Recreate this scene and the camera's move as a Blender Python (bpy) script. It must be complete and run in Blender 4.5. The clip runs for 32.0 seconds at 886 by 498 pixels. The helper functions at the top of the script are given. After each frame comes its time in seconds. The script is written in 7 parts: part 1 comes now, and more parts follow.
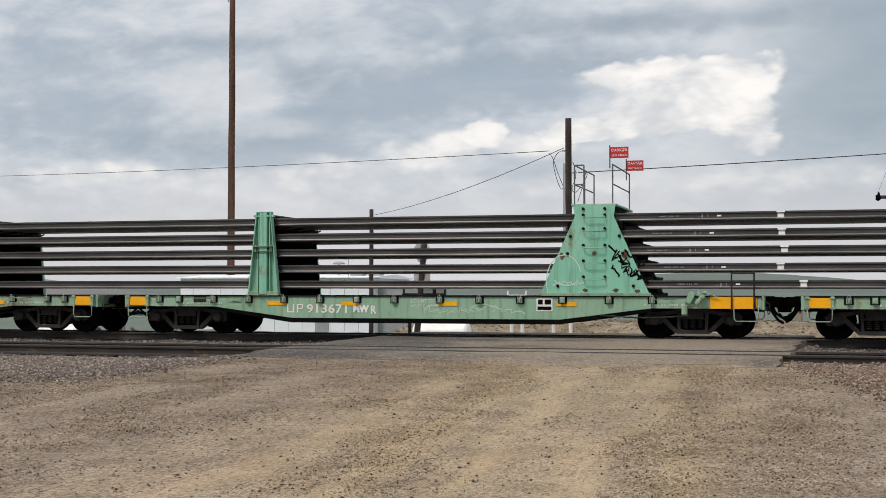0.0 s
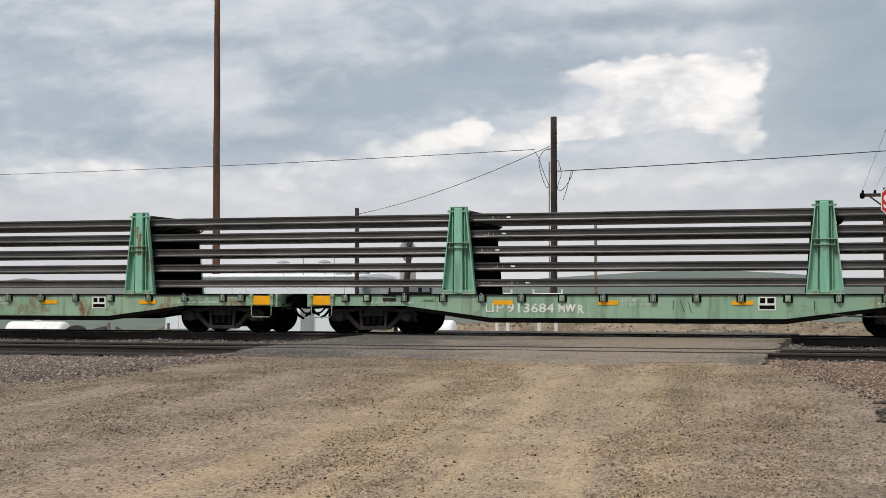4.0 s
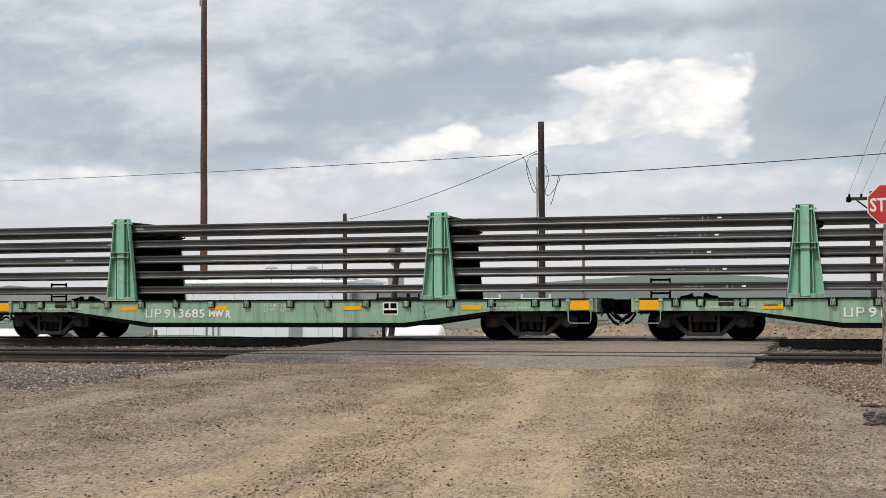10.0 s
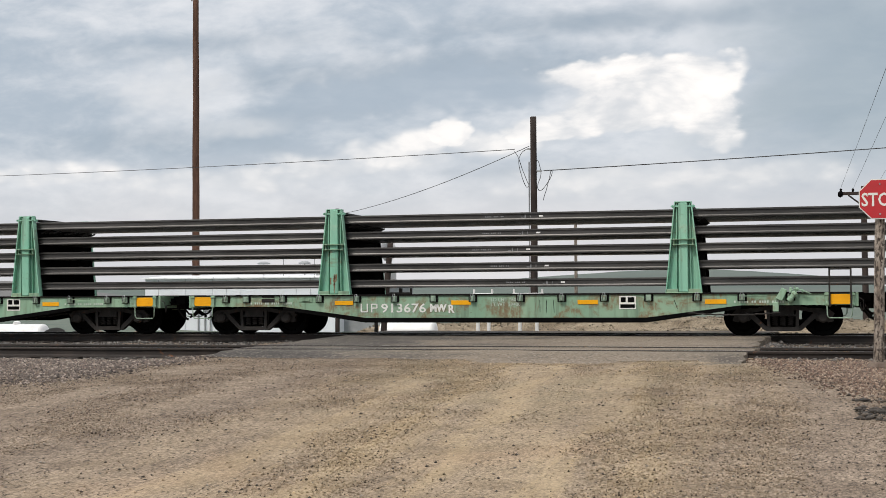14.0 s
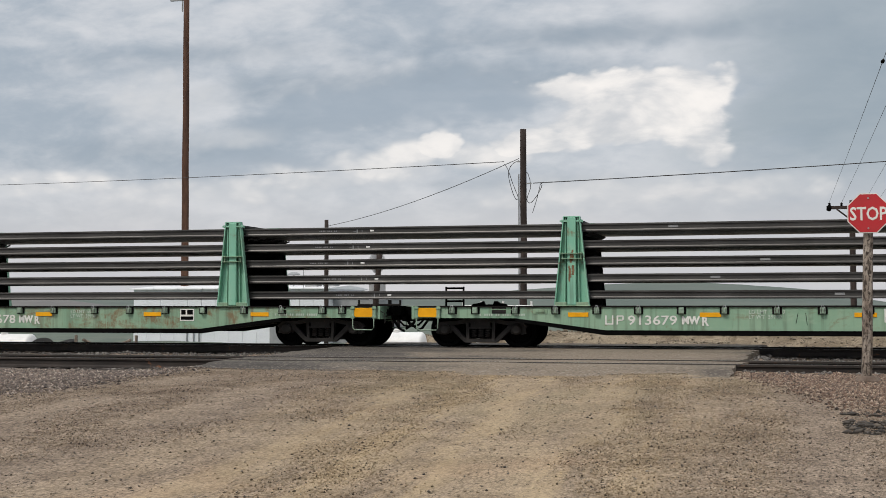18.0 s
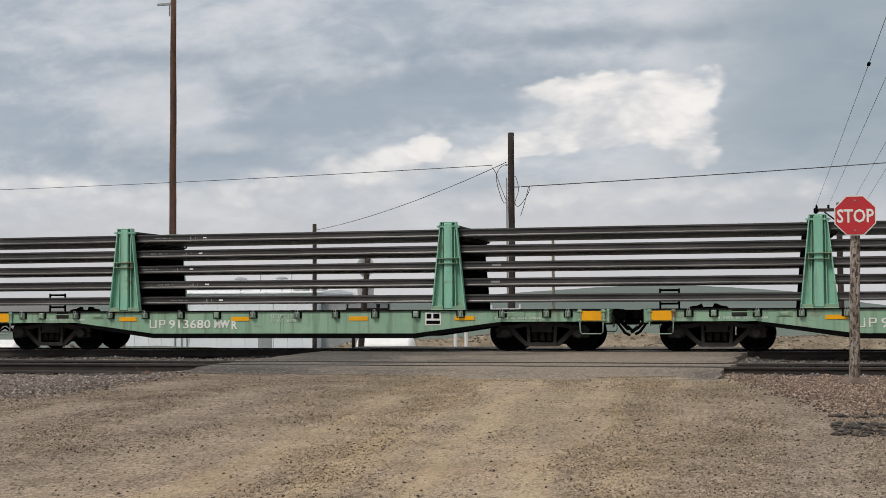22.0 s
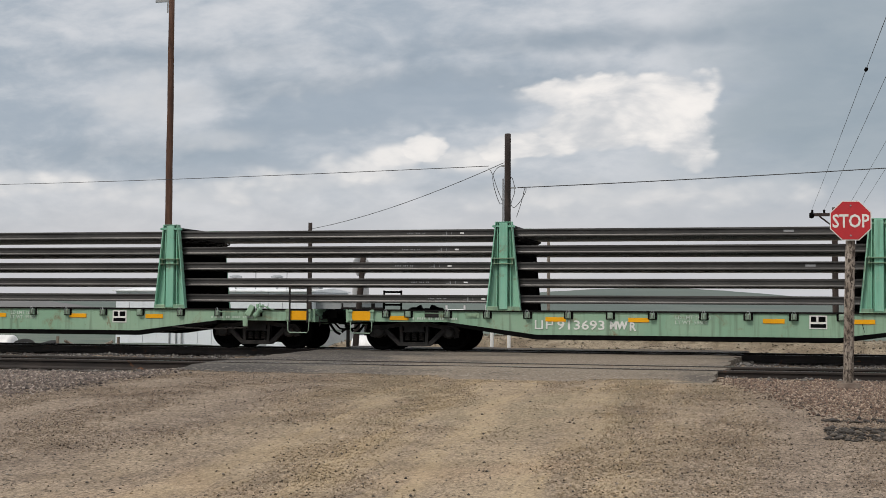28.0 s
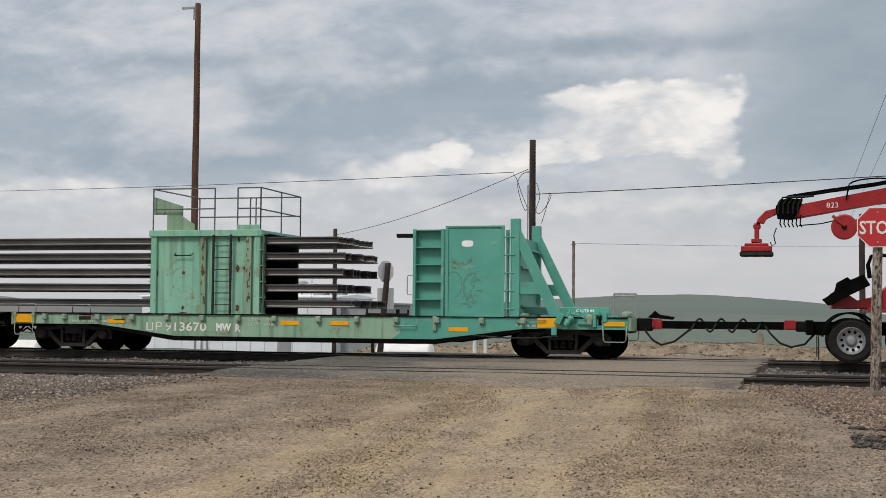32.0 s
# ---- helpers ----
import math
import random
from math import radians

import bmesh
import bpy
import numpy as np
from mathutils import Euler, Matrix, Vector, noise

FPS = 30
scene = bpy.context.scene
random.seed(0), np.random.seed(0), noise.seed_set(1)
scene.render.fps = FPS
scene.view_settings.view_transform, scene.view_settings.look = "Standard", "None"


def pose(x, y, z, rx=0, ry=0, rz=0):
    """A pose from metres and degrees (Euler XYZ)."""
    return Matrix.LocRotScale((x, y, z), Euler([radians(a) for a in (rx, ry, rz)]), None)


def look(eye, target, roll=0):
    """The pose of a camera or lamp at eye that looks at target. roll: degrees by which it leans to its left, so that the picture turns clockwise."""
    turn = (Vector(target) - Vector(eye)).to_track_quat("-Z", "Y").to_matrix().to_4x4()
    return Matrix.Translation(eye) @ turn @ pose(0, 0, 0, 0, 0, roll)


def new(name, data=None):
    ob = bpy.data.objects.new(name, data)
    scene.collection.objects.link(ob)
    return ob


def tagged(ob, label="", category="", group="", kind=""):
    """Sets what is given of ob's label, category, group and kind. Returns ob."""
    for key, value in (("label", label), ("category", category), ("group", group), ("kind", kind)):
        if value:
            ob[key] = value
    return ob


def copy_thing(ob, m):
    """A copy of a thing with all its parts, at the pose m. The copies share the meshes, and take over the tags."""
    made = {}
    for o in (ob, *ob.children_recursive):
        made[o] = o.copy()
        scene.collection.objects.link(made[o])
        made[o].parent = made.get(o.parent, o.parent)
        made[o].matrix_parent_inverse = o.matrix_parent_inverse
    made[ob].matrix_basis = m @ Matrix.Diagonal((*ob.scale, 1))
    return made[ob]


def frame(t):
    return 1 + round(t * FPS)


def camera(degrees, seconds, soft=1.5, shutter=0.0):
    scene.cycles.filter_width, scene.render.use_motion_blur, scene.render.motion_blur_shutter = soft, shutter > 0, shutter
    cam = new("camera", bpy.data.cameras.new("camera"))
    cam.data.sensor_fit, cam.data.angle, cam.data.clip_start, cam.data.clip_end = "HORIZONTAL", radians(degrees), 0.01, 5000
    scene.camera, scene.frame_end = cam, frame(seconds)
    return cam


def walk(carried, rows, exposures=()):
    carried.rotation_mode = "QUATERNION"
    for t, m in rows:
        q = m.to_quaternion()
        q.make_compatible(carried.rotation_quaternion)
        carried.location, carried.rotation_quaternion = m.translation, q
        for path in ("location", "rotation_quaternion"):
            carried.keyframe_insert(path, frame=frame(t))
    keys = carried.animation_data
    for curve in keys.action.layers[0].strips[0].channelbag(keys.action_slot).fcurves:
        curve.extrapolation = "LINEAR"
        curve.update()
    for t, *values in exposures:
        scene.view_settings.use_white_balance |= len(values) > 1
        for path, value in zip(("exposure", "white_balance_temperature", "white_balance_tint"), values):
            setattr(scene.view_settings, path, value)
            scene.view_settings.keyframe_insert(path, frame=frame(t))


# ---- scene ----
EYE = (0.0, 0.0, 1.02)
# seconds, turn to the left of the tracks' normal, upward tilt, lean, in degrees
AIM = [
    (0, 16.19, 1.920, 0.08), (0.5, 16.14, 1.896, -0.03), (1, 16.11, 1.825, -0.02), (1.5, 16.06, 1.780, -0.11), (2, 16.01, 1.758, -0.13),
    (2.5, 15.92, 1.771, -0.10), (3, 15.79, 1.822, -0.08), (3.5, 15.67, 1.847, -0.05), (5.5, 15.39, 1.923, 0.01), (6, 15.36, 1.975, 0.03),
    (6.5, 15.27, 2.004, -0.01), (7, 15.19, 2.037, -0.03), (7.5, 15.10, 2.044, -0.11), (8, 15.06, 2.057, -0.12), (8.5, 15.04, 2.100, -0.19),
    (9, 15.06, 2.100, -0.24), (9.5, 15.04, 2.085, -0.26), (10, 15.05, 2.083, -0.29), (10.5, 15.06, 2.085, -0.30), (11, 15.03, 2.054, -0.28),
    (11.5, 15.06, 2.002, -0.24), (12, 15.04, 1.940, -0.14), (12.5, 14.96, 1.925, -0.16), (13, 14.92, 1.937, -0.22), (13.5, 14.86, 1.907, -0.25),
    (14, 14.72, 1.866, -0.34), (14.5, 14.68, 1.808, -0.39), (16.5, 14.40, 1.842, -0.26), (17, 14.33, 1.901, -0.17), (17.5, 14.30, 2.137, -0.11),
    (18, 14.26, 2.376, -0.06), (18.5, 14.23, 2.485, -0.01), (19, 14.23, 2.534, 0.00), (19.5, 14.19, 2.543, -0.02), (20, 14.15, 2.571, -0.10),
    (20.5, 14.05, 2.557, -0.17), (21, 13.96, 2.535, -0.23), (21.5, 13.82, 2.516, -0.25), (22, 13.75, 2.536, -0.30), (22.5, 13.73, 2.592, -0.37),
    (23, 13.73, 2.563, -0.41), (23.5, 13.69, 2.522, -0.42), (24, 13.70, 2.561, -0.34), (24.5, 13.69, 2.658, -0.23), (25, 13.66, 2.665, -0.09),
    (25.5, 13.65, 2.695, -0.06), (27.5, 13.57, 2.584, 0.25), (28, 13.56, 2.545, 0.37), (28.5, 13.59, 2.532, 0.46), (29, 13.66, 2.555, 0.53),
    (29.5, 13.70, 2.535, 0.57), (30, 13.79, 2.534, 0.54), (30.5, 13.92, 2.610, 0.54), (31, 13.98, 2.707, 0.50), (31.5, 14.25, 2.766, 0.47),
    (32, 14.63, 2.801, 0.50),
]
cam = camera(36.9, 32.0, soft=0.6)


def aim(turn, tilt, lean):
    a, b = radians(turn), radians(tilt)
    way = Vector((-math.sin(a) * math.cos(b), math.cos(a) * math.cos(b), math.sin(b)))
    return look(EYE, Vector(EYE) + 20 * way, lean)


walk(cam, [(t, aim(a, b, c)) for t, a, b, c in AIM],
     [(0.0, 0.27, 6600, 10), (7.0, 0.31, 6600, 10), (9.0, 0.38, 6600, 10), (16.5, 0.38, 6600, 10), (18.5, 0.12, 6600, 10), (30.0, 0.12, 6600, 10), (32.0, 0.12, 6600, 10)])

# ---- nodes ----


class Nodes:
    def __init__(self, tree):
        self.tree = tree
        tree.nodes.clear()

    def add(self, kind, ins=None, **props):
        n = self.tree.nodes.new(kind)
        for k, v in props.items():
            setattr(n, k, v)
        for k, v in (ins or {}).items():
            s = n.inputs[k]
            if isinstance(v, bpy.types.NodeSocket):
                self.tree.links.new(v, s)
            else:
                s.default_value = v
        return n

    def math(self, op, a, b=0.0, clamp=False):
        return self.add("ShaderNodeMath", {0: a, 1: b}, operation=op, use_clamp=clamp).outputs[0]

    def ramp(self, v, lo, hi):
        n = self.add("ShaderNodeMapRange", {0: v, 1: lo, 2: hi, 3: 0.0, 4: 1.0}, interpolation_type="SMOOTHSTEP")
        return n.outputs[0]

    def mix(self, f, a, b, mode="MIX"):
        n = self.add("ShaderNodeMix", data_type="RGBA", blend_type=mode)
        for k, v in ((0, f), (6, a), (7, b)):
            if isinstance(v, bpy.types.NodeSocket):
                self.tree.links.new(v, n.inputs[k])
            else:
                n.inputs[k].default_value = (*v, 1.0) if isinstance(v, tuple) and len(v) == 3 else v
        return n.outputs[2]

    def noise(self, vec, scale, detail=4.0, rough=0.55, distort=0.0):
        return self.add("ShaderNodeTexNoise", {"Vector": vec, "Scale": scale, "Detail": detail, "Roughness": rough, "Distortion": distort}).outputs[0]

    def stretch(self, vec, x, y, z):
        return self.add("ShaderNodeMapping", {"Vector": vec, "Scale": (x, y, z)}).outputs[0]


# ---- sky and sun ----
SUN_UP, SUN_TURN = 52.0, 205.0
world = bpy.data.worlds.new("sky")
scene.world = world
world.use_nodes = True
w = Nodes(world.node_tree)
sky = w.add("ShaderNodeTexSky", sky_type="NISHITA", sun_disc=False)
sky.sun_elevation, sky.sun_rotation = radians(SUN_UP), radians(SUN_TURN)
sky.dust_density, sky.ozone_density = 2.0, 1.0
gen = w.add("ShaderNodeTexCoord").outputs["Generated"]
sep = w.add("ShaderNodeSeparateXYZ", {0: gen})
dx, dy, dz = sep.outputs
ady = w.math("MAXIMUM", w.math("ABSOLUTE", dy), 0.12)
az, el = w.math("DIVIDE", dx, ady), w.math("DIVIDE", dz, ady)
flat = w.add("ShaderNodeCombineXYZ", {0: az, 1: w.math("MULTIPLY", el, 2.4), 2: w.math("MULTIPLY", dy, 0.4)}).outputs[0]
n_big = w.noise(flat, 4.2, 4.0, 0.5, 0.4)
n_mid = w.noise(flat, 13.0, 6.0, 0.58, 0.3)
n_fine = w.noise(flat, 42.0, 6.0, 0.6, 0.2)
bump_at = w.stretch(flat, 1.0, 0.62, 1.0)
bump_at = w.add("ShaderNodeVectorMath", {0: bump_at, 1: w.add("ShaderNodeVectorMath", {0: w.add("ShaderNodeTexNoise", {"Vector": flat, "Scale": 24.0, "Detail": 4.0}).outputs[1], 3: 0.018}, operation="SCALE").outputs[0]}).outputs[0]
puff1 = w.add("ShaderNodeTexVoronoi", {"Vector": bump_at, "Scale": 34.0, "Smoothness": 0.35}, feature="SMOOTH_F1").outputs[0]
puff2 = w.add("ShaderNodeTexVoronoi", {"Vector": bump_at, "Scale": 88.0, "Smoothness": 0.3}, feature="SMOOTH_F1").outputs[0]
lumps = w.math("ADD", w.math("MULTIPLY", puff1, 0.75), w.math("MULTIPLY", puff2, 0.32))
lumps = w.math("ADD", lumps, w.math("MULTIPLY", w.math("SUBTRACT", n_mid, 0.5), 1.0))


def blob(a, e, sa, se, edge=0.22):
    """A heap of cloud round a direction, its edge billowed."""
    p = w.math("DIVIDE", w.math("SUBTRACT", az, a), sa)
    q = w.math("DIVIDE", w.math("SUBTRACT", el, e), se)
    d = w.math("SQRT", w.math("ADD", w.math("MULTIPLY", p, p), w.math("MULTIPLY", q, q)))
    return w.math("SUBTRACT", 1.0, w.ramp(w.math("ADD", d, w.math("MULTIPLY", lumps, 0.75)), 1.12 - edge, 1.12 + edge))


deck = w.ramp(w.math("ADD", w.math("MULTIPLY", n_big, 0.52), w.math("ADD", w.math("MULTIPLY", n_mid, 0.36), w.math("MULTIPLY", n_fine, 0.12))), 0.38, 0.63)
cloud = w.mix(deck, (0.355, 0.415, 0.485), (0.63, 0.65, 0.685))
low = w.math("SUBTRACT", 1.0, w.ramp(w.math("ADD", el, w.math("MULTIPLY", w.math("SUBTRACT", n_mid, 0.5), 0.06)), 0.03, 0.125))
cloud = w.mix(w.math("MULTIPLY", low, 0.7), cloud, (0.625, 0.612, 0.625))
slate = w.math("MULTIPLY", w.ramp(w.math("ADD", w.math("SUBTRACT", az, w.math("MULTIPLY", el, 0.35)), w.math("ADD", w.math("MULTIPLY", w.math("SUBTRACT", n_mid, 0.5), 0.16), w.math("MULTIPLY", w.math("SUBTRACT", n_big, 0.5), 0.20))), -0.13, -0.02), w.ramp(w.math("ADD", el, w.math("MULTIPLY", w.math("SUBTRACT", n_big, 0.5), 0.1)), 0.055, 0.13))
cloud = w.mix(w.math("MULTIPLY", slate, 0.85), cloud, w.mix(n_mid, (0.25, 0.315, 0.375), (0.33, 0.39, 0.44)))
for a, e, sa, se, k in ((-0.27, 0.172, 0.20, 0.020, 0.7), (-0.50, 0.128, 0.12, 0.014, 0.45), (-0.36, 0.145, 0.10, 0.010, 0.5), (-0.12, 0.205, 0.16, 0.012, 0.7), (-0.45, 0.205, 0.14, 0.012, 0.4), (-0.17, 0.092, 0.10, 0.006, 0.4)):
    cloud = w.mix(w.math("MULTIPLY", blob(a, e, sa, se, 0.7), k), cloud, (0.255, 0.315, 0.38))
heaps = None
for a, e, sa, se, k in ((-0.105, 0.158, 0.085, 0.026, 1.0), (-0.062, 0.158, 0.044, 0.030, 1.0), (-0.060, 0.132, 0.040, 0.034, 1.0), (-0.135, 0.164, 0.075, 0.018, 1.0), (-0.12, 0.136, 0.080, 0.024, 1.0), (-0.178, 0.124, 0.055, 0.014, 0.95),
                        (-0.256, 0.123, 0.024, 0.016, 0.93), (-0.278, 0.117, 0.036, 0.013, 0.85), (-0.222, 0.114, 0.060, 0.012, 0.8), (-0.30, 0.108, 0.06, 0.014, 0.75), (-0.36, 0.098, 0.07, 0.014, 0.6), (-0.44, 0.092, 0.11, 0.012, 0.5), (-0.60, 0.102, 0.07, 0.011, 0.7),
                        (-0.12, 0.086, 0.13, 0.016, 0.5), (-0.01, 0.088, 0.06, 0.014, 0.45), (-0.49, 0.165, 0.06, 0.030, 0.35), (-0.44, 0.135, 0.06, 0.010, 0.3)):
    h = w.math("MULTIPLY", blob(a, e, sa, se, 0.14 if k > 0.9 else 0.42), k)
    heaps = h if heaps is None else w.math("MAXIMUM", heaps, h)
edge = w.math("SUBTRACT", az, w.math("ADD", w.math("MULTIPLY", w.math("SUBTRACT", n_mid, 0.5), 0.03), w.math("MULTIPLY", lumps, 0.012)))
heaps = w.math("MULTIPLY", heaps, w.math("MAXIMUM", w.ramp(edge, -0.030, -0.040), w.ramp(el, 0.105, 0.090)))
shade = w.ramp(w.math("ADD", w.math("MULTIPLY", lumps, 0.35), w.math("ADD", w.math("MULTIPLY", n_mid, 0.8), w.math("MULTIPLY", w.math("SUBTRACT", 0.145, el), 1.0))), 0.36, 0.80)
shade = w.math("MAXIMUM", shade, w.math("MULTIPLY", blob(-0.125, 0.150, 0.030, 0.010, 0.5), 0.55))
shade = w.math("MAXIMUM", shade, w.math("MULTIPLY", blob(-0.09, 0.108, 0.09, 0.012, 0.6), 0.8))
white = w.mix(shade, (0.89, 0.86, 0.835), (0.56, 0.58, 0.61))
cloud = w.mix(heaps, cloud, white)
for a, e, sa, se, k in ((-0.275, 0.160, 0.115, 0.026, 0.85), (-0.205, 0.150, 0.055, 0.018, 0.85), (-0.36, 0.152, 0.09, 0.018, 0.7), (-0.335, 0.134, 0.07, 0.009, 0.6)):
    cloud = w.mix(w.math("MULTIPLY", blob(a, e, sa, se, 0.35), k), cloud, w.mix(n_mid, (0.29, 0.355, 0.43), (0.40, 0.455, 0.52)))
overhead = w.ramp(el, 0.28, 1.2)
cloud = w.mix(overhead, cloud, (0.95, 0.97, 1.0))
bg_sky = w.add("ShaderNodeBackground", {0: sky.outputs[0], 1: 0.06})
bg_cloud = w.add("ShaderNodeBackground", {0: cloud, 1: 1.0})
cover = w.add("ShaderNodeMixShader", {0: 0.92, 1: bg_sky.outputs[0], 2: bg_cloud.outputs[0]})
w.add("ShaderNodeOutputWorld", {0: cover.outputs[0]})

sun = new("sun", bpy.data.lights.new("sun", "SUN"))
sun.data.energy, sun.data.angle, sun.data.color = 1.9, radians(14), (1.0, 0.95, 0.88)
su, st = radians(SUN_UP), radians(SUN_TURN)
sun.matrix_world = look((0, 0, 30), Vector((0, 0, 30)) - 20 * Vector((math.sin(st) * math.cos(su), math.cos(st) * math.cos(su), math.sin(su))))

# ---- materials ----


def coat(name, base, second, rough=0.6, metal=0.0, big=1.2, fine=40.0, rust=0.0, rust_at=1.7, bump=0.15, streak=False, spec=0.4, grain=False, stain=0.0):
    """A weathered surface: two tones at a large scale, grain at a fine one, rust where asked."""
    m = bpy.data.materials.new(name)
    m.use_nodes = True
    n = Nodes(m.node_tree)
    at = n.add("ShaderNodeTexCoord").outputs["Object"]
    rnd = n.add("ShaderNodeObjectInfo").outputs["Random"]
    at = n.add("ShaderNodeVectorMath", {0: at, 1: n.add("ShaderNodeCombineXYZ", {0: n.math("MULTIPLY", rnd, 61.0), 1: n.math("MULTIPLY", rnd, 23.0), 2: n.math("MULTIPLY", rnd, 7.0)}).outputs[0]}, operation="ADD").outputs[0]
    vec = n.stretch(at, 1.0, 1.0, 0.25) if streak else at
    n1 = n.noise(vec, big, 5.0, 0.6, 0.4)
    n2 = n.noise(n.stretch(at, 1.0, 1.0, 0.07) if grain else at, fine, 5.0 if grain else 4.0, 0.65)
    f = n.ramp(n.math("ADD", n1, n.math("MULTIPLY", n.math("SUBTRACT", n2, 0.5), 0.35)), 0.34, 0.68)
    col = n.mix(f, base, second)
    col = n.mix(n.math("MULTIPLY", n2, 0.35), col, tuple(0.55 * c for c in base))
    col = n.mix(n.math("MULTIPLY", rnd, 0.16), col, tuple(0.6 * c for c in second))
    r = n.math("ADD", rough - 0.1, n.math("MULTIPLY", n2, 0.2))
    if streak and not grain:
        drip = n.ramp(n.noise(n.stretch(at, 1.0, 1.0, 0.06), 7.0, 5.0, 0.6), 0.48, 0.68)
        col = n.mix(n.math("MULTIPLY", drip, 0.45), col, (0.075, 0.085, 0.06))
    if rust:
        n3 = n.noise(vec, rust_at, 8.0, 0.7, 0.5)
        mask = n.ramp(n3, 0.66 - 0.2 * rust, 0.74 - 0.2 * rust)
        col = n.mix(mask, col, n.mix(n2, (0.09, 0.035, 0.018), (0.24, 0.11, 0.055)))
        r = n.math("ADD", r, n.math("MULTIPLY", mask, 0.25), True)
    if stain:
        n4 = n.noise(n.stretch(at, 1.0, 1.0, 1.5), 1.25, 9.0, 0.72, 0.8)
        n5 = n.noise(n.stretch(at, 1.0, 1.0, 0.3), 16.0, 5.0, 0.65)
        bloom = n.math("MULTIPLY", n.ramp(n4, 0.575 - 0.1 * stain, 0.72 - 0.1 * stain), n.ramp(n5, 0.30, 0.58))
        col = n.mix(n.math("MULTIPLY", bloom, 0.85), col, n.mix(n5, (0.26, 0.165, 0.085), (0.13, 0.07, 0.035)))
        chip = n.ramp(n.noise(at, 9.0, 8.0, 0.75), 0.66, 0.69)
        col = n.mix(n.math("MULTIPLY", chip, 0.7), col, (0.10, 0.065, 0.04))
        pale = n.ramp(n.noise(n.stretch(at, 0.5, 1.0, 1.0), 2.3, 6.0, 0.7), 0.56, 0.72)
        col = n.mix(n.math("MULTIPLY", pale, 0.30), col, (0.42, 0.50, 0.38))
    b = n.add("ShaderNodeBump", {"Height": n2, "Strength": bump, "Distance": 0.02})
    p = n.add("ShaderNodeBsdfPrincipled", {"Base Color": col, "Roughness": r, "Metallic": metal, "Normal": b.outputs[0], "Specular IOR Level": spec})
    n.add("ShaderNodeOutputMaterial", {0: p.outputs[0]})
    return m


GREEN = coat("green_paint", (0.235, 0.395, 0.275), (0.315, 0.455, 0.325), 0.6, 0.0, 0.9, 26, 0.05, 1.0, 0.12, True, 0.25, False, 0.25)
GREEN_RUSTY = coat("green_paint_rusty", (0.225, 0.375, 0.26), (0.31, 0.44, 0.31), 0.6, 0.0, 0.9, 26, 0.22, 1.0, 0.12, True, 0.25, False, 1.05)
GREEN_DIRTY = coat("green_paint_dirty", (0.20, 0.33, 0.23), (0.29, 0.39, 0.26), 0.65, 0.0, 1.8, 26, 0.42, 1.6, 0.15, True, 0.25)
POCKET = coat("pale_worn_green", (0.30, 0.40, 0.31), (0.22, 0.30, 0.23), 0.6, 0.0, 9.0, 40, 0.25, 8.0, 0.15, False, 0.25)
GREEN_RACK = coat("rack_green", (0.20, 0.475, 0.345), (0.29, 0.545, 0.405), 0.55, 0.0, 1.6, 30, 0.10, 1.8, 0.12, True, 0.25, False, 0.3)
GREEN_STAND = coat("stand_green", (0.19, 0.49, 0.355), (0.27, 0.55, 0.41), 0.55, 0.0, 1.4, 30, 0.06, 1.8, 0.12, True, 0.25, False, 0.05)
TEAL = coat("teal_green_paint", (0.085, 0.335, 0.262), (0.112, 0.385, 0.305), 0.45, 0.0, 1.2, 30, 0.06, 2.0, 0.08, False, 0.4, False, 0.05)
SCRAWL = coat("faint_grey_scrawl", (0.11, 0.235, 0.195), (0.13, 0.26, 0.215), 0.7, 0.0, 6.0, 60, 0.0, 1, 0.05)
YELLOW = coat("yellow_reflector", (0.90, 0.42, 0.012), (0.80, 0.36, 0.012), 0.6, 0.0, 3.0, 60, 0.12, 6.0, 0.05, False, 0.15)
BRIGHT = coat("fresh_white_paint", (0.90, 0.90, 0.88), (0.86, 0.86, 0.84), 0.5, 0.0, 6.0, 80, 0.0, 1, 0.02)
WHITE = coat("white_paint", (0.80, 0.79, 0.75), (0.70, 0.70, 0.66), 0.6, 0.0, 6.0, 80, 0.0, 1, 0.05)
FADED = coat("faded_lettering", (0.56, 0.64, 0.56), (0.44, 0.54, 0.45), 0.7, 0.0, 8.0, 60, 0.0, 1, 0.05)
CHALK = coat("chalk_marks", (0.55, 0.66, 0.56), (0.42, 0.58, 0.46), 0.9, 0.0, 10.0, 80, 0.0, 1, 0.05)
# Black paint; its near-black tone also stands for shade in racks and under cars.
BLACK = coat("black_paint_and_shade", (0.003, 0.003, 0.003), (0.006, 0.006, 0.006), 0.9, 0.0, 3.0, 50, 0.0, 1, 0.08, False, 0.03)
# Grimy steel, its tone lowered for the shade beneath the cars.
GRIME = coat("grimy_shaded_steel", (0.006, 0.006, 0.006), (0.016, 0.014, 0.013), 0.8, 0.0, 2.5, 40, 0.06, 4.0, 0.25, False, 0.08)
RAILING = coat("grey_green_pipe", (0.09, 0.105, 0.10), (0.15, 0.165, 0.155), 0.55, 0.2, 4.0, 40, 0.25, 6.0, 0.1)
FRAME_STEEL = coat("cast_dark_steel", (0.018, 0.017, 0.016), (0.040, 0.035, 0.032), 0.65, 0.1, 4.0, 40, 0.15, 6.0, 0.3, False, 0.25)
DECK = coat("dark_deck", (0.05, 0.045, 0.04), (0.09, 0.07, 0.055), 0.8, 0.0, 3.0, 40, 0.45, 2.0, 0.2)
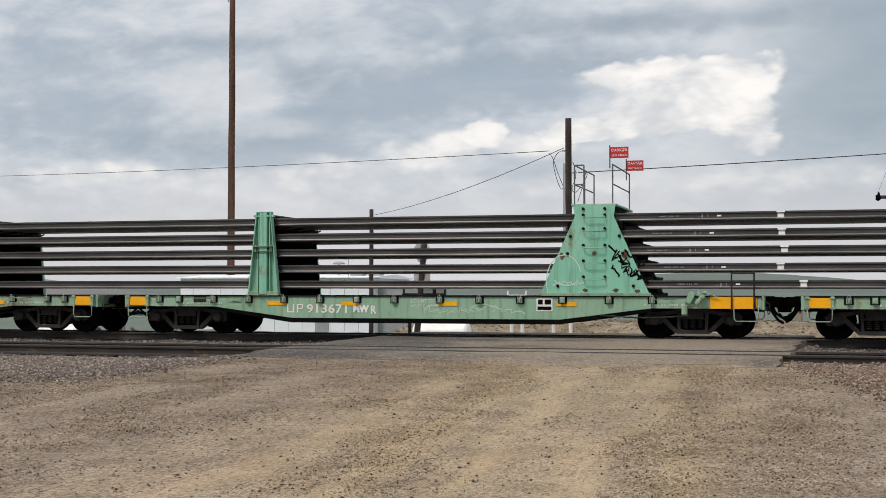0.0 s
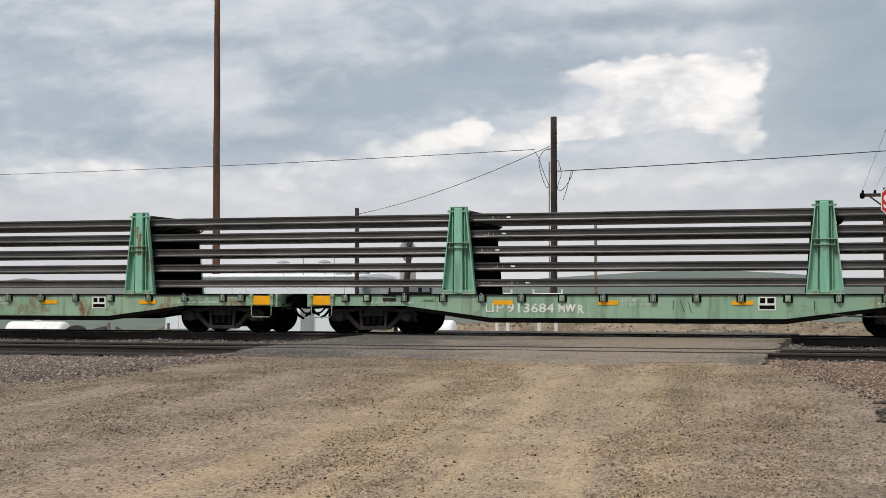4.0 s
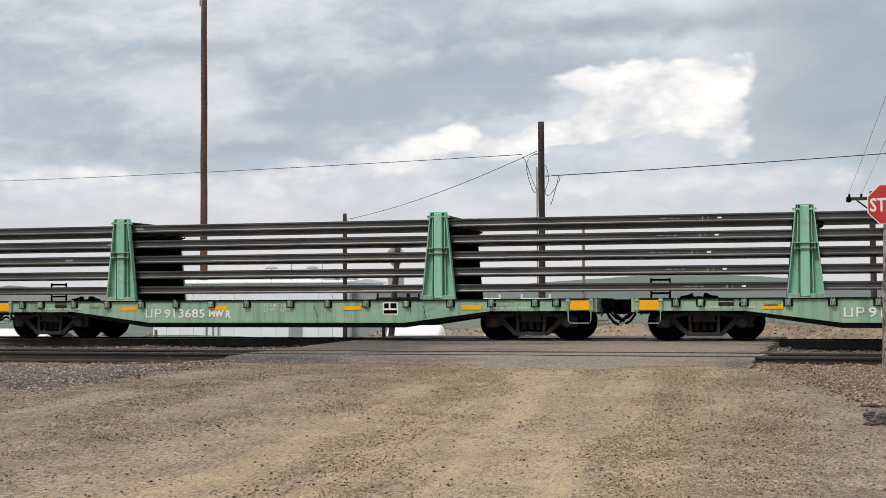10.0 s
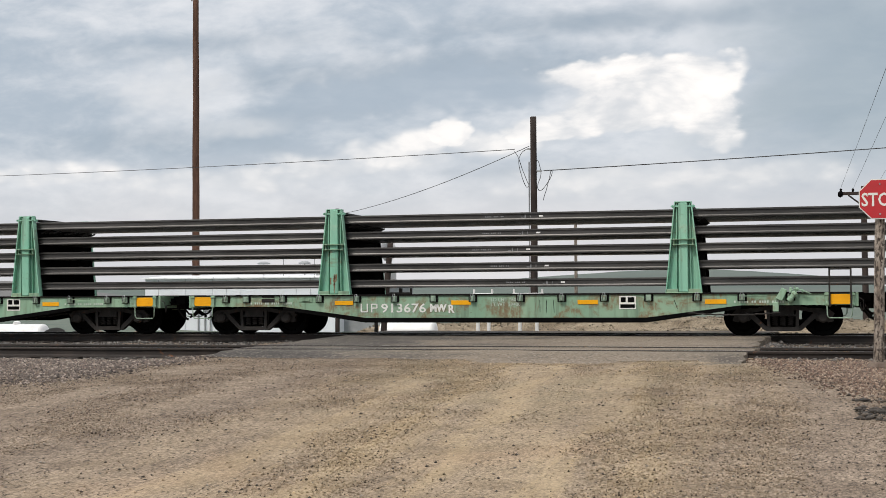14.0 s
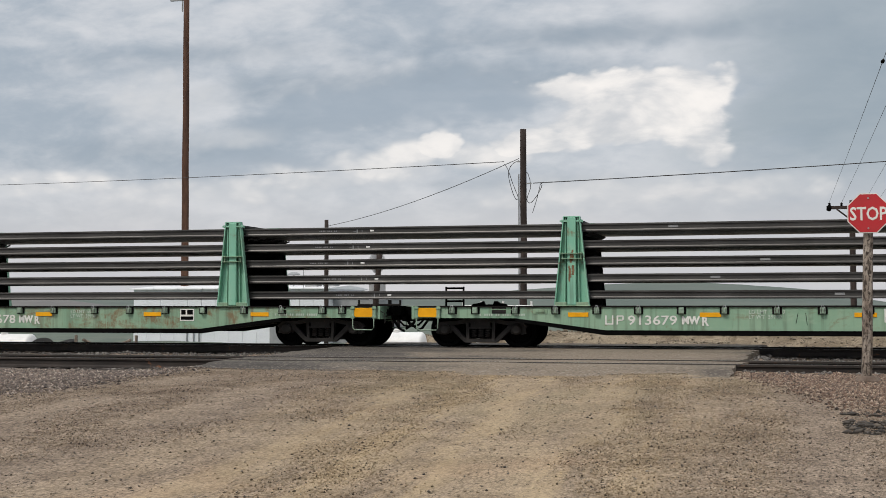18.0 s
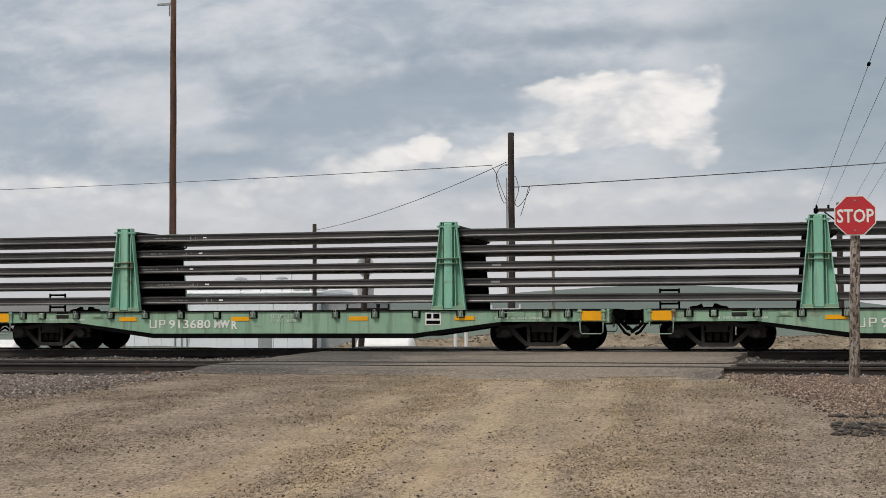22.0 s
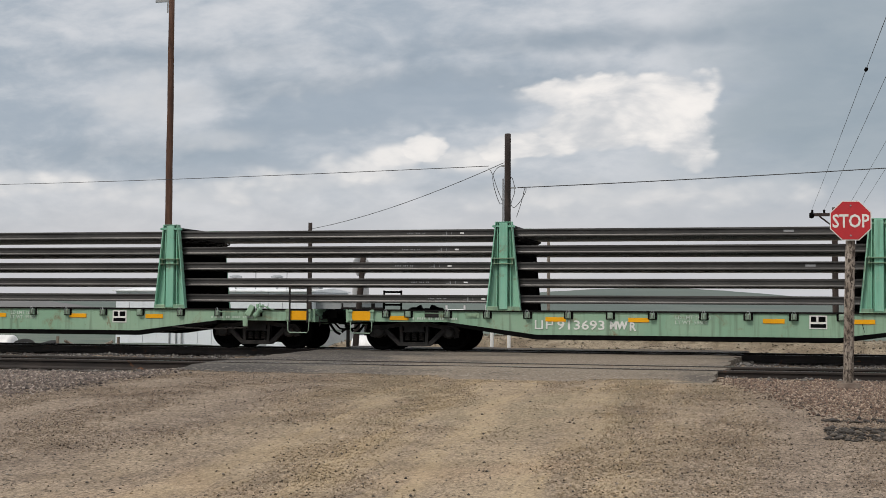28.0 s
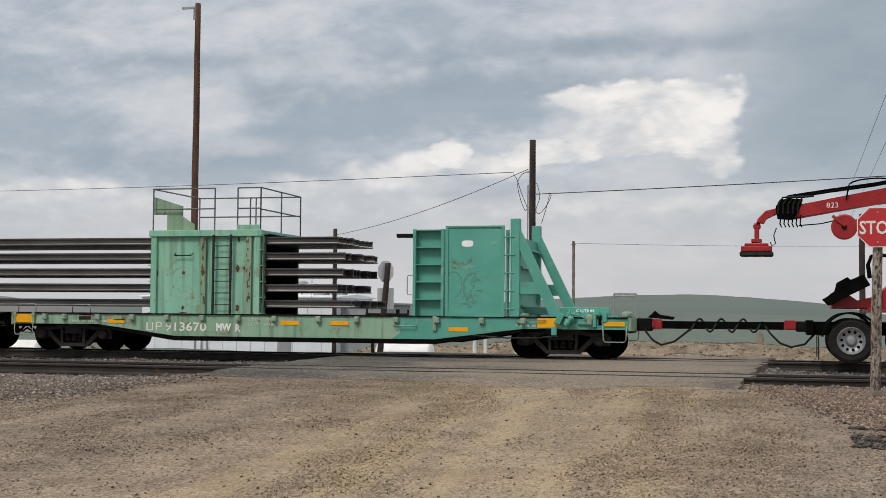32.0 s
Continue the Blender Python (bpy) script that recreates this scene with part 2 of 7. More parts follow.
RAIL_NEW = coat("mill_scale_rail", (0.056, 0.054, 0.052), (0.104, 0.100, 0.096), 0.40, 0.5, 0.5, 60, 0.0, 1.2, 0.1, False, 0.35)
RAIL_OLD = coat("rusty_track_rail", (0.020, 0.016, 0.014), (0.042, 0.032, 0.027), 0.7, 0.1, 2.0, 50, 0.3, 4.0, 0.2)
RAIL_TOP = coat("worn_rail_head", (0.28, 0.27, 0.26), (0.20, 0.19, 0.18), 0.28, 0.9, 2.0, 60, 0.0, 1, 0.05)
RED = coat("red_paint", (0.29, 0.012, 0.015), (0.38, 0.020, 0.022), 0.4, 0.0, 3.0, 50, 0.25, 4.0, 0.06)
RED_SIGN = coat("red_sign_sheeting", (0.50, 0.022, 0.03), (0.44, 0.03, 0.035), 0.45, 0.0, 4.0, 60, 0.0, 1, 0.04)
SIGNBACK = coat("dull_sign_back", (0.80, 0.81, 0.82), (0.70, 0.71, 0.72), 0.6, 0.0, 2.0, 40, 0.0, 1, 0.05)
ALU = coat("bare_sheet_metal", (0.42, 0.43, 0.44), (0.34, 0.35, 0.36), 0.45, 0.7, 2.0, 40, 0.0, 1, 0.08)
RUBBER = coat("worn_rubber", (0.010, 0.010, 0.010), (0.020, 0.019, 0.018), 0.8, 0.0, 4.0, 40, 0.0, 1, 0.3, False, 0.2)
CREOSOTE = coat("creosoted_pole", (0.065, 0.035, 0.026), (0.135, 0.070, 0.046), 0.85, 0.0, 2.2, 30, 0.0, 1, 0.5, True, 0.2, True)
REEL_WHITE = coat("dirty_white_steel", (0.62, 0.60, 0.55), (0.47, 0.44, 0.39), 0.6, 0.0, 6.0, 50, 0.35, 9.0, 0.1)
ROCK = coat("brown_rock", (0.11, 0.08, 0.062), (0.19, 0.145, 0.115), 0.9, 0.0, 6.0, 30, 0.0, 1, 0.8)
GREYWOOD = coat("weathered_post_wood", (0.07, 0.056, 0.046), (0.34, 0.285, 0.235), 0.9, 0.0, 7.0, 45, 0.0, 1, 1.0, True, 0.2, True)
DARKWOOD = coat("dark_tarred_wood", (0.030, 0.024, 0.022), (0.06, 0.045, 0.04), 0.85, 0.0, 3.0, 30, 0.0, 1, 0.5, True, 0.2, True)
TIE = coat("old_tie_wood", (0.035, 0.028, 0.024), (0.07, 0.055, 0.046), 0.9, 0.0, 3.0, 30, 0.0, 1, 0.5)
WIRE = coat("weathered_cable", (0.03, 0.03, 0.032), (0.05, 0.05, 0.05), 0.7, 0.0, 3.0, 40, 0.0, 1, 0.1)
SHED = coat("white_metal_siding", (0.80, 0.83, 0.86), (0.74, 0.77, 0.80), 0.5, 0.1, 0.3, 12, 0.0, 1, 0.05, False)
SHED_ROOF = coat("pale_metal_roof", (0.86, 0.87, 0.88), (0.80, 0.81, 0.82), 0.4, 0.1, 0.4, 12, 0.0, 1, 0.05)
TANK = coat("white_tank_paint", (0.78, 0.78, 0.78), (0.66, 0.66, 0.65), 0.4, 0.0, 1.5, 30, 0.08, 2.0, 0.05)
GREY = coat("grey_equipment_paint", (0.25, 0.26, 0.27), (0.33, 0.34, 0.34), 0.6, 0.0, 1.5, 30, 0.0, 1, 0.1)
BROWN_BOX = coat("brown_steel_box", (0.12, 0.045, 0.03), (0.17, 0.07, 0.05), 0.6, 0.0, 3.0, 40, 0.2, 4.0, 0.1)
GEN_YELLOW = coat("generator_yellow", (0.65, 0.45, 0.10), (0.55, 0.38, 0.08), 0.5, 0.0, 3.0, 40, 0.0, 1, 0.1)
HILL = coat("sage_hillside", (0.085, 0.112, 0.100), (0.115, 0.138, 0.120), 0.95, 0.0, 0.012, 0.4, 0.0, 1, 0.0)
TREES_FAR = coat("far_treeline", (0.14, 0.17, 0.16), (0.18, 0.20, 0.19), 0.95, 0.0, 0.05, 1.0, 0.0, 1, 0.0)
MOUND = coat("grey_spoil_heap", (0.13, 0.13, 0.13), (0.19, 0.185, 0.18), 0.95, 0.0, 0.06, 1.5, 0.0, 1, 0.2)


def bark_mat():
    """Old post wood: pale flakes standing on dark cracks."""
    m = bpy.data.materials.new("flaking_post_wood")
    m.use_nodes = True
    n = Nodes(m.node_tree)
    at = n.add("ShaderNodeTexCoord").outputs["Object"]
    flake = n.noise(n.stretch(at, 1.0, 1.0, 0.38), 26.0, 7.0, 0.68, 0.6)
    tone = n.noise(n.stretch(at, 1.0, 1.0, 0.2), 9.0, 4.0, 0.6)
    col = n.mix(n.ramp(flake, 0.40, 0.56), (0.055, 0.043, 0.036), n.mix(n.ramp(tone, 0.35, 0.65), (0.22, 0.175, 0.14), (0.40, 0.35, 0.30)))
    b = n.add("ShaderNodeBump", {"Height": flake, "Strength": 1.0, "Distance": 0.03})
    p = n.add("ShaderNodeBsdfPrincipled", {"Base Color": col, "Roughness": 0.92, "Normal": b.outputs[0], "Specular IOR Level": 0.2})
    n.add("ShaderNodeOutputMaterial", {0: p.outputs[0]})
    return m


POSTWOOD = bark_mat()


def stone_mat(name, tones, fine=60.0):
    m = bpy.data.materials.new(name)
    m.use_nodes = True
    n = Nodes(m.node_tree)
    isl = n.add("ShaderNodeNewGeometry").outputs["Random Per Island"]
    at = n.add("ShaderNodeTexCoord").outputs["Object"]
    r = n.add("ShaderNodeValToRGB", {0: isl})
    r.color_ramp.elements[0].color, r.color_ramp.elements[1].color = (*tones[0], 1), (*tones[-1], 1)
    for k, t in enumerate(tones[1:-1]):
        r.color_ramp.elements.new((k + 1) / (len(tones) - 1)).color = (*t, 1)
    n2 = n.noise(at, fine, 3.0, 0.6)
    col = n.mix(n.math("MULTIPLY", n2, 0.5), r.outputs[0], tuple(0.5 * c for c in tones[0]))
    p = n.add("ShaderNodeBsdfPrincipled", {"Base Color": col, "Roughness": 0.9})
    n.add("ShaderNodeOutputMaterial", {0: p.outputs[0]})
    return m


BALLAST_RED = stone_mat("reddish_ballast", [(0.04, 0.027, 0.021), (0.26, 0.172, 0.122), (0.12, 0.066, 0.046), (0.48, 0.37, 0.28), (0.04, 0.030, 0.025), (0.22, 0.15, 0.11)])
BALLAST_LEFT = stone_mat("pinkish_grey_ballast", [(0.028, 0.023, 0.021), (0.20, 0.155, 0.130), (0.05, 0.041, 0.036), (0.46, 0.38, 0.32), (0.035, 0.028, 0.025), (0.24, 0.18, 0.145), (0.09, 0.072, 0.062)])
RUBBLE = stone_mat("asphalt_lumps", [(0.028, 0.024, 0.021), (0.07, 0.058, 0.048), (0.036, 0.031, 0.027), (0.13, 0.105, 0.082)])
BALLAST_GREY = stone_mat("grey_ballast", [(0.06, 0.056, 0.053), (0.15, 0.14, 0.13), (0.10, 0.088, 0.08), (0.27, 0.25, 0.225)])
PEBBLE = stone_mat("road_pebbles", [(0.035, 0.030, 0.026), (0.10, 0.078, 0.060), (0.05, 0.042, 0.036), (0.34, 0.30, 0.25), (0.07, 0.056, 0.045), (0.16, 0.125, 0.095)])
CLOD = stone_mat("dirt_clods", [(0.10, 0.078, 0.055), (0.175, 0.14, 0.10), (0.25, 0.21, 0.16), (0.085, 0.07, 0.047)])


# wheel tracks on the yard: place across the road, half width, how worn
TRACKS = ((-3.05, 0.24, 0.80), (-3.78, 0.40, 0.65), (-4.75, 0.36, 0.40), (-2.02, 0.36, 0.65), (-1.15, 0.30, 0.45), (-5.95, 0.40, 0.22), (-7.25, 0.45, 0.18), (-8.9, 0.5, 0.12), (-0.15, 0.35, 0.22))


def ground_mat(stones=False):
    m = bpy.data.materials.new("yard_stones" if stones else "gravel_ground")
    m.use_nodes = True
    n = Nodes(m.node_tree)
    at = n.add("ShaderNodeTexCoord").outputs["Object"]
    x, y, z = n.add("ShaderNodeSeparateXYZ", {0: at}).outputs
    big, mid = n.noise(at, 0.35, 4.0, 0.6, 0.5), n.noise(at, 1.7, 5.0, 0.6, 0.3)
    drag = n.stretch(at, 1.0, 0.45, 1.0)
    fine = n.noise(drag, 30.0, 6.0, 0.75)
    streaks = n.noise(n.stretch(at, 1.5, 0.16, 1.0), 1.6, 6.0, 0.65, 0.7)
    grit = n.add("ShaderNodeTexVoronoi", {"Vector": drag, "Scale": 44.0})
    grit2 = n.add("ShaderNodeTexVoronoi", {"Vector": drag, "Scale": 100.0})
    # grey-brown gravel, with tan dirt where wheels have worn the road
    grey = n.mix(n.ramp(mid, 0.35, 0.65), (0.162, 0.124, 0.093), (0.228, 0.179, 0.136))
    tan = n.mix(n.ramp(mid, 0.3, 0.7), (0.262, 0.198, 0.124), (0.326, 0.252, 0.163))
    # the tracks run straight at the crossing and swing a little to the left before it
    far = n.math("MAXIMUM", n.math("SUBTRACT", y, 14.0), 0.0)
    wob = n.math("ADD", x, n.math("MULTIPLY", n.math("MULTIPLY", far, far), 0.0085))
    wob = n.math("ADD", wob, n.math("MULTIPLY", n.math("SUBTRACT", n.noise(n.stretch(at, 1.0, 0.5, 1.0), 0.30, 3.0, 0.5), 0.5), 1.5))
    wob = n.math("ADD", wob, n.math("MULTIPLY", n.math("SUBTRACT", mid, 0.5), 0.35))
    track = None
    for c, wd, k in TRACKS:
        d = n.math("ABSOLUTE", n.math("SUBTRACT", wob, c))
        e = n.math("MULTIPLY", n.math("SUBTRACT", 1.0, n.ramp(d, wd * 0.2, wd * 1.35)), k)
        track = e if track is None else n.math("MAXIMUM", track, e)
    road = n.math("SUBTRACT", 1.0, n.ramp(n.math("ABSOLUTE", n.math("ADD", wob, 3.1)), 1.6, 3.6))
    worn = n.math("ADD", n.math("MULTIPLY", track, 0.60), n.math("MULTIPLY", road, 0.46))
    worn = n.math("MULTIPLY", worn, n.math("ADD", 0.28, n.math("MULTIPLY", n.ramp(streaks, 0.30, 0.64), 0.95)), True)
    col = n.mix(worn, grey, tan)
    olive = n.math("MULTIPLY", n.math("MULTIPLY", n.ramp(big, 0.44, 0.62), n.math("MULTIPLY", road, n.math("SUBTRACT", 1.0, track))), n.math("MULTIPLY", n.ramp(y, 11.0, 16.0), 0.75))
    col = n.mix(olive, col, (0.195, 0.160, 0.104))
    clay = n.math("MULTIPLY", n.math("MULTIPLY", n.ramp(big, 0.53, 0.66), road), 0.35)
    col = n.mix(clay, col, (0.315, 0.225, 0.150))
    # beyond the tracks: dry dirt, then sage field
    field = n.ramp(y, 34.0, 36.5)
    dry = n.mix(n.ramp(mid, 0.4, 0.6), (0.150, 0.118, 0.082), (0.235, 0.192, 0.138))
    dry = n.mix(n.ramp(n.math("ADD", y, n.math("MULTIPLY", n.ramp(x, -20.0, -14.0), 8.0)), 58.0, 80.0), dry, n.mix(n.ramp(big, 0.3, 0.7), (0.085, 0.112, 0.095), (0.12, 0.14, 0.115)))
    col = n.mix(field, col, dry)
    # stones and grit
    rnd = n.add("ShaderNodeSeparateXYZ", {0: grit.outputs[1]}).outputs[0]
    rnd2 = n.add("ShaderNodeSeparateXYZ", {0: grit2.outputs[1]}).outputs[0]
    rough = n.math("SUBTRACT", 1.0, n.math("MULTIPLY", worn, 0.60))
    tone = n.math("ADD", n.math("MULTIPLY", n.math("SUBTRACT", rnd, 0.5), 0.62), n.math("MULTIPLY", n.math("SUBTRACT", rnd2, 0.5), 0.50))
    tone = n.math("SUBTRACT", tone, n.math("MULTIPLY", n.ramp(grit.outputs[0], 0.40, 0.80), 0.30))
    tone = n.math("ADD", tone, n.math("MULTIPLY", n.math("SUBTRACT", n.ramp(fine, 0.35, 0.68), 0.5), 0.40))
    speck = n.math("MULTIPLY", n.ramp(rnd, 0.05, 0.03), n.ramp(mid, 0.35, 0.6))
    tone = n.math("ADD", 1.08, n.math("MULTIPLY", n.math("SUBTRACT", tone, n.math("MULTIPLY", speck, 0.45)), rough))
    if stones:
        isl = n.add("ShaderNodeNewGeometry").outputs["Random Per Island"]
        tone = n.math("ADD", 0.72, n.math("MULTIPLY", isl, 0.58))
        tone = n.math("ADD", tone, n.math("MULTIPLY", n.ramp(isl, 0.93, 0.95), 0.55))
        tone = n.math("SUBTRACT", tone, n.math("MULTIPLY", n.ramp(isl, 0.12, 0.09), 0.50))
    tone = n.mix(1.0, col, n.add("ShaderNodeCombineXYZ", {0: tone, 1: tone, 2: tone}).outputs[0], "MULTIPLY")
    col = n.mix(n.ramp(y, 90.0, 60.0), col, tone)
    h = n.math("ADD", n.math("MULTIPLY", fine, 0.5), n.math("ADD", n.math("MULTIPLY", n.math("SUBTRACT", 1.0, grit2.outputs[0]), 0.3), n.math("MULTIPLY", n.math("SUBTRACT", 1.0, grit.outputs[0]), 0.6)))
    b = n.add("ShaderNodeBump", {"Height": h, "Strength": 0.6, "Distance": 0.018})
    p = n.add("ShaderNodeBsdfPrincipled", {"Base Color": col, "Roughness": 0.95, "Normal": b.outputs[0], "Specular IOR Level": 0.2})
    n.add("ShaderNodeOutputMaterial", {0: p.outputs[0]})
    return m


def asphalt_mat():
    m = bpy.data.materials.new("worn_asphalt")
    m.use_nodes = True
    n = Nodes(m.node_tree)
    at = n.add("ShaderNodeTexCoord").outputs["Object"]
    x, y, z = n.add("ShaderNodeSeparateXYZ", {0: at}).outputs
    big, fine = n.noise(at, 0.5, 5.0, 0.6, 0.4), n.noise(at, 40.0, 5.0, 0.7)
    col = n.mix(n.ramp(big, 0.35, 0.65), (0.050, 0.044, 0.040), (0.100, 0.086, 0.074))
    dust = n.math("MULTIPLY", n.ramp(n.math("ADD", n.math("MULTIPLY", n.math("ABSOLUTE", n.math("ADD", x, 3.4)), -0.15), n.math("MULTIPLY", big, 1.5)), 0.0, 0.6), 0.85)
    col = n.mix(dust, col, (0.215, 0.172, 0.128))
    col = n.mix(n.math("MULTIPLY", n.ramp(fine, 0.4, 0.7), 0.45), col, (0.06, 0.055, 0.05))
    grit = n.add("ShaderNodeTexVoronoi", {"Vector": at, "Scale": 32.0})
    rnd = n.add("ShaderNodeSeparateXYZ", {0: grit.outputs[1]}).outputs[0]
    col = n.mix(n.math("MULTIPLY", n.ramp(rnd, 0.86, 0.9), 0.5), col, (0.34, 0.30, 0.25))
    col = n.mix(n.math("MULTIPLY", n.ramp(rnd, 0.14, 0.10), 0.6), col, (0.03, 0.028, 0.026))
    b = n.add("ShaderNodeBump", {"Height": fine, "Strength": 0.5, "Distance": 0.015})
    p = n.add("ShaderNodeBsdfPrincipled", {"Base Color": col, "Roughness": 0.9, "Normal": b.outputs[0], "Specular IOR Level": 0.25})
    n.add("ShaderNodeOutputMaterial", {0: p.outputs[0]})
    return m


GROUND, YARD_STONES, ASPHALT = ground_mat(), ground_mat(True), asphalt_mat()
ASPHALT_DARK = coat("broken_asphalt", (0.05, 0.046, 0.043), (0.10, 0.09, 0.08), 0.9, 0.0, 5.0, 40, 0.0, 1, 0.6)

# ---- mesh helpers ----


def mesh_of(bm, name, material, smooth=False):
    me = bpy.data.meshes.new(name)
    bmesh.ops.recalc_face_normals(bm, faces=bm.faces[:])
    bm.to_mesh(me)
    bm.free()
    me.materials.append(material)
    if smooth:
        me.shade_smooth()
    return me


def part(name, shape, material=None, parent=None, label="", at=None, smooth=False):
    """One mesh object, from a bmesh or from mesh data that alike pieces share, under a thing or a part."""
    me = shape if isinstance(shape, bpy.types.Mesh) else mesh_of(shape, name, material, smooth)
    ob = new(name, me)
    if parent:
        ob.parent = parent
    if at is not None:
        ob.matrix_basis = at
    if label:
        ob["label"] = label
    return ob


def thing(name, label, category, at=None, group="", kind=""):
    ob = new(name)
    ob.empty_display_size = 0.3
    if at is not None:
        ob.matrix_basis = at
    return tagged(ob, label, category, group, kind)


def box(bm, x0, x1, y0, y1, z0, z1):
    v = [bm.verts.new(p) for p in ((x0, y0, z0), (x1, y0, z0), (x1, y1, z0), (x0, y1, z0), (x0, y0, z1), (x1, y0, z1), (x1, y1, z1), (x0, y1, z1))]
    for f in ((0, 3, 2, 1), (4, 5, 6, 7), (0, 1, 5, 4), (1, 2, 6, 5), (2, 3, 7, 6), (3, 0, 4, 7)):
        bm.faces.new([v[k] for k in f])
    return bm


def boxes(*rows):
    bm = bmesh.new()
    for r in rows:
        box(bm, *r)
    return bm


def soft(bm, width=0.01, segments=2):
    bmesh.ops.bevel(bm, geom=bm.edges[:], offset=width, segments=segments, affect="EDGES", clamp_overlap=True)
    return bm


def plate(bm, outline, y0, y1, axis="y"):
    """A plate whose outline lies in x and z, from y0 to y1 (or in y and z, along x)."""
    def put(a, b, c):
        return (a, c, b) if axis == "y" else (c, a, b) if axis == "x" else (a, b, c)
    one = [bm.verts.new(put(a, b, y0)) for a, b in outline]
    two = [bm.verts.new(put(a, b, y1)) for a, b in outline]
    bm.faces.new(one)
    bm.faces.new(two[::-1])
    for k in range(len(one)):
        bm.faces.new((one[k], one[k - 1], two[k - 1], two[k]))
    return bm


def rod(bm, a, b, r, r2=None, sides=8, caps=True):
    a, b = Vector(a), Vector(b)
    d = b - a
    m = Matrix.Translation((a + b) / 2) @ d.to_track_quat("Z", "Y").to_matrix().to_4x4()
    bmesh.ops.create_cone(bm, cap_ends=caps, segments=sides, radius1=r, radius2=r if r2 is None else r2, depth=d.length, matrix=m)
    return bm


def pipe(bm, points, r, sides=6):
    """A tube along a line of points."""
    pts = [Vector(p) for p in points]
    rings = []
    for k, p in enumerate(pts):
        d = (pts[min(k + 1, len(pts) - 1)] - pts[max(k - 1, 0)]).normalized()
        u = d.cross(Vector((0.31, 0.22, 0.92))).normalized()
        v = d.cross(u)
        rings.append([bm.verts.new(p + r * (math.cos(t) * u + math.sin(t) * v)) for t in (2 * math.pi * i / sides for i in range(sides))])
    for one, two in zip(rings, rings[1:]):
        for k in range(sides):
            bm.faces.new((one[k - 1], one[k], two[k], two[k - 1]))
    bm.faces.new(rings[0])
    bm.faces.new(rings[-1])
    return bm


def disc(bm, profile, sides=24, axis="y", centre=(0, 0, 0)):
    """A turned body: rows of radius and place along the axis."""
    rings = []
    for r, h in profile:
        ring = []
        for k in range(sides):
            t = 2 * math.pi * k / sides
            c, s = r * math.cos(t), r * math.sin(t)
            p = (c, h, s) if axis == "y" else (h, c, s) if axis == "x" else (c, s, h)
            ring.append(bm.verts.new(Vector(p) + Vector(centre)))
        rings.append(ring)
    for one, two in zip(rings, rings[1:]):
        for k in range(sides):
            bm.faces.new((one[k - 1], one[k], two[k], two[k - 1]))
    bm.faces.new(rings[0])
    bm.faces.new(rings[-1])
    return bm


TEXTS = {}


def lettering(text, size, material, thick=0.002, wide=1.0, bold=0.0):
    """Mesh data of a line of writing that stands upright and faces the viewer's side (-y)."""
    key = (text, size, material.name, wide, bold)
    if key not in TEXTS:
        cu = bpy.data.curves.new("writing", "FONT")
        cu.body, cu.size, cu.extrude, cu.resolution_u = text, size, thick, 2
        cu.align_x, cu.offset = "CENTER", bold
        tmp = new("writing", cu)
        bpy.context.view_layer.update()
        me = bpy.data.meshes.new_from_object(tmp.evaluated_get(bpy.context.evaluated_depsgraph_get()))
        bpy.data.objects.remove(tmp)
        me.transform(Matrix.Diagonal((wide, 1, 1, 1)))
        me.transform(Matrix.Rotation(math.pi / 2, 4, "X"))
        me.materials.clear()
        me.materials.append(material)
        TEXTS[key] = me
    return TEXTS[key]

# ---- ground ----
ROAD_L, ROAD_R = -10.0, -0.72       # the paved crossing, along the tracks
NEAR_RAILS, FAR_RAILS = (23.03, 24.47), (31.03, 32.47)
TRACK_Y = 31.75


def step(a, b, v):
    t = min(1.0, max(0.0, (v - a) / (b - a)))
    return t * t * (3 - 2 * t)


def ground_z(x, y):
    z = -0.55 + 0.43 * step(6.0, 20.6, y)
    paved = step(ROAD_L - 0.9, ROAD_L - 0.1, x) * (1 - step(ROAD_R + 0.1, ROAD_R + 0.9, x))
    z += (0.055 * paved - (0.025 if x > -5 else 0.10) * (1 - paved)) * step(20.4, 21.8, y)
    z += -0.06 * paved * step(21.2, 21.6, y)
    z += ((-0.07 if x > -5 else 0.0) * (1 - paved)) * step(22.6, 23.2, y) + (-0.02 * (1 - paved)) * (step(25.2, 26.2, y) - step(29.0, 30.2, y))
    z += -0.55 * step(33.4, 36.0, y) - 0.85 * step(36.0, 70.0, y) * (1 - 0.55 * step(-14.0, -4.0, x) * (1 - step(40, 80, y)))
    ridge_top = step(-17.5, -15.0, x) * step(45.6, 48.0, y) * (1 - step(51.0, 56.0, y))
    z += ridge_top * (0.86 + 0.10 * noise.noise((x * 0.5, y * 0.5, 8.0)))
    bank = step(-9.0, -3.0, x) * step(39.0, 41.5, y) * (1 - step(43.5, 47.0, y))
    z += bank * (0.42 + 0.25 * noise.noise((x * 0.6, y * 0.6, 1.0)))
    rough = 0.02 if y < 21 else 0.05 if y < 60 else 0.3
    z += rough * noise.noise((x * 0.45, y * 0.45, 3.0)) + 0.4 * rough * noise.noise((x * 1.6, y * 1.6, 5.0))
    return z


def spaced(stops):
    out = []
    for (a, s), (b, _) in zip(stops, stops[1:]):
        k = max(1, round((b - a) / s))
        out += [a + (b - a) * i / k for i in range(k)]
    return out + [stops[-1][0]]


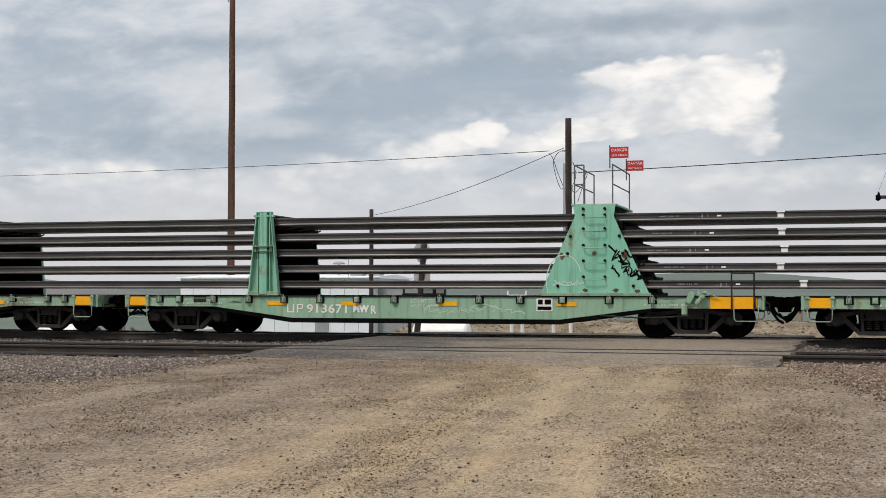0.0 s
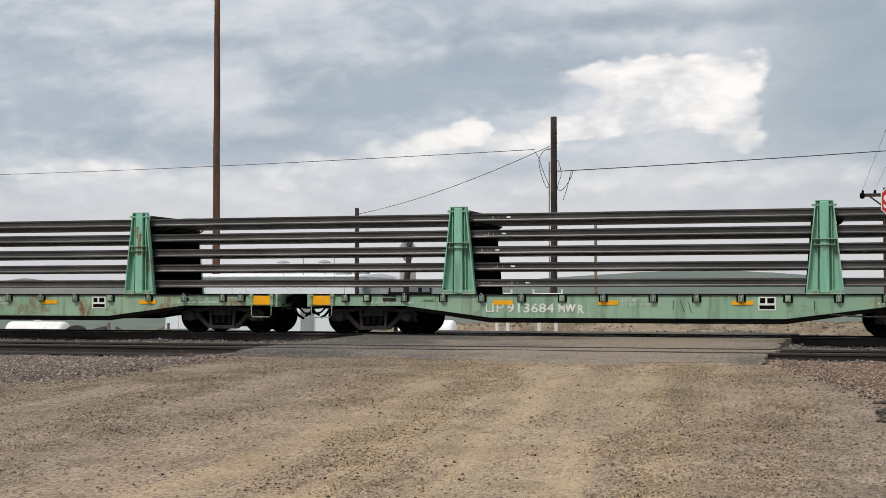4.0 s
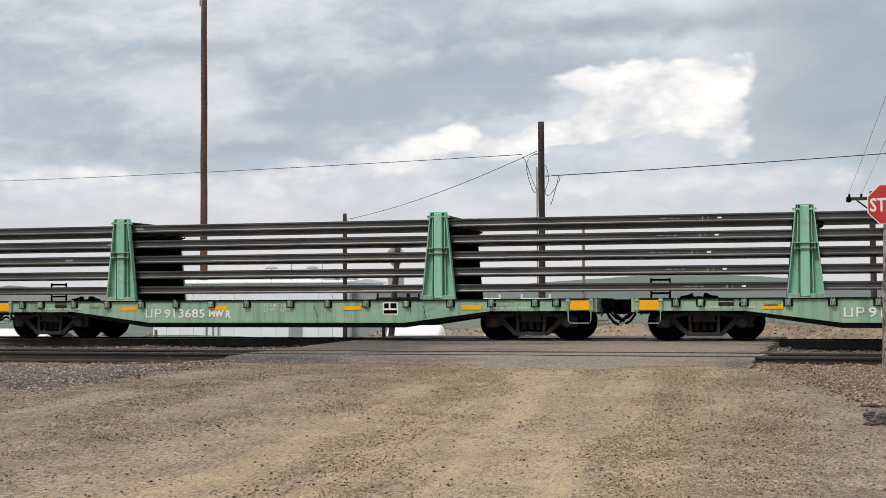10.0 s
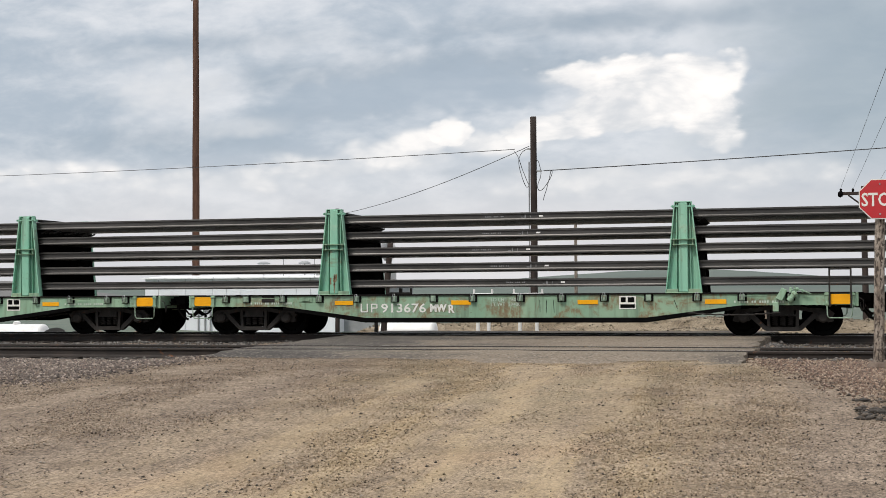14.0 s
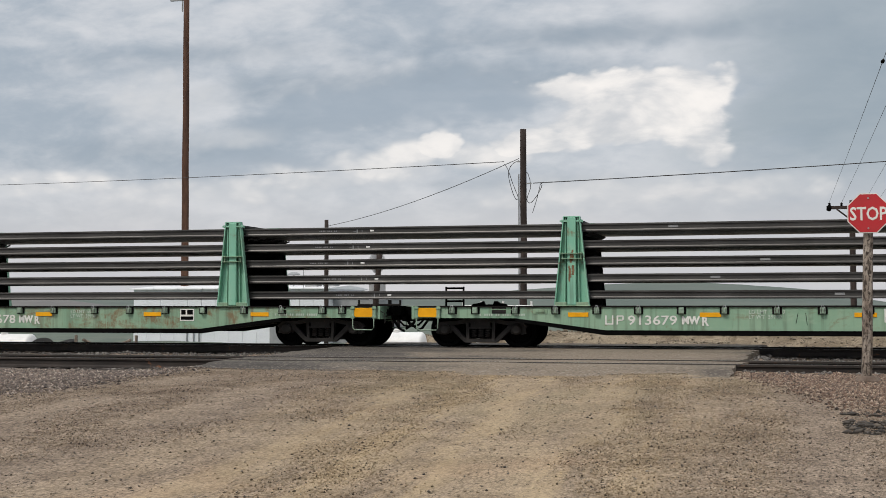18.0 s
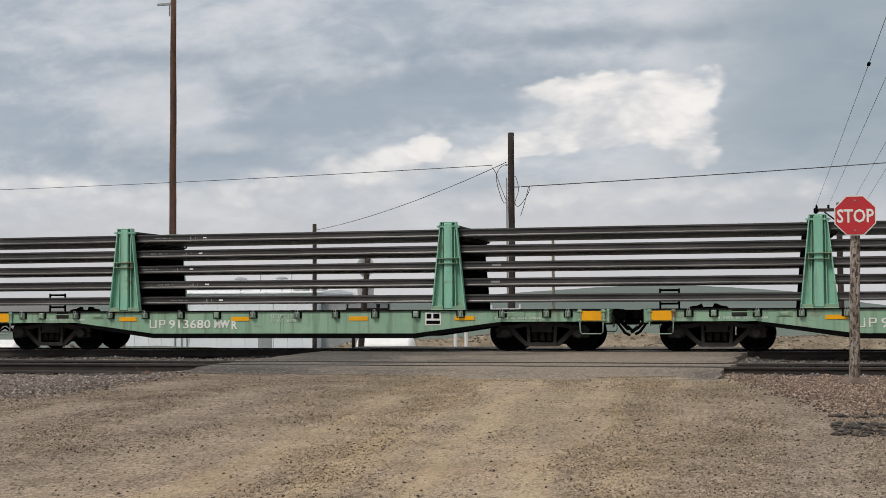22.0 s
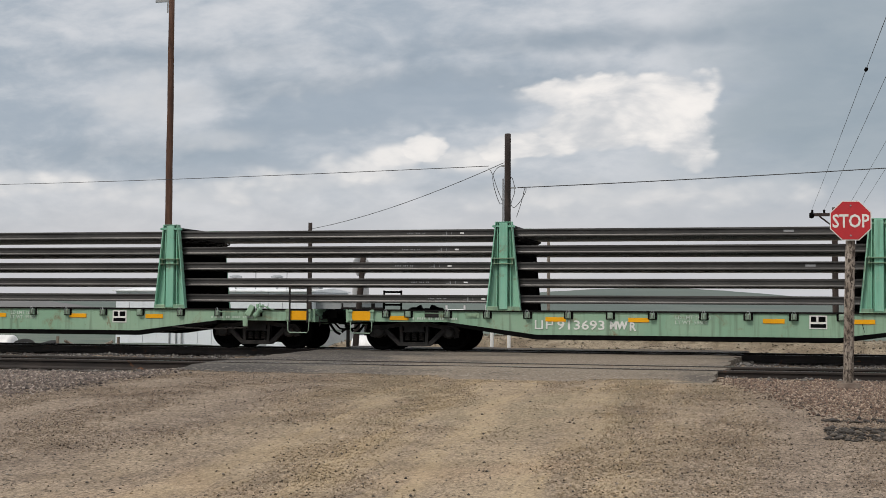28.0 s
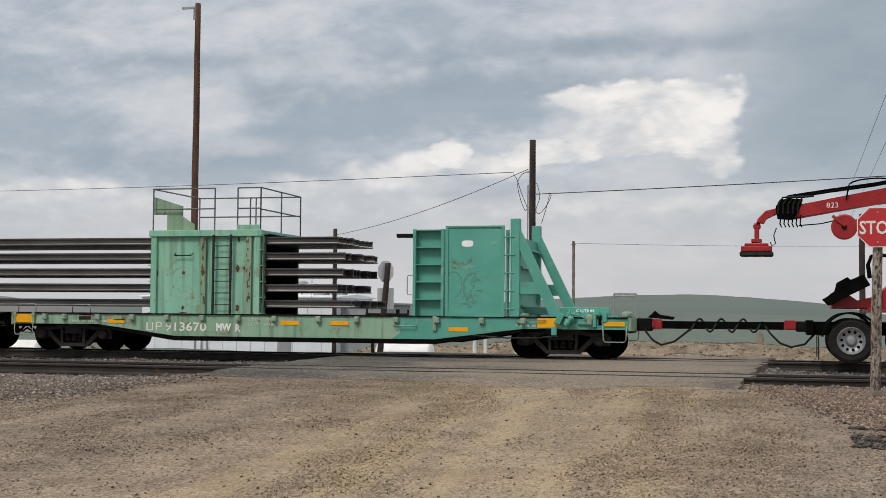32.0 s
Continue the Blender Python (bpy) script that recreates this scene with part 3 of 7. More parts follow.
def build_ground():
    xs = spaced([(-2600, 400), (-400, 60), (-60, 4), (-30, 0.5), (12, 4), (60, 60), (400, 400), (2600, 1)])
    ys = spaced([(-600, 150), (-20, 4), (4, 0.5), (19, 0.3), (48, 2), (90, 12), (220, 80), (700, 400), (3200, 1)])
    verts = [(x, y, ground_z(x, y)) for y in ys for x in xs]
    n = len(xs)
    faces = [(j * n + i, j * n + i + 1, (j + 1) * n + i + 1, (j + 1) * n + i) for j in range(len(ys) - 1) for i in range(n - 1)]
    me = bpy.data.meshes.new("ground")
    me.from_pydata(verts, [], faces)
    me.materials.append(GROUND)
    me.shade_smooth()
    tagged(new("ground", me), "grey-brown gravel yard with tan worn wheel tracks and dry field beyond", "ground", kind="structure")


build_ground()


def build_crossing():
    """Asphalt strips between and beside the rails, with open flangeways, their ends ragged."""
    road = tagged(new("road"), "worn grey asphalt crossing over two tracks, dusted with dirt", "road", kind="structure")
    strips = [(20.75, 22.96), (23.17, 24.33), (24.54, 30.96), (31.17, 32.33), (32.54, 34.6)]
    for y0, y1 in strips:
        bm = bmesh.new()
        ny = max(2, round((y1 - y0) / 0.35))
        nx = 30
        grid = []
        for j in range(ny + 1):
            y = y0 + (y1 - y0) * j / ny
            row = []
            lean = -0.06 * (y - 22.0)
            for i in range(nx + 1):
                x = ROAD_L + lean + (ROAD_R - ROAD_L + 0.02 * (y - 22) - lean) * i / nx
                if i in (0, nx):
                    x += 0.22 * noise.noise((y * 1.3, i, 2.0)) + 0.1 * noise.noise((y * 4.0, i, 7.0))
                yy = y
                if j == 0 and y0 < 21:
                    yy += 0.25 * noise.noise((x * 0.8, 4.0, 1.0)) + 0.1 * noise.noise((x * 3.1, 9.0, 1.0))
                z = -0.012 + 0.012 * noise.noise((x * 0.7, y * 0.7, 4.0))
                if y0 < 21:
                    z -= 0.11 * (1 - step(20.75, 22.3, y))
                row.append(bm.verts.new((x, yy, z)))
            grid.append(row)
        for j in range(ny):
            for i in range(nx):
                bm.faces.new((grid[j][i], grid[j][i + 1], grid[j + 1][i + 1], grid[j + 1][i]))
        out = bmesh.ops.extrude_face_region(bm, geom=bm.faces[:])
        for g in out["geom"]:
            if isinstance(g, bmesh.types.BMVert):
                g.co.z -= 0.22
        part("asphalt_panel", bm, ASPHALT, road)


build_crossing()


def rail_profile(h=0.185, foot=0.152, head=0.076):
    f, t = foot / 2, head / 2
    half = [(f, 0.0), (f, 0.011), (0.020, 0.028), (0.009, 0.05), (0.009, h - 0.052), (t, h - 0.040), (t, h - 0.010), (t - 0.010, h)]
    return half + [(-a, b) for a, b in half[::-1]]


def build_tracks():
    for label, rails in (("siding track with rusty rails in grey ballast", NEAR_RAILS), ("main track with worn rails under the train", FAR_RAILS)):
        tr = tagged(new("railway_track"), label, "track", kind="structure")
        for y in rails:
            bm = bmesh.new()
            plate(bm, [(y + a, -0.185 + b) for a, b in rail_profile()], -120.0, 60.0, "x")
            part("rail", bm, RAIL_OLD, tr)
            bm = bmesh.new()
            box(bm, -120.0, 60.0, y - 0.026, y + 0.026, 0.0005, 0.0025)
            part("rail_head", bm, RAIL_TOP, tr, "polished strip along the rail top")
        mid = sum(rails) / 2
        tie = mesh_of(soft(boxes((-0.11, 0.11, -1.28, 1.28, -0.36, -0.19)), 0.012, 1), "tie", TIE)
        rng = random.Random(int(mid))
        x = -42.0
        while x < 16.0:
            if not (ROAD_L - 0.3 < x < ROAD_R + 0.1):
                part("tie", tie, None, tr, at=pose(x, mid + rng.uniform(-0.04, 0.04), rng.uniform(-0.012, 0.006), 0, 0, rng.uniform(-1.5, 1.5)))
            x += 0.53


build_tracks()


def scatter(name, label, category, material, count, place, size, seed, flat=0.75):
    """Loose stones as one body: each a small uneven eight-faced lump."""
    rng = np.random.default_rng(seed)
    base = np.array([(1, 0, 0), (-1, 0, 0), (0, 1, 0), (0, -1, 0), (0, 0, 1), (0, 0, -1)], float)
    tri = np.array([(0, 2, 4), (2, 1, 4), (1, 3, 4), (3, 0, 4), (2, 0, 5), (1, 2, 5), (3, 1, 5), (0, 3, 5)])
    pts = place(rng, count)
    count = len(pts)
    s = size[0] * (size[1] / size[0]) ** (rng.random(count) ** 2.2)
    v = np.tile(base, (count, 1, 1)) * (0.6 + 0.8 * rng.random((count, 6, 1))) * np.array([1, 1, flat])
    v += 0.35 * (rng.random((count, 6, 3)) - 0.5)
    a = rng.random(count) * 6.283
    c, sn = np.cos(a)[:, None], np.sin(a)[:, None]
    x, y = v[..., 0] * c - v[..., 1] * sn, v[..., 0] * sn + v[..., 1] * c
    v = np.stack([x, y, v[..., 2]], -1) * s[:, None, None] * 0.5
    v[..., :2] += pts[:, None, :2]
    v[..., 2] += (pts[:, 2] + 0.15 * s)[:, None]
    faces = (tri[None] + 6 * np.arange(count)[:, None, None]).reshape(-1, 3)
    me = bpy.data.meshes.new(name)
    me.vertices.add(count * 6)
    me.vertices.foreach_set("co", v.reshape(-1))
    me.loops.add(faces.size)
    me.loops.foreach_set("vertex_index", faces.reshape(-1).astype(np.int32))
    me.polygons.add(len(faces))
    me.polygons.foreach_set("loop_start", np.arange(0, faces.size, 3, dtype=np.int32))
    me.polygons.foreach_set("loop_total", np.full(len(faces), 3, dtype=np.int32))
    me.update(calc_edges=True)
    me.validate()
    me.materials.append(material)
    return tagged(new(name, me), label, category, kind="stuff")


def area(x0, x1, y0, y1, keep=None, lift=0.0):
    def place(rng, count):
        x, y = rng.uniform(x0, x1, count), rng.uniform(y0, y1, count)
        if keep is not None:
            ok = keep(x, y, rng)
            x, y = x[ok], y[ok]
        z = np.array([ground_z(a, b) for a, b in zip(x, y)]) + lift
        return np.stack([x, y, z], -1)
    return place


def yard(rng, count):
    """Loose stones on the yard, thrown into windrows between the wheel tracks."""
    y = np.sqrt(rng.uniform(8.4 ** 2, 21.9 ** 2, count))
    x = y * rng.uniform(-0.70, 0.20, count)
    gx, gy = np.arange(-16.0, 5.01, 0.25), np.arange(8.0, 22.51, 0.25)
    gz = np.array([[ground_z(a, b) for a in gx] for b in gy])
    across = x + 0.0085 * (y - 14.0).clip(0, 9) ** 2
    worn = np.zeros(count)
    for c, wd, k in TRACKS:
        worn = np.maximum(worn, k * np.exp(-((across - c) / wd) ** 2))
    row = np.array([noise.noise((a * 1.1, b * 0.06, 7.0)) + 0.7 * noise.noise((c * 0.8, b * 0.5, 2.0)) for a, b, c in zip(across, y, x)])
    ok = rng.random(count) < (0.46 + 1.5 * row - 0.55 * worn).clip(0.03, 1.0)
    ok &= ~((x < -10.2) & (y > 17.3)) & ~((x > 0.1 + 0.22 * (21.8 - y)) & (y > 16.2))
    x, y = x[ok], y[ok]
    i, j = (x - gx[0]) / 0.25, (y - gy[0]) / 0.25
    i0, j0 = i.astype(int).clip(0, len(gx) - 2), j.astype(int).clip(0, len(gy) - 2)
    fi, fj = i - i0, j - j0
    z = (gz[j0, i0] * (1 - fi) + gz[j0, i0 + 1] * fi) * (1 - fj) + (gz[j0 + 1, i0] * (1 - fi) + gz[j0 + 1, i0 + 1] * fi) * fj
    return np.stack([x, y, z], -1)


def right_edge(x, y, rng):
    return (x > -0.5 + 0.22 * (21.8 - y).clip(0, 9) + rng.normal(0, 0.22, len(x))) & (rng.random(len(x)) < ((y - 15.0) / 2.2).clip(0.15, 1.0))


def left_edge(x, y, rng):
    return (x < -9.95 + rng.normal(0, 0.25, len(x))) & (rng.random(len(x)) < ((y - 15.6) / 2.5).clip(0.0, 1.0))


def off_road(x, y, rng):
    return (x < ROAD_L - 0.25 + rng.normal(0, 0.1, len(x))) | (x > ROAD_R + 0.2 + rng.normal(0, 0.1, len(x)))


scatter("ballast_red", "reddish-brown crushed stone shoulder beside the near track", "ballast", BALLAST_RED, 60000, area(-1.0, 4.6, 15.2, 22.7, right_edge), (0.018, 0.055), 1)
scatter("ballast_left", "pinkish-grey crushed stone shoulder beside the near track", "ballast", BALLAST_LEFT, 60000, area(-15.0, -9.0, 15.8, 22.6, left_edge), (0.020, 0.07), 2)
scatter("ballast_between", "dark grey ballast between and around the tracks", "ballast", BALLAST_GREY, 30000, area(-24.0, 5.0, 22.4, 33.9, off_road, 0.0), (0.035, 0.11), 3)
scatter("road_gravel", "loose gravel strewn over the yard in wheel-thrown rows", "gravel", YARD_STONES, 300000, yard, (0.009, 0.029), 4, 0.85)
scatter("road_pebble", "scattered dark and pale pebbles on the yard", "gravel", PEBBLE, 5000, area(-13.5, 3.5, 8.6, 22.0), (0.010, 0.036), 14)
scatter("asphalt_lumps", "dark broken lumps of asphalt at the road edge", "asphalt rubble", RUBBLE, 3000, area(0.62, 3.2, 13.7, 15.9, lambda x, y, rng: np.array([noise.noise((a * 1.2, b * 2.2, 5.0)) > 0.08 - 0.25 * (14.0 < b < 15.0) + 0.3 * (a < 0.8) for a, b in zip(x, y)])), (0.02, 0.12), 15, 0.45)
scatter("crossing_grit", "small stones and dirt crumbs strewn on the asphalt", "gravel", PEBBLE, 6000, area(-9.8, -0.9, 21.6, 30.8, None, 0.03), (0.015, 0.06), 6)
scatter("dirt_clod", "dry clods and stones on the dirt bank beyond the tracks", "dirt", CLOD, 22000, area(-30.0, 8.0, 34.5, 52.0), (0.03, 0.14), 5, 0.7)

# ---- far land ----


def ridge(name, label, category, y, x0, x1, n, height, material, depth, foot=-1.6):
    """Rolling land: a crest line with a near and a far slope."""
    bm = bmesh.new()
    rows = []
    for k, s in enumerate((-1.0, -0.6, -0.3, 0.0, 0.5)):
        f = (0.0, 0.45, 0.8, 1.0, 0.3)[k]
        rows.append([bm.verts.new((x0 + (x1 - x0) * i / n, y + s * depth, foot + f * (height(x0 + (x1 - x0) * i / n) - foot))) for i in range(n + 1)])
    for one, two in zip(rows, rows[1:]):
        for i in range(n):
            bm.faces.new((one[i], one[i + 1], two[i + 1], two[i]))
    ob = part(name, bm, material, None, smooth=True)
    return tagged(ob, label, category, kind="structure")


def hill_height(x, far=900.0):
    a = x / far
    e = 0.0070 + 0.0092 * math.exp(-((a + 0.085) / 0.11) ** 2) + 0.0012 * noise.noise((a * 14, 1.0, 0.0)) + 0.0006 * noise.noise((a * 60, 2.0, 0.0))
    e -= 0.0085 * step(0.0, 0.10, a)
    return 1.0 + e * far


ridge("hill", "long low sage-green hill on the horizon", "hill", 900.0, -900.0, 500.0, 160, hill_height, HILL, 260.0)
ridge("spoil_heap", "dark grey spoil heap far beyond the tracks", "mound", 160.0, -125.0, -84.0, 30,
      lambda x: 1.0 + 160 * max(-0.012, 0.0125 - 0.00075 * abs(x + 104.0)), MOUND, 14.0)


def build_treeline():
    rng = random.Random(5)
    bm = bmesh.new()
    for _ in range(420):
        x = rng.uniform(-400, -285)
        r = rng.uniform(0.5, 1.5)
        z = hill_height(x * 900 / 620) * 620 / 900
        m = Matrix.Translation((x, 620 + rng.uniform(-8, 8), z - 0.5 + 0.5 * r)) @ Matrix.Diagonal((r, r, r * rng.uniform(0.6, 1.1), 1))
        got = bmesh.ops.create_icosphere(bm, subdivisions=1, radius=1.0, matrix=m)
        for v in got["verts"]:
            v.co += Vector((rng.uniform(-0.4, 0.4), 0, rng.uniform(-0.4, 0.4)))
    tagged(part("far_trees", bm, TREES_FAR), "thin grey-green line of far trees on the horizon", "trees", kind="stuff")


build_treeline()

# ---- the train ----
PITCH = 16.70            # coupler to coupler
FIRST = -1.00            # the coupling between the second and the third car, at the start


# the slack run of the train: metres behind its even pace, second by second
LAG = [0.02, 0.01, 0.055, -0.01, 0.02, 0.05, 0.085, 0.09, -0.09, -0.005, -0.08, -0.03, 0.005, 0.12, 0.12, 0.14, 0.165,
       0.19, 0.26, -0.02, -0.03, -0.065, -0.11, -0.01, -0.085, -0.075, -0.02, 0.0, 0.0, 0.105, 0.19, 0.095, 0.20]


def gone(t):
    """How far the train has run by t seconds, towards -x."""
    k = min(31, int(t))
    lag = LAG[k] + (LAG[k + 1] - LAG[k]) * (t - k)
    return 7.0154 * t - 0.002329 * t ** 2 - 0.0000825 * t ** 3 - lag


def car_x(k):
    return FIRST + PITCH * (k + 0.5)


TIERS = [2.695, 2.3075, 1.92, 1.5325, 1.145]     # undersides of the five tiers of rail
SIDE = 1.40                                      # half the width of a car
TOP = 0.965                                      # deck

# mesh data that all cars share
SILL_LINE = [(-7.90, TOP), (7.90, TOP), (7.90, 0.69), (5.45, 0.69), (3.35, 0.42), (-3.35, 0.42), (-5.45, 0.69), (-7.90, 0.69)]


def side_sill(y):
    s = -1 if y < 0 else 1
    bm = plate(bmesh.new(), SILL_LINE, y, y - s * 0.02)
    for x in (-5.9, -2.9, 0.0, 2.9, 5.9):
        box(bm, x - 0.006, x + 0.006, min(y, y + s * 0.006), max(y, y + s * 0.006), 0.70 if abs(x) > 5 else 0.45, TOP - 0.03)
    return mesh_of(bm, "side_sill", GREEN)


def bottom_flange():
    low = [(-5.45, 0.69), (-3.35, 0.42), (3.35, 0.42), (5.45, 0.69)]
    # Deepened and black: the shade below the sill is put into the flange.
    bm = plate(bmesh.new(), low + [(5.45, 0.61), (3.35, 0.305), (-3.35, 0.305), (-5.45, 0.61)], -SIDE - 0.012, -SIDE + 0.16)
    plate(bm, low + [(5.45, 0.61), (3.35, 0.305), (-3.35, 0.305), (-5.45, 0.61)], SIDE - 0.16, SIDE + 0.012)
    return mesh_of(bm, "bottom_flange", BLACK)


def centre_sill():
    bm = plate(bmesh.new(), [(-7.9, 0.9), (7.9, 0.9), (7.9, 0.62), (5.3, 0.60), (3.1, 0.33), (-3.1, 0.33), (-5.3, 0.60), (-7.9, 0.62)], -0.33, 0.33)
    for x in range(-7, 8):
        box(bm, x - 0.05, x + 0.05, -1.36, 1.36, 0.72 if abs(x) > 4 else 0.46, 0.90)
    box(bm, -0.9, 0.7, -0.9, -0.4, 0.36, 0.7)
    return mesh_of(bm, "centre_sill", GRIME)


def deck_mesh():
    bm = bmesh.new()
    for k in range(79):
        x = -7.88 + 0.2 * k
        box(bm, x, x + 0.19, -1.36, 1.36, 0.90, TOP - 0.004 + 0.004 * ((k * 7) % 3))
    return mesh_of(bm, "deck", DECK)


def end_sill():
    return mesh_of(soft(boxes((-0.06, 0.06, -1.38, 1.38, 0.66, TOP + 0.004), (-0.16, 0.0, -0.3, 0.3, 0.60, 0.9)), 0.008, 1), "end_sill", GREEN)


def yellow_panel():
    return mesh_of(soft(boxes((-0.24, 0.24, -0.012, 0.0, -0.11, 0.11)), 0.004, 1), "reflective_panel", YELLOW)


def panel_hinge():
    return mesh_of(soft(boxes((-0.04, 0.04, -0.03, 0.0, -0.15, 0.15), (-0.055, 0.055, -0.045, 0.0, 0.08, 0.13), (-0.055, 0.055, -0.045, 0.0, -0.13, -0.08)), 0.006, 1), "bracket", GREEN_DIRTY)


def stirrup():
    bm = bmesh.new()
    pipe(bm, [(-0.27, 0, 0.12), (-0.26, 0, -0.20), (-0.22, 0, -0.25), (0.22, 0, -0.25), (0.26, 0, -0.20), (0.27, 0, 0.12)], 0.013)
    return mesh_of(bm, "step_iron", POCKET, True)


def grab_iron(w=0.5):
    bm = bmesh.new()
    pipe(bm, [(-w / 2, 0.0, 0), (-w / 2, -0.06, 0.0), (-w / 2 + 0.02, -0.075, -0.005), (w / 2 - 0.02, -0.075, -0.005), (w / 2, -0.06, 0), (w / 2, 0.0, 0)], 0.011)
    return mesh_of(bm, "grab_iron", GREEN_DIRTY, True)


def stake_pocket():
    bm = boxes((-0.058, 0.058, -0.085, 0.0, -0.085, 0.055))
    box(bm, -0.040, 0.040, -0.095, -0.085, -0.07, 0.035)
    return mesh_of(soft(bm, 0.008, 1), "stake_pocket", POCKET)


def pocket_plate():
    return mesh_of(soft(boxes((-0.105, 0.105, -0.012, 0.0, -0.10, 0.06), (-0.085, 0.085, -0.07, 0.0, 0.058, 0.085)), 0.006, 1), "pocket_plate", GRIME)


def pocket_loop():
    bm = bmesh.new()
    pipe(bm, [(-0.030, -0.10, -0.05), (-0.034, -0.104, 0.04), (-0.018, -0.10, 0.10), (0.018, -0.10, 0.10), (0.034, -0.104, 0.04), (0.030, -0.10, -0.05)], 0.009, 5)
    return mesh_of(bm, "chain_loop", ALU, True)


def reflector():
    return mesh_of(soft(boxes((-0.235, 0.235, -0.004, 0.0, -0.05, 0.05)), 0.0015, 1), "reflector_strip", YELLOW)


def stencil_board():
    return mesh_of(boxes((-0.19, 0.19, -0.003, 0, -0.15, 0.15)), "stencil_board", WHITE)


def stencil_field(w, h):
    return mesh_of(boxes((-w / 2, w / 2, -0.006, 0, -h / 2, h / 2)), "stencil_field", BLACK)


def side_frame():
    """Cast side frame of a truck, open round the springs, seen from outside (-y)."""
    bm = bmesh.new()
    plate(bm, [(-1.12, 0.50), (-1.00, 0.60), (-0.60, 0.62), (-0.36, 0.67), (0.36, 0.67), (0.60, 0.62), (1.00, 0.60), (1.12, 0.50), (1.08, 0.44), (0.66, 0.52), (0.36, 0.57), (-0.36, 0.57), (-0.66, 0.52), (-1.08, 0.44)], -0.07, 0.07)
    for s in (-1, 1):
        plate(bm, [(s * 0.68, 0.53), (s * 0.82, 0.50), (s * 0.40, 0.12), (s * 0.27, 0.12)][::s], -0.07, 0.07)
        plate(bm, [(s * 0.29, 0.60), (s * 0.36, 0.60), (s * 0.34, 0.18), (s * 0.27, 0.18)][::s], -0.10, 0.05)
        plate(bm, [(s * 0.70, 0.56), (s * 1.04, 0.56), (s * 1.10, 0.33), (s * 0.98, 0.30), (s * 0.86, 0.40), (s * 0.74, 0.32), (s * 0.68, 0.40)][::s], -0.06, 0.06)
        disc(bm, [(0.085, -0.17), (0.125, -0.14), (0.125, -0.04)], 14, "y", (s * 0.865, 0, 0.42))
    plate(bm, [(-0.38, 0.11), (0.38, 0.11), (0.33, 0.20), (-0.33, 0.20)], -0.11, 0.08)
    box(bm, -0.28, 0.28, -0.12, -0.02, 0.44, 0.475)
    box(bm, -0.24, 0.24, -0.09, -0.02, 0.475, 0.58)
    return mesh_of(bm, "side_frame", FRAME_STEEL)


def spring_nest():
    bm = bmesh.new()
    for x in (-0.17, 0.0, 0.17):
        pts = [(x + 0.056 * math.cos(a), -0.07 + 0.045 * math.sin(a), 0.23 + 0.20 * a / (2 * math.pi * 4.5)) for a in (i * 0.55 for i in range(52))]
        pipe(bm, pts, 0.014, 4)
    return mesh_of(bm, "spring_nest", FRAME_STEEL, True)


def wheelset():
    bm = bmesh.new()
    rod(bm, (0, -0.95, 0), (0, 0.95, 0), 0.075, None, 12)
    for s in (-1, 1):
        prof = [(0.12, 0.80), (0.14, 0.735), (0.31, 0.715), (0.335, 0.785), (0.410, 0.790), (0.42, 0.775), (0.425, 0.705), (0.447, 0.690), (0.445, 0.665), (0.36, 0.655), (0.14, 0.62), (0.10, 0.60)]
        disc(bm, [(r, s * h) for r, h in prof], 28, "y")
        for k in range(3):
            a = k * 2.094
            disc(bm, [(0.022, s * 0.775), (0.022, s * 0.725)], 6, "y", (0.24 * math.cos(a), 0, 0.24 * math.sin(a)))
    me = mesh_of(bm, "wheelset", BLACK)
    return me


def bolster():
    # Widened and black, so the shade behind the springs is solid here.
    bm = boxes((-0.34, 0.34, -0.86, 0.86, 0.20, 0.58), (-0.16, 0.16, -0.25, 0.25, 0.60, 0.70))
    for s in (-1, 1):
        box(bm, s * 0.40 - 0.05, s * 0.40 + 0.05, -0.82, 0.82, 0.24, 0.34)
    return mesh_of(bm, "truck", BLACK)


def coupler():
    bm = soft(boxes((-0.05, 0.62, -0.09, 0.09, 0.72, 0.88), (0.40, 0.66, -0.17, 0.14, 0.68, 0.93)), 0.03, 2)
    box(bm, 0.05, 0.16, -0.24, 0.24, 0.62, 0.95)
    pipe(bm, [(0.18, -0.32, 0.82), (0.24, -0.36, 0.62), (0.36, -0.36, 0.50), (0.50, -0.30, 0.47), (0.58, -0.2, 0.56)], 0.028)
    pipe(bm, [(0.02, -0.85, 0.84), (0.10, -0.9, 0.80), (0.14, -0.6, 0.78), (0.3, -0.2, 0.84)], 0.014)
    box(bm, -0.02, 0.10, -0.8, 0.8, 0.74, 0.90)
    box(bm, 0.0, 0.22, -0.34, 0.34, 0.64, 0.97)
    # Block added for the dark shade between the car ends.
    box(bm, 0.05, 0.36, -0.62, 0.62, 0.76, 0.94)
    pipe(bm, [(0.10, -0.5, 0.78), (0.2, -0.62, 0.6), (0.33, -0.6, 0.42), (0.44, -0.55, 0.36)], 0.034)
    pipe(bm, [(0.08, 0.5, 0.78), (0.25, 0.55, 0.55), (0.44, 0.5, 0.42)], 0.034)
    box(bm, 0.0, 0.42, -0.55, 0.55, 0.87, 0.95)
    box(bm, 0.30, 0.50, -0.30, 0.30, 0.60, 0.72)
    return mesh_of(bm, "coupler", GRIME)


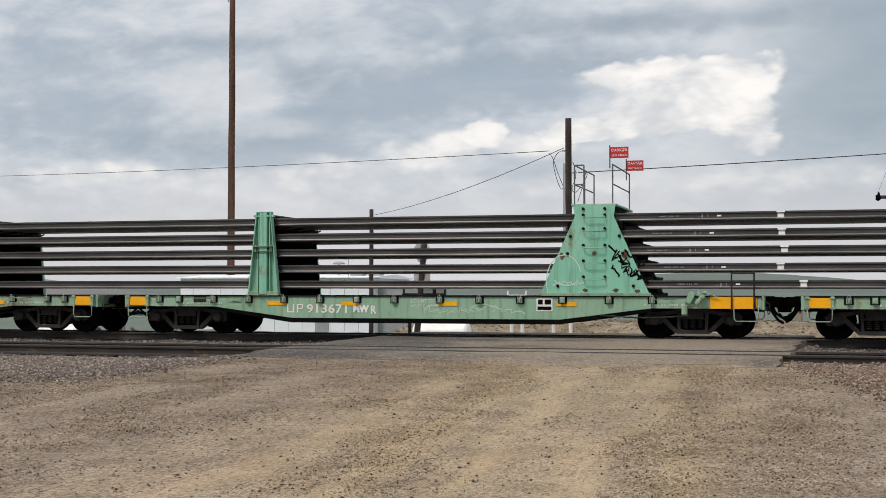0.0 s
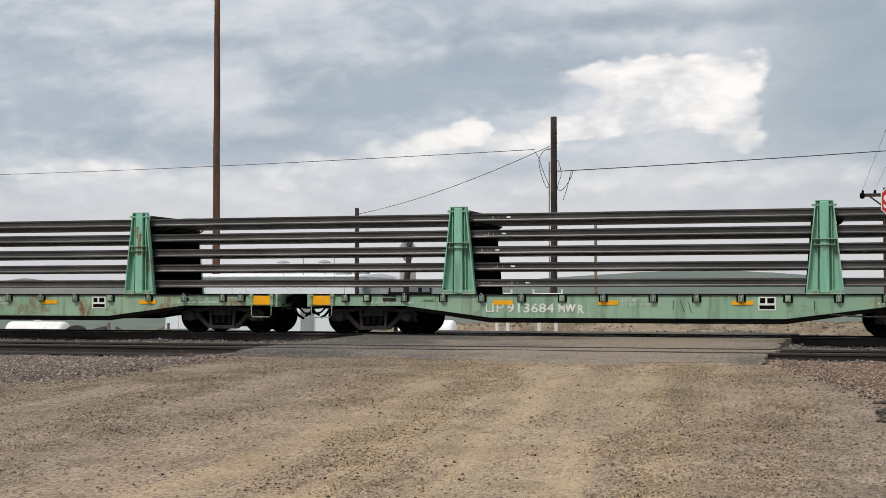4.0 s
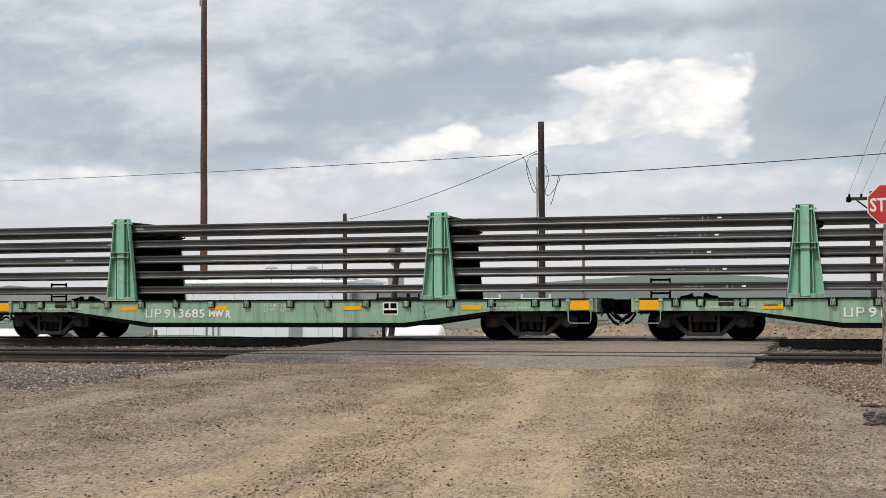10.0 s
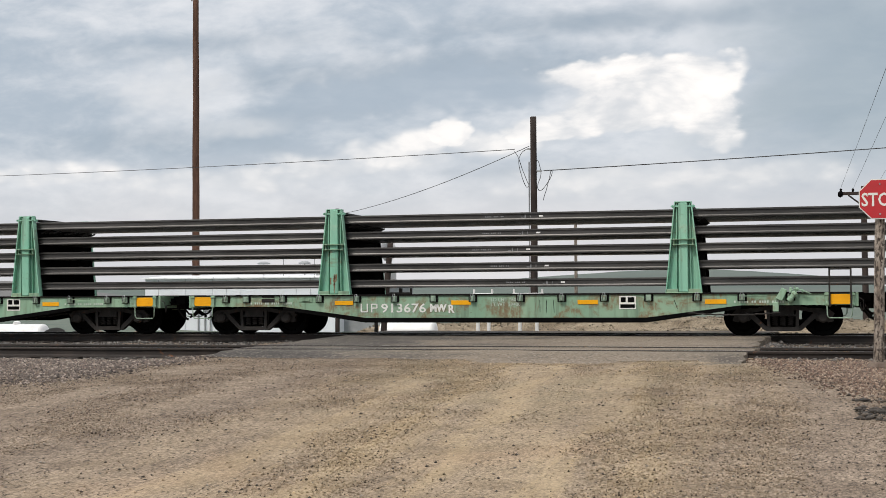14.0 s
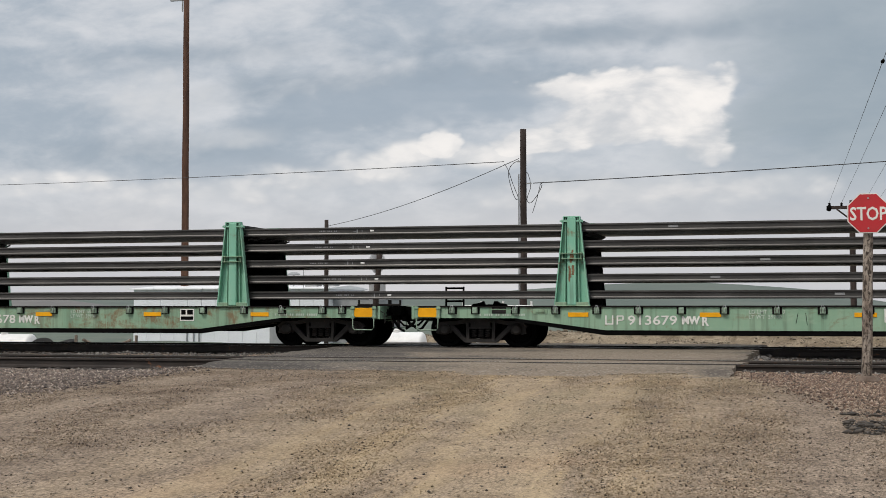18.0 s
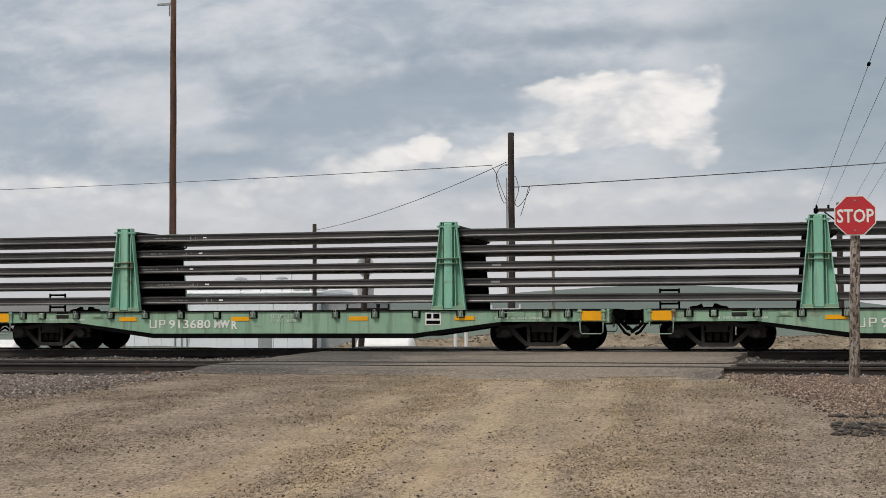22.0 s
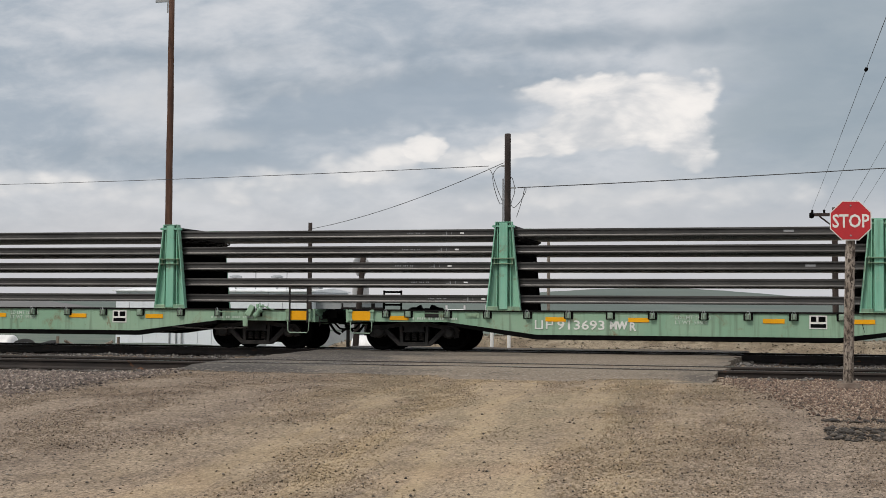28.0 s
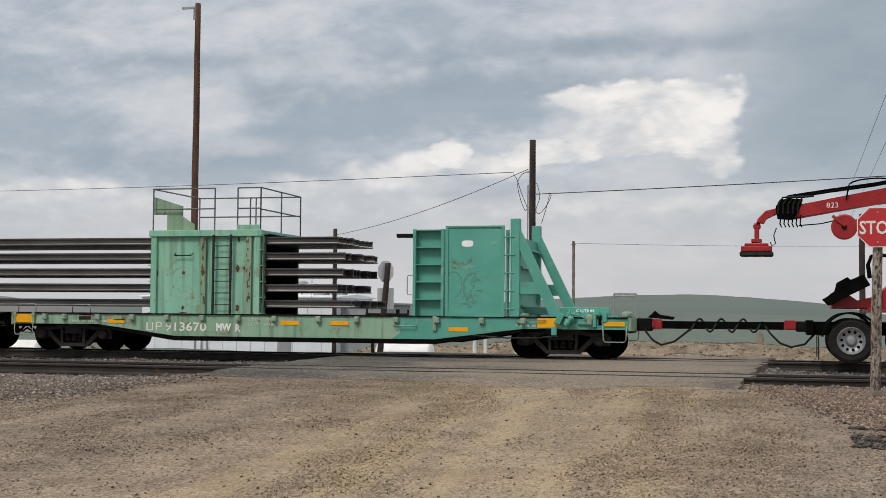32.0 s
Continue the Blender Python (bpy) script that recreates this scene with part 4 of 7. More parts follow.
def cut_lever():
    bm = bmesh.new()
    pipe(bm, [(0.06, -1.35, 0.86), (0.16, -1.35, 0.80), (0.17, -1.30, 0.60), (0.13, -1.22, 0.56), (0.10, -1.1, 0.72), (0.20, -0.4, 0.78), (0.34, -0.05, 0.92)], 0.012)
    return mesh_of(bm, "uncoupling_lever", FRAME_STEEL)


def post_plate():
    """Tapered back plate of a rack post, its face towards -y."""
    bm = plate(bmesh.new(), [(-0.41, TOP), (0.41, TOP), (0.195, 3.035), (-0.195, 3.035)], -0.03, 0.0)
    for s in (-1, 1):
        plate(bm, [(s * 0.41, TOP), (s * 0.385, TOP), (s * 0.17, 3.035), (s * 0.195, 3.035)], -0.16, 0.0)
    box(bm, -0.19, 0.19, -0.13, 0.0, 3.02, 3.04)
    return mesh_of(bm, "post", GREEN_RACK)


def post_column():
    bm = boxes((-0.10, 0.10, -0.17, -0.03, TOP + 0.03, 3.01))
    soft(bm, 0.012, 1)
    plate(bm, [(-0.175, TOP + 0.03), (-0.155, TOP + 0.03), (-0.135, 3.01), (-0.155, 3.01)], -0.11, -0.03)
    plate(bm, [(0.175, TOP + 0.03), (0.155, TOP + 0.03), (0.135, 3.01), (0.155, 3.01)], -0.11, -0.03)
    return mesh_of(bm, "column", GREEN_RACK)


def post_bracket():
    bm = boxes((-0.26, 0.26, -0.22, -0.03, 0.055, 0.072), (-0.24, 0.24, -0.22, -0.03, -0.065, -0.050))
    rod(bm, (0.21, -0.15, -0.09), (0.21, -0.15, 0.09), 0.018)
    rod(bm, (-0.21, -0.15, -0.09), (-0.21, -0.15, 0.09), 0.018)
    return mesh_of(bm, "clamp_bracket", GREEN_DIRTY)


def post_strap():
    return mesh_of(boxes((-0.27, 0.27, -0.16, -0.125, -0.018, 0.018), (-0.24, -0.225, -0.16, 0.02, -0.03, 0.03), (0.225, 0.24, -0.16, 0.02, -0.03, 0.03)), "strap", GREEN_RACK)


def post_foot():
    bm = boxes((-0.40, -0.12, -0.16, 0.02, TOP, TOP + 0.10), (0.10, 0.40, -0.16, 0.02, TOP, TOP + 0.10), (-0.42, 0.42, -0.17, 0.05, TOP, TOP + 0.02))
    return mesh_of(soft(bm, 0.012, 1), "foot", GREEN_DIRTY)


def rack_frame():
    """Cross frame between the two posts: a bearer under each tier, and dividers between the rails."""
    out = []
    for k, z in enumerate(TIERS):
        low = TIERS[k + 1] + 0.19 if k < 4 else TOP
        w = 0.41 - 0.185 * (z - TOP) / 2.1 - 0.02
        # Each bearer fills its gap, black for the shade inside the rack.
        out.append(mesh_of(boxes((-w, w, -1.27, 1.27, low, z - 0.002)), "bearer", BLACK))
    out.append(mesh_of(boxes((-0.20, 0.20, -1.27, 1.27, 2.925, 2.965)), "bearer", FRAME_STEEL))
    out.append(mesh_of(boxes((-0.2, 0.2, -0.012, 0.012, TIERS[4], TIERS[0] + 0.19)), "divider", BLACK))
    # Added black sheet: the shaded inner side of the rear post.
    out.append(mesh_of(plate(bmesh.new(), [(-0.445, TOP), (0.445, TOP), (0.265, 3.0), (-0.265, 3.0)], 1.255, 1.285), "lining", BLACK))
    return out


def rack_rollers():
    bm = bmesh.new()
    for i in range(14):
        y = -1.2 + 0.185 * i
        rod(bm, (0.30, y, 2.60), (0.42, y + 0.12, 2.68), 0.022)
    return mesh_of(bm, "roller", FRAME_STEEL)


def build_car():
    """The plain flat car with two rail racks; its twin parts share their meshes."""
    car = thing("flat_car", "", "rail car")
    near, far = side_sill(-SIDE), side_sill(SIDE)
    global near_sill_name
    near_sill_name = near.name
    part("side_sill", near, None, car)
    part("side_sill", far, None, car)
    for y in (-SIDE - 0.03, SIDE - 0.01):
        part("deck_edge", boxes((-7.9, 7.9, y, y + 0.04, TOP - 0.022, TOP + 0.012)), GRIME, car, "dark rusty deck edge angle")
    part("bottom_flange", bottom_flange(), None, car, "lower flange, deepened and black for the shade under the sill")
    part("centre_sill", centre_sill(), None, car, "grimy underframe, darkened for the shade under the car")
    part("deck", deck_mesh(), None, car, "dark plank deck")
    es, yp, ph, si, gi = end_sill(), yellow_panel(), panel_hinge(), stirrup(), grab_iron()
    cp, cl = coupler(), cut_lever()
    for s in (-1, 1):
        turn = 0 if s > 0 else 180
        part("end_sill", es, None, car, at=pose(s * 7.90, 0, 0, 0, 0, turn))
        c = part("coupler", cp, None, car, "black steel coupler with air hose, and a dark block added for shade", at=pose(s * 7.90, 0, 0, 0, 0, turn))
        part("uncoupling_lever", cl, None, c)
        for side in (-1, 1):
            spin = 0 if side < 0 else 180
            p = part("reflective_panel", yp, None, car, "bright yellow end panel", at=pose(s * 7.56, side * (SIDE + 0.022), 0.82, 0, 0, spin))
            part("bracket", ph, None, p, at=pose(-0.27, 0, 0))
            part("bracket", ph, None, p, at=pose(0.27, 0, 0))
            part("step_iron", si, None, p, "bent pale step iron", at=pose(0, -0.02, -0.16))
            part("grab_iron", gi, None, car, at=pose(s * 5.75, side * SIDE, 0.90, 0, 0, spin))
    fr, sp, ws, bo = side_frame(), spring_nest(), wheelset(), bolster()
    for s in (-1, 1):
        tr = part("truck", bo, None, car, "cast-steel four-wheel truck, black for the shade behind its springs", at=pose(s * 6.35, 0, 0))
        part("side_frame", fr, None, tr, at=pose(0, -1.0, 0))
        part("side_frame", fr, None, tr, at=pose(0, 1.0, 0, 0, 0, 180))
        part("spring_nest", sp, None, tr, at=pose(0, -0.96, 0))
        for a in (-0.865, 0.865):
            part("wheelset", ws, None, tr, "dark worn steel wheels on an axle", at=pose(a, 0, 0.42))
    pk, lp, pp = stake_pocket(), pocket_loop(), pocket_plate()
    for side in (-1, 1):
        spin = 0 if side < 0 else 180
        for x in (-6.95, -6.40, -5.45, -4.50, -3.55, -2.60, -1.64, -0.69, 0.45, 1.42, 2.40, 3.41, 4.49, 5.48, 6.52, 7.02):
            p = part("stake_pocket", pk, None, car, at=pose(x, side * (SIDE + 0.005), 0.885, 0, 0, spin))
            if side < 0:
                part("pocket_plate", pp, None, p)
                if x not in (-6.40, -1.64, 3.41):
                    part("chain_loop", lp, None, p)
        rf = reflector_data
        for x in (-4, 0, 4) if side > 0 else ():
            part("reflector_strip", rf, None, car, "yellow-orange reflector strip", at=pose(x, side * (SIDE + 0.009), 0.84, 0, 0, spin))
    return car


reflector_data = reflector()
STENCIL = (stencil_board(), stencil_field(0.115, 0.115), stencil_field(0.15, 0.115), stencil_field(0.33, 0.082))


def add_stencil(car, x):
    b = part("stencil_board", STENCIL[0], None, car, "white-framed black stencil panel", at=pose(x, -SIDE - 0.006, 0.76))
    part("stencil_field", STENCIL[1], None, b, at=pose(-0.098, 0, 0.066))
    part("stencil_field", STENCIL[2], None, b, at=pose(0.08, 0, 0.066))
    part("stencil_field", STENCIL[3], None, b, at=pose(0, 0, -0.08))


RACK = None


def add_rack(car, x):
    global RACK
    if RACK is None:
        RACK = (rack_frame(), post_plate(), post_column(), post_bracket(), post_strap(), post_foot(), rack_rollers())
    frames = RACK[0]
    r = part("rack", frames[4], None, car, "cross frame of the rail rack, black for the shade inside", at=pose(x, 0, 0))
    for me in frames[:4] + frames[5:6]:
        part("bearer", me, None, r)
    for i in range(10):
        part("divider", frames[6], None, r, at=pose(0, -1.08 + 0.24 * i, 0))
    part("lining", frames[7], None, r, "black panel for the shaded inner side of the rack's rear post")
    part("roller", RACK[6], None, r)["kind"] = "stuff"
    for side in (-1, 1):
        spin = 0 if side < 0 else 180
        p = part("rack_post", RACK[1], None, car, "tapered mint-green steel rack post", at=pose(x, side * (SIDE - 0.10), 0, 0, 0, spin))
        part("column", RACK[2], None, p)
        part("clamp_bracket", RACK[3], None, p, at=pose(0, 0, 2.12))
        part("strap", RACK[4], None, p, at=pose(0, 0, 2.93))
        part("foot", RACK[5], None, p)


def rust_streak(car, x, z, w, h, seed):
    """Ragged runs of rust down the face of a rack post."""
    rng = random.Random(seed)
    for k in range(5):
        a, b = rng.uniform(-0.5, 0.5) * w, rng.uniform(-0.3, 0.3) * h
        ww, hh = rng.uniform(0.25, 0.5) * w, rng.uniform(0.25, 0.5) * h
        n = 9
        left = [(a - ww / 2 * rng.uniform(0.3, 1.0), b - hh / 2 + hh * i / n) for i in range(n + 1)]
        right = [(a + ww / 2 * rng.uniform(0.3, 1.0), b + hh / 2 - hh * i / n) for i in range(n + 1)]
        ob = part("rust_streak", plate(bmesh.new(), left + right, -0.002, 0.0), RUST_POST, car, "brown rust run", at=pose(x, -SIDE - 0.072, z))


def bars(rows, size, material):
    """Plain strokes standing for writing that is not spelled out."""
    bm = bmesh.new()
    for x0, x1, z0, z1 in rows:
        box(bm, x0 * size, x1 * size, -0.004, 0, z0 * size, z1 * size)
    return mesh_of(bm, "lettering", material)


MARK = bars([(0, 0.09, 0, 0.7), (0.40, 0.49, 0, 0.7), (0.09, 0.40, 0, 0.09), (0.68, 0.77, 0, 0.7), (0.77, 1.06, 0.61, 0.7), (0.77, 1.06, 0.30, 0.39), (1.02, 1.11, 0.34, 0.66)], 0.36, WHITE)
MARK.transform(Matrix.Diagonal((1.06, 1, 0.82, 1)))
FINE = bars([(0.055 * k, 0.055 * k + 0.036, 0, 0.05) for k in range(20) if k not in (1, 6, 9, 14)], 1.0, FADED)


def add_writing(car, number, limit, light, shift):
    y = -SIDE - 0.008
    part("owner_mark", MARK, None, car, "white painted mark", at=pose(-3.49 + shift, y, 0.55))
    if number:
        part("car_number", lettering(number, 0.295, WHITE, 0.002, 1.27, 0.004), None, car, "white stencilled car number", at=pose(-2.42 + shift, y, 0.55))
    part("car_class", lettering("MW", 0.235, WHITE, 0.004, 0.92, 0.012), None, car, at=pose(-1.57 + shift + (0.16 if shift < 0 else 0), y, 0.57))
    part("car_class", lettering("R", 0.27, WHITE, 0.004, 0.9, 0.008), None, car, at=pose(-1.25 + shift + (0.22 if shift < 0 else 0), y, 0.535))
    part("load_limit", lettering("LD LMT " + limit, 0.118, FADED, 0.002, 1.0, 0.001), None, car, "faded pale lettering", at=pose(0.10 + shift - (0.46 if shift < 0 else 0), y, 0.80))
    part("light_weight", lettering("LT WT  " + light, 0.118, FADED, 0.002, 1.0, 0.001), None, car, "faded pale lettering", at=pose(0.06 + shift - (0.46 if shift < 0 else 0), y, 0.69))
    for x in (-6.3, 5.3):
        part("small_lettering", FINE, None, car, "row of small faded pale marks", at=pose(x, y, 0.745))["kind"] = "stuff"


RUST_POST = coat("post_rust", (0.17, 0.088, 0.045), (0.27, 0.17, 0.10), 0.85, 0.0, 9.0, 50, 0.0, 1, 0.2)
RUST = coat("rust_bloom", (0.06, 0.034, 0.022), (0.15, 0.085, 0.05), 0.85, 0.0, 9.0, 50, 0.0, 1, 0.2)

# cars in running order: number, load limit, light weight, shift of the writing, stencil, reflector strips, rusty side
CARS = [(-2, "", "156300", "63700", 0.0, 2.97, (-3.93, -1.14, 1.93, 4.98), True), (-1, "913671", "156300", "63700", 0.02, 2.98, (-3.75, -1.83, 0.64, 3.50), False),
        (0, "913672", "155400", "64600", 0.02, 3.07, (-3.08, -0.58, 1.64, 4.45), True), (1, "913684", "158200", "61800", 0.03, 2.96, (-3.05, -0.58, 2.43), False),
        (2, "913675", "159800", "60200", 0.0, 2.95, (-3.76, -1.06, 1.15, 3.80), False), (3, "913685", "158200", "61800", 0.05, 3.00, (-3.92, -1.46, 2.04, 5.00), False),
        (4, "913677", "159400", "60600", 0.17, 3.83, (-4.84, -1.95, 2.07, 4.90), False), (5, "913676", "160600", "59400", 0.03, 2.93, (-3.88, -0.98, 2.02, 4.90), True),
        (6, "913678", "160900", "59100", 0.07, 2.98, (-3.88, -0.98, 2.04, 4.90), True), (7, "913679", "160300", "59700", 0.13, 2.90, (-3.98, -1.00, 2.32, 4.86), False),
        (8, "913680", "159000", "61000", 0.05, 3.82, (-4.03, -1.03, 1.98, 4.58), False), (9, "913683", "159400", "60600", 0.14, 2.95, (-3.77, -0.90, 1.19, 4.03), False),
        (10, "913681", "160600", "59400", 0.10, 2.84, (-3.63, -0.55, 1.70, 3.78), False), (11, "913693", "160400", "59600", 0.11, 2.92, (-6.63, -2.90, -1.00, 1.97, 3.88, 5.80), False),
        (12, "913670", "155900", "64100", -0.63, 0.0, (-4.96, -0.30, 0.97, 3.92), False)]
LABEL = "weathered mint-green flat car with rust, loaded with long rails"
TRAIN = []
proto = build_car()
tagged(proto, LABEL, "rail car", "cars of the rail train")
for k, number, limit, light, shift, stencil, strips, rusty in CARS:
    at = pose(car_x(k), TRACK_Y, 0)
    if k == -2:
        car = proto
        car.matrix_basis = at
    else:
        car = copy_thing(proto, at)
    TRAIN.append((car, car_x(k)))
CAR = {row[0]: TRAIN[n][0] for n, row in enumerate(CARS)}
rusty_sill = side_sill(-SIDE)
rusty_sill.materials[0] = GREEN_RUSTY
for k, number, limit, light, shift, stencil, strips, rusty in CARS:
    car = CAR[k]
    add_writing(car, number, limit, light, shift)
    if rusty:
        [o for o in car.children if o.name.startswith("side_sill") and o.data.name == near_sill_name][0].data = rusty_sill
    for x in strips:
        part("reflector_strip", reflector_data, None, car, "yellow-orange reflector strip", at=pose(x, -SIDE - 0.009, 0.66 if k == 12 and x > 3 else 0.775))
    if k != 12:
        add_stencil(car, stencil)
    for x in ((-4.12, 4.20) if k not in (-1, 0, 12) else {-1: (-4.10,), 0: (4.22,), 12: ()}[k]):
        add_rack(car, x)
    for x, low, high in {0: ((4.22, 1.9, 2.7),), 10: ((-4.12, 2.3, 2.95),), 7: ((-4.12, 1.5, 2.3),), 5: ((-4.12, 1.0, 1.5),), 2: ((4.20, 1.4, 1.8),)}.get(k, ()):
        rust_streak(car, x, (low + high) / 2, 0.15, high - low, k)
    rng = random.Random(40 + k)
    if k % 2 and k > 0:
        strokes = [[(a * 0.16, 0.30), (a * 0.16 + rng.uniform(-0.06, 0.10), 0.05 + rng.uniform(-0.05, 0.05))] for a in range(rng.randint(3, 5))]
        for a, b in strokes:
            bm = bmesh.new()
            rod(bm, (a[0], 0, a[1]), (b[0], 0, b[1]), 0.006, None, 4)
            part("scratch", bm, BLACK, car, "thin black scrawl", at=pose(rng.choice((0.9, 3.5)), -SIDE - 0.002, 0.52))


# ---- the load: ribbons of rail ----
def build_rails():
    prof = [(a, b) for a, b in rail_profile()]
    rng = random.Random(11)
    start = car_x(-2) - 14.0
    ends = (208.60, 208.78, 208.72, 208.59, 208.96)
    for tier, z in enumerate(TIERS):
        for row in range(11):
            y = -1.20 + 0.24 * row
            stop = ends[tier] + (rng.uniform(-0.10, 0.16) if row else 0.0)
            bm = bmesh.new()
            n = 100
            rings = []
            for i in range(n + 1):
                x = start + (stop - start) * i / n
                wob = 0.006 * noise.noise((x * 0.13, tier * 3.1, row * 1.7))
                rings.append([bm.verts.new((x, y + a, z + b + wob)) for a, b in prof])
            for one, two in zip(rings, rings[1:]):
                for k in range(len(prof)):
                    bm.faces.new((one[k - 1], one[k], two[k], two[k - 1]))
            bm.faces.new(rings[0])
            bm.faces.new(rings[-1][::-1])
            ob = part("long_rail", bm, RAIL_NEW, at=pose(0, TRACK_Y, 0))
            tagged(ob, "long dark mill-scaled steel rail carried on the rail train", "rail", "rails of the load")
            TRAIN.append((ob, 0.0))


build_rails()

# ---- marks on the rails of the load ----
front_rails = [ob for ob, _ in TRAIN if ob.name.startswith("long_rail")][::11]
TAG = mesh_of(boxes((-0.048, 0.048, -0.003, 0.003, -0.018, 0.018)), "paint_tag", BRIGHT)
DULL_TAG = mesh_of(boxes((-0.11, 0.11, -0.003, 0.003, -0.025, 0.025)), "paint_tag", GREY)
BAND = mesh_of(boxes((-0.09, 0.09, -0.004, 0.0, -0.092, -0.055), (-0.07, 0.07, -0.004, 0.06, -0.055, 0.055), (-0.09, 0.09, -0.035, 0.0, 0.052, 0.088)), "paint_band", BRIGHT)
SMEAR = bars([(-0.62 + 0.042 * k, -0.62 + 0.042 * k + 0.026, -0.012, 0.014) for k in range(11) if k not in (4, 8)] + [(0.33, 0.36, -0.04, 0.035), (0.46, 0.475, -0.03, 0.03), (0.24, 0.31, -0.028, -0.018)], 1.0, GREY)
rng = random.Random(21)
for n, ob in enumerate(front_rails):
    z = TIERS[n] + 0.095
    part("paint_band", BAND, None, ob, "white paint band", at=pose(-1.0 + (0.45 if n == 4 else rng.uniform(-0.05, 0.05)), -1.212, z))
    for k in range(10):
        x = -2.41 + 23.54 * k + (0.0, -0.10, -0.30, 0.08, 0.46)[n] + rng.uniform(-0.06, 0.06)
        if x < 208:
            part("paint_tag", TAG, None, ob, "small white paint mark", at=pose(x, -1.213, z))
            part("weld_mark", SMEAR, None, ob, "pale chalk marks by a weld", at=pose(x - 0.72, -1.2095, z))["kind"] = "stuff"
        if x + 9 < 208 and rng.random() < 0.7:
            part("paint_tag", DULL_TAG, None, ob, "dull grey label", at=pose(x + 9 + rng.uniform(-2, 2), -1.213, z))

# ---- fittings on the cars ----


def tube_frame(lines, r=0.022, sides=6):
    bm = bmesh.new()
    for a, b in lines:
        rod(bm, a, b, r, None, sides)
    return bm


LADDER = mesh_of(tube_frame([((0, 0, 0), (0, 0, 0.50)), ((0.46, 0, 0), (0.46, 0, 0.50)), ((0, 0, 0.13), (0.46, 0, 0.13)), ((0, 0, 0.46), (0.46, 0, 0.46)), ((0, 0, 0.30), (0, 0, 0.30001))][:4], 0.026), "short_ladder", BLACK)
LUMP = mesh_of(plate(bmesh.new(), [(-0.26, 0), (0.28, 0), (0.24, 0.05), (0.10, 0.04), (0.06, 0.13), (-0.04, 0.08), (-0.2, 0.06)], -0.08, 0.08), "tie_down", BLACK)
for k in (2, 3, 4, 6, 7, 8, 9, 11):
    part("short_ladder", LADDER, None, CAR[k], "short black steel ladder frame", at=pose(-7.80, 1.36, TOP))
    part("tie_down", LUMP, None, CAR[k], "black chain tie-down", at=pose(-6.85, 1.25, TOP))
    part("tie_down", LUMP, None, CAR[k], "black chain tie-down", at=pose(-6.40, 1.15, TOP, 0, 0, 160))
for k, x, z in ((2, 2.17, 0.66),):
    for cx, cz, rx, rz, a0, a1 in ((0, 0, 0.22, 0.20, 0, 360), (-0.05, -0.02, 0.08, 0.17, 60, 300), (0.09, 0.02, 0.05, 0.1, -90, 150)):
        bm = bmesh.new()
        pipe(bm, [(cx + rx * math.cos(math.radians(a0 + (a1 - a0) * i / 16)), 0.0, cz + rz * math.sin(math.radians(a0 + (a1 - a0) * i / 16))) for i in range(17)], 0.008, 4)
        bmesh.ops.scale(bm, vec=(1, 0.15, 1), verts=bm.verts[:])
        part("scrawl", bm, BLACK, CAR[k], "loose black paint loop", at=pose(x, -SIDE - 0.002, z))
RAISED = mesh_of(soft(boxes((-0.17, 0.17, -0.012, 0, -0.06, 0.06), (-0.10, 0.10, -0.03, -0.012, -0.03, 0.03)), 0.006, 1), "latch_plate", GREEN_DIRTY)
SLOT = mesh_of(soft(boxes((-0.17, 0.17, -0.008, 0, -0.075, 0.075)), 0.004, 1), "slot_plate", FRAME_STEEL)
for k, car in CAR.items():
    part("latch_plate", RAISED, None, car, at=pose(-4.86, -SIDE - 0.001, 0.85))
    part("slot_plate", SLOT, None, car, "dark slot plate", at=pose(-5.84, -SIDE - 0.001, 0.87))


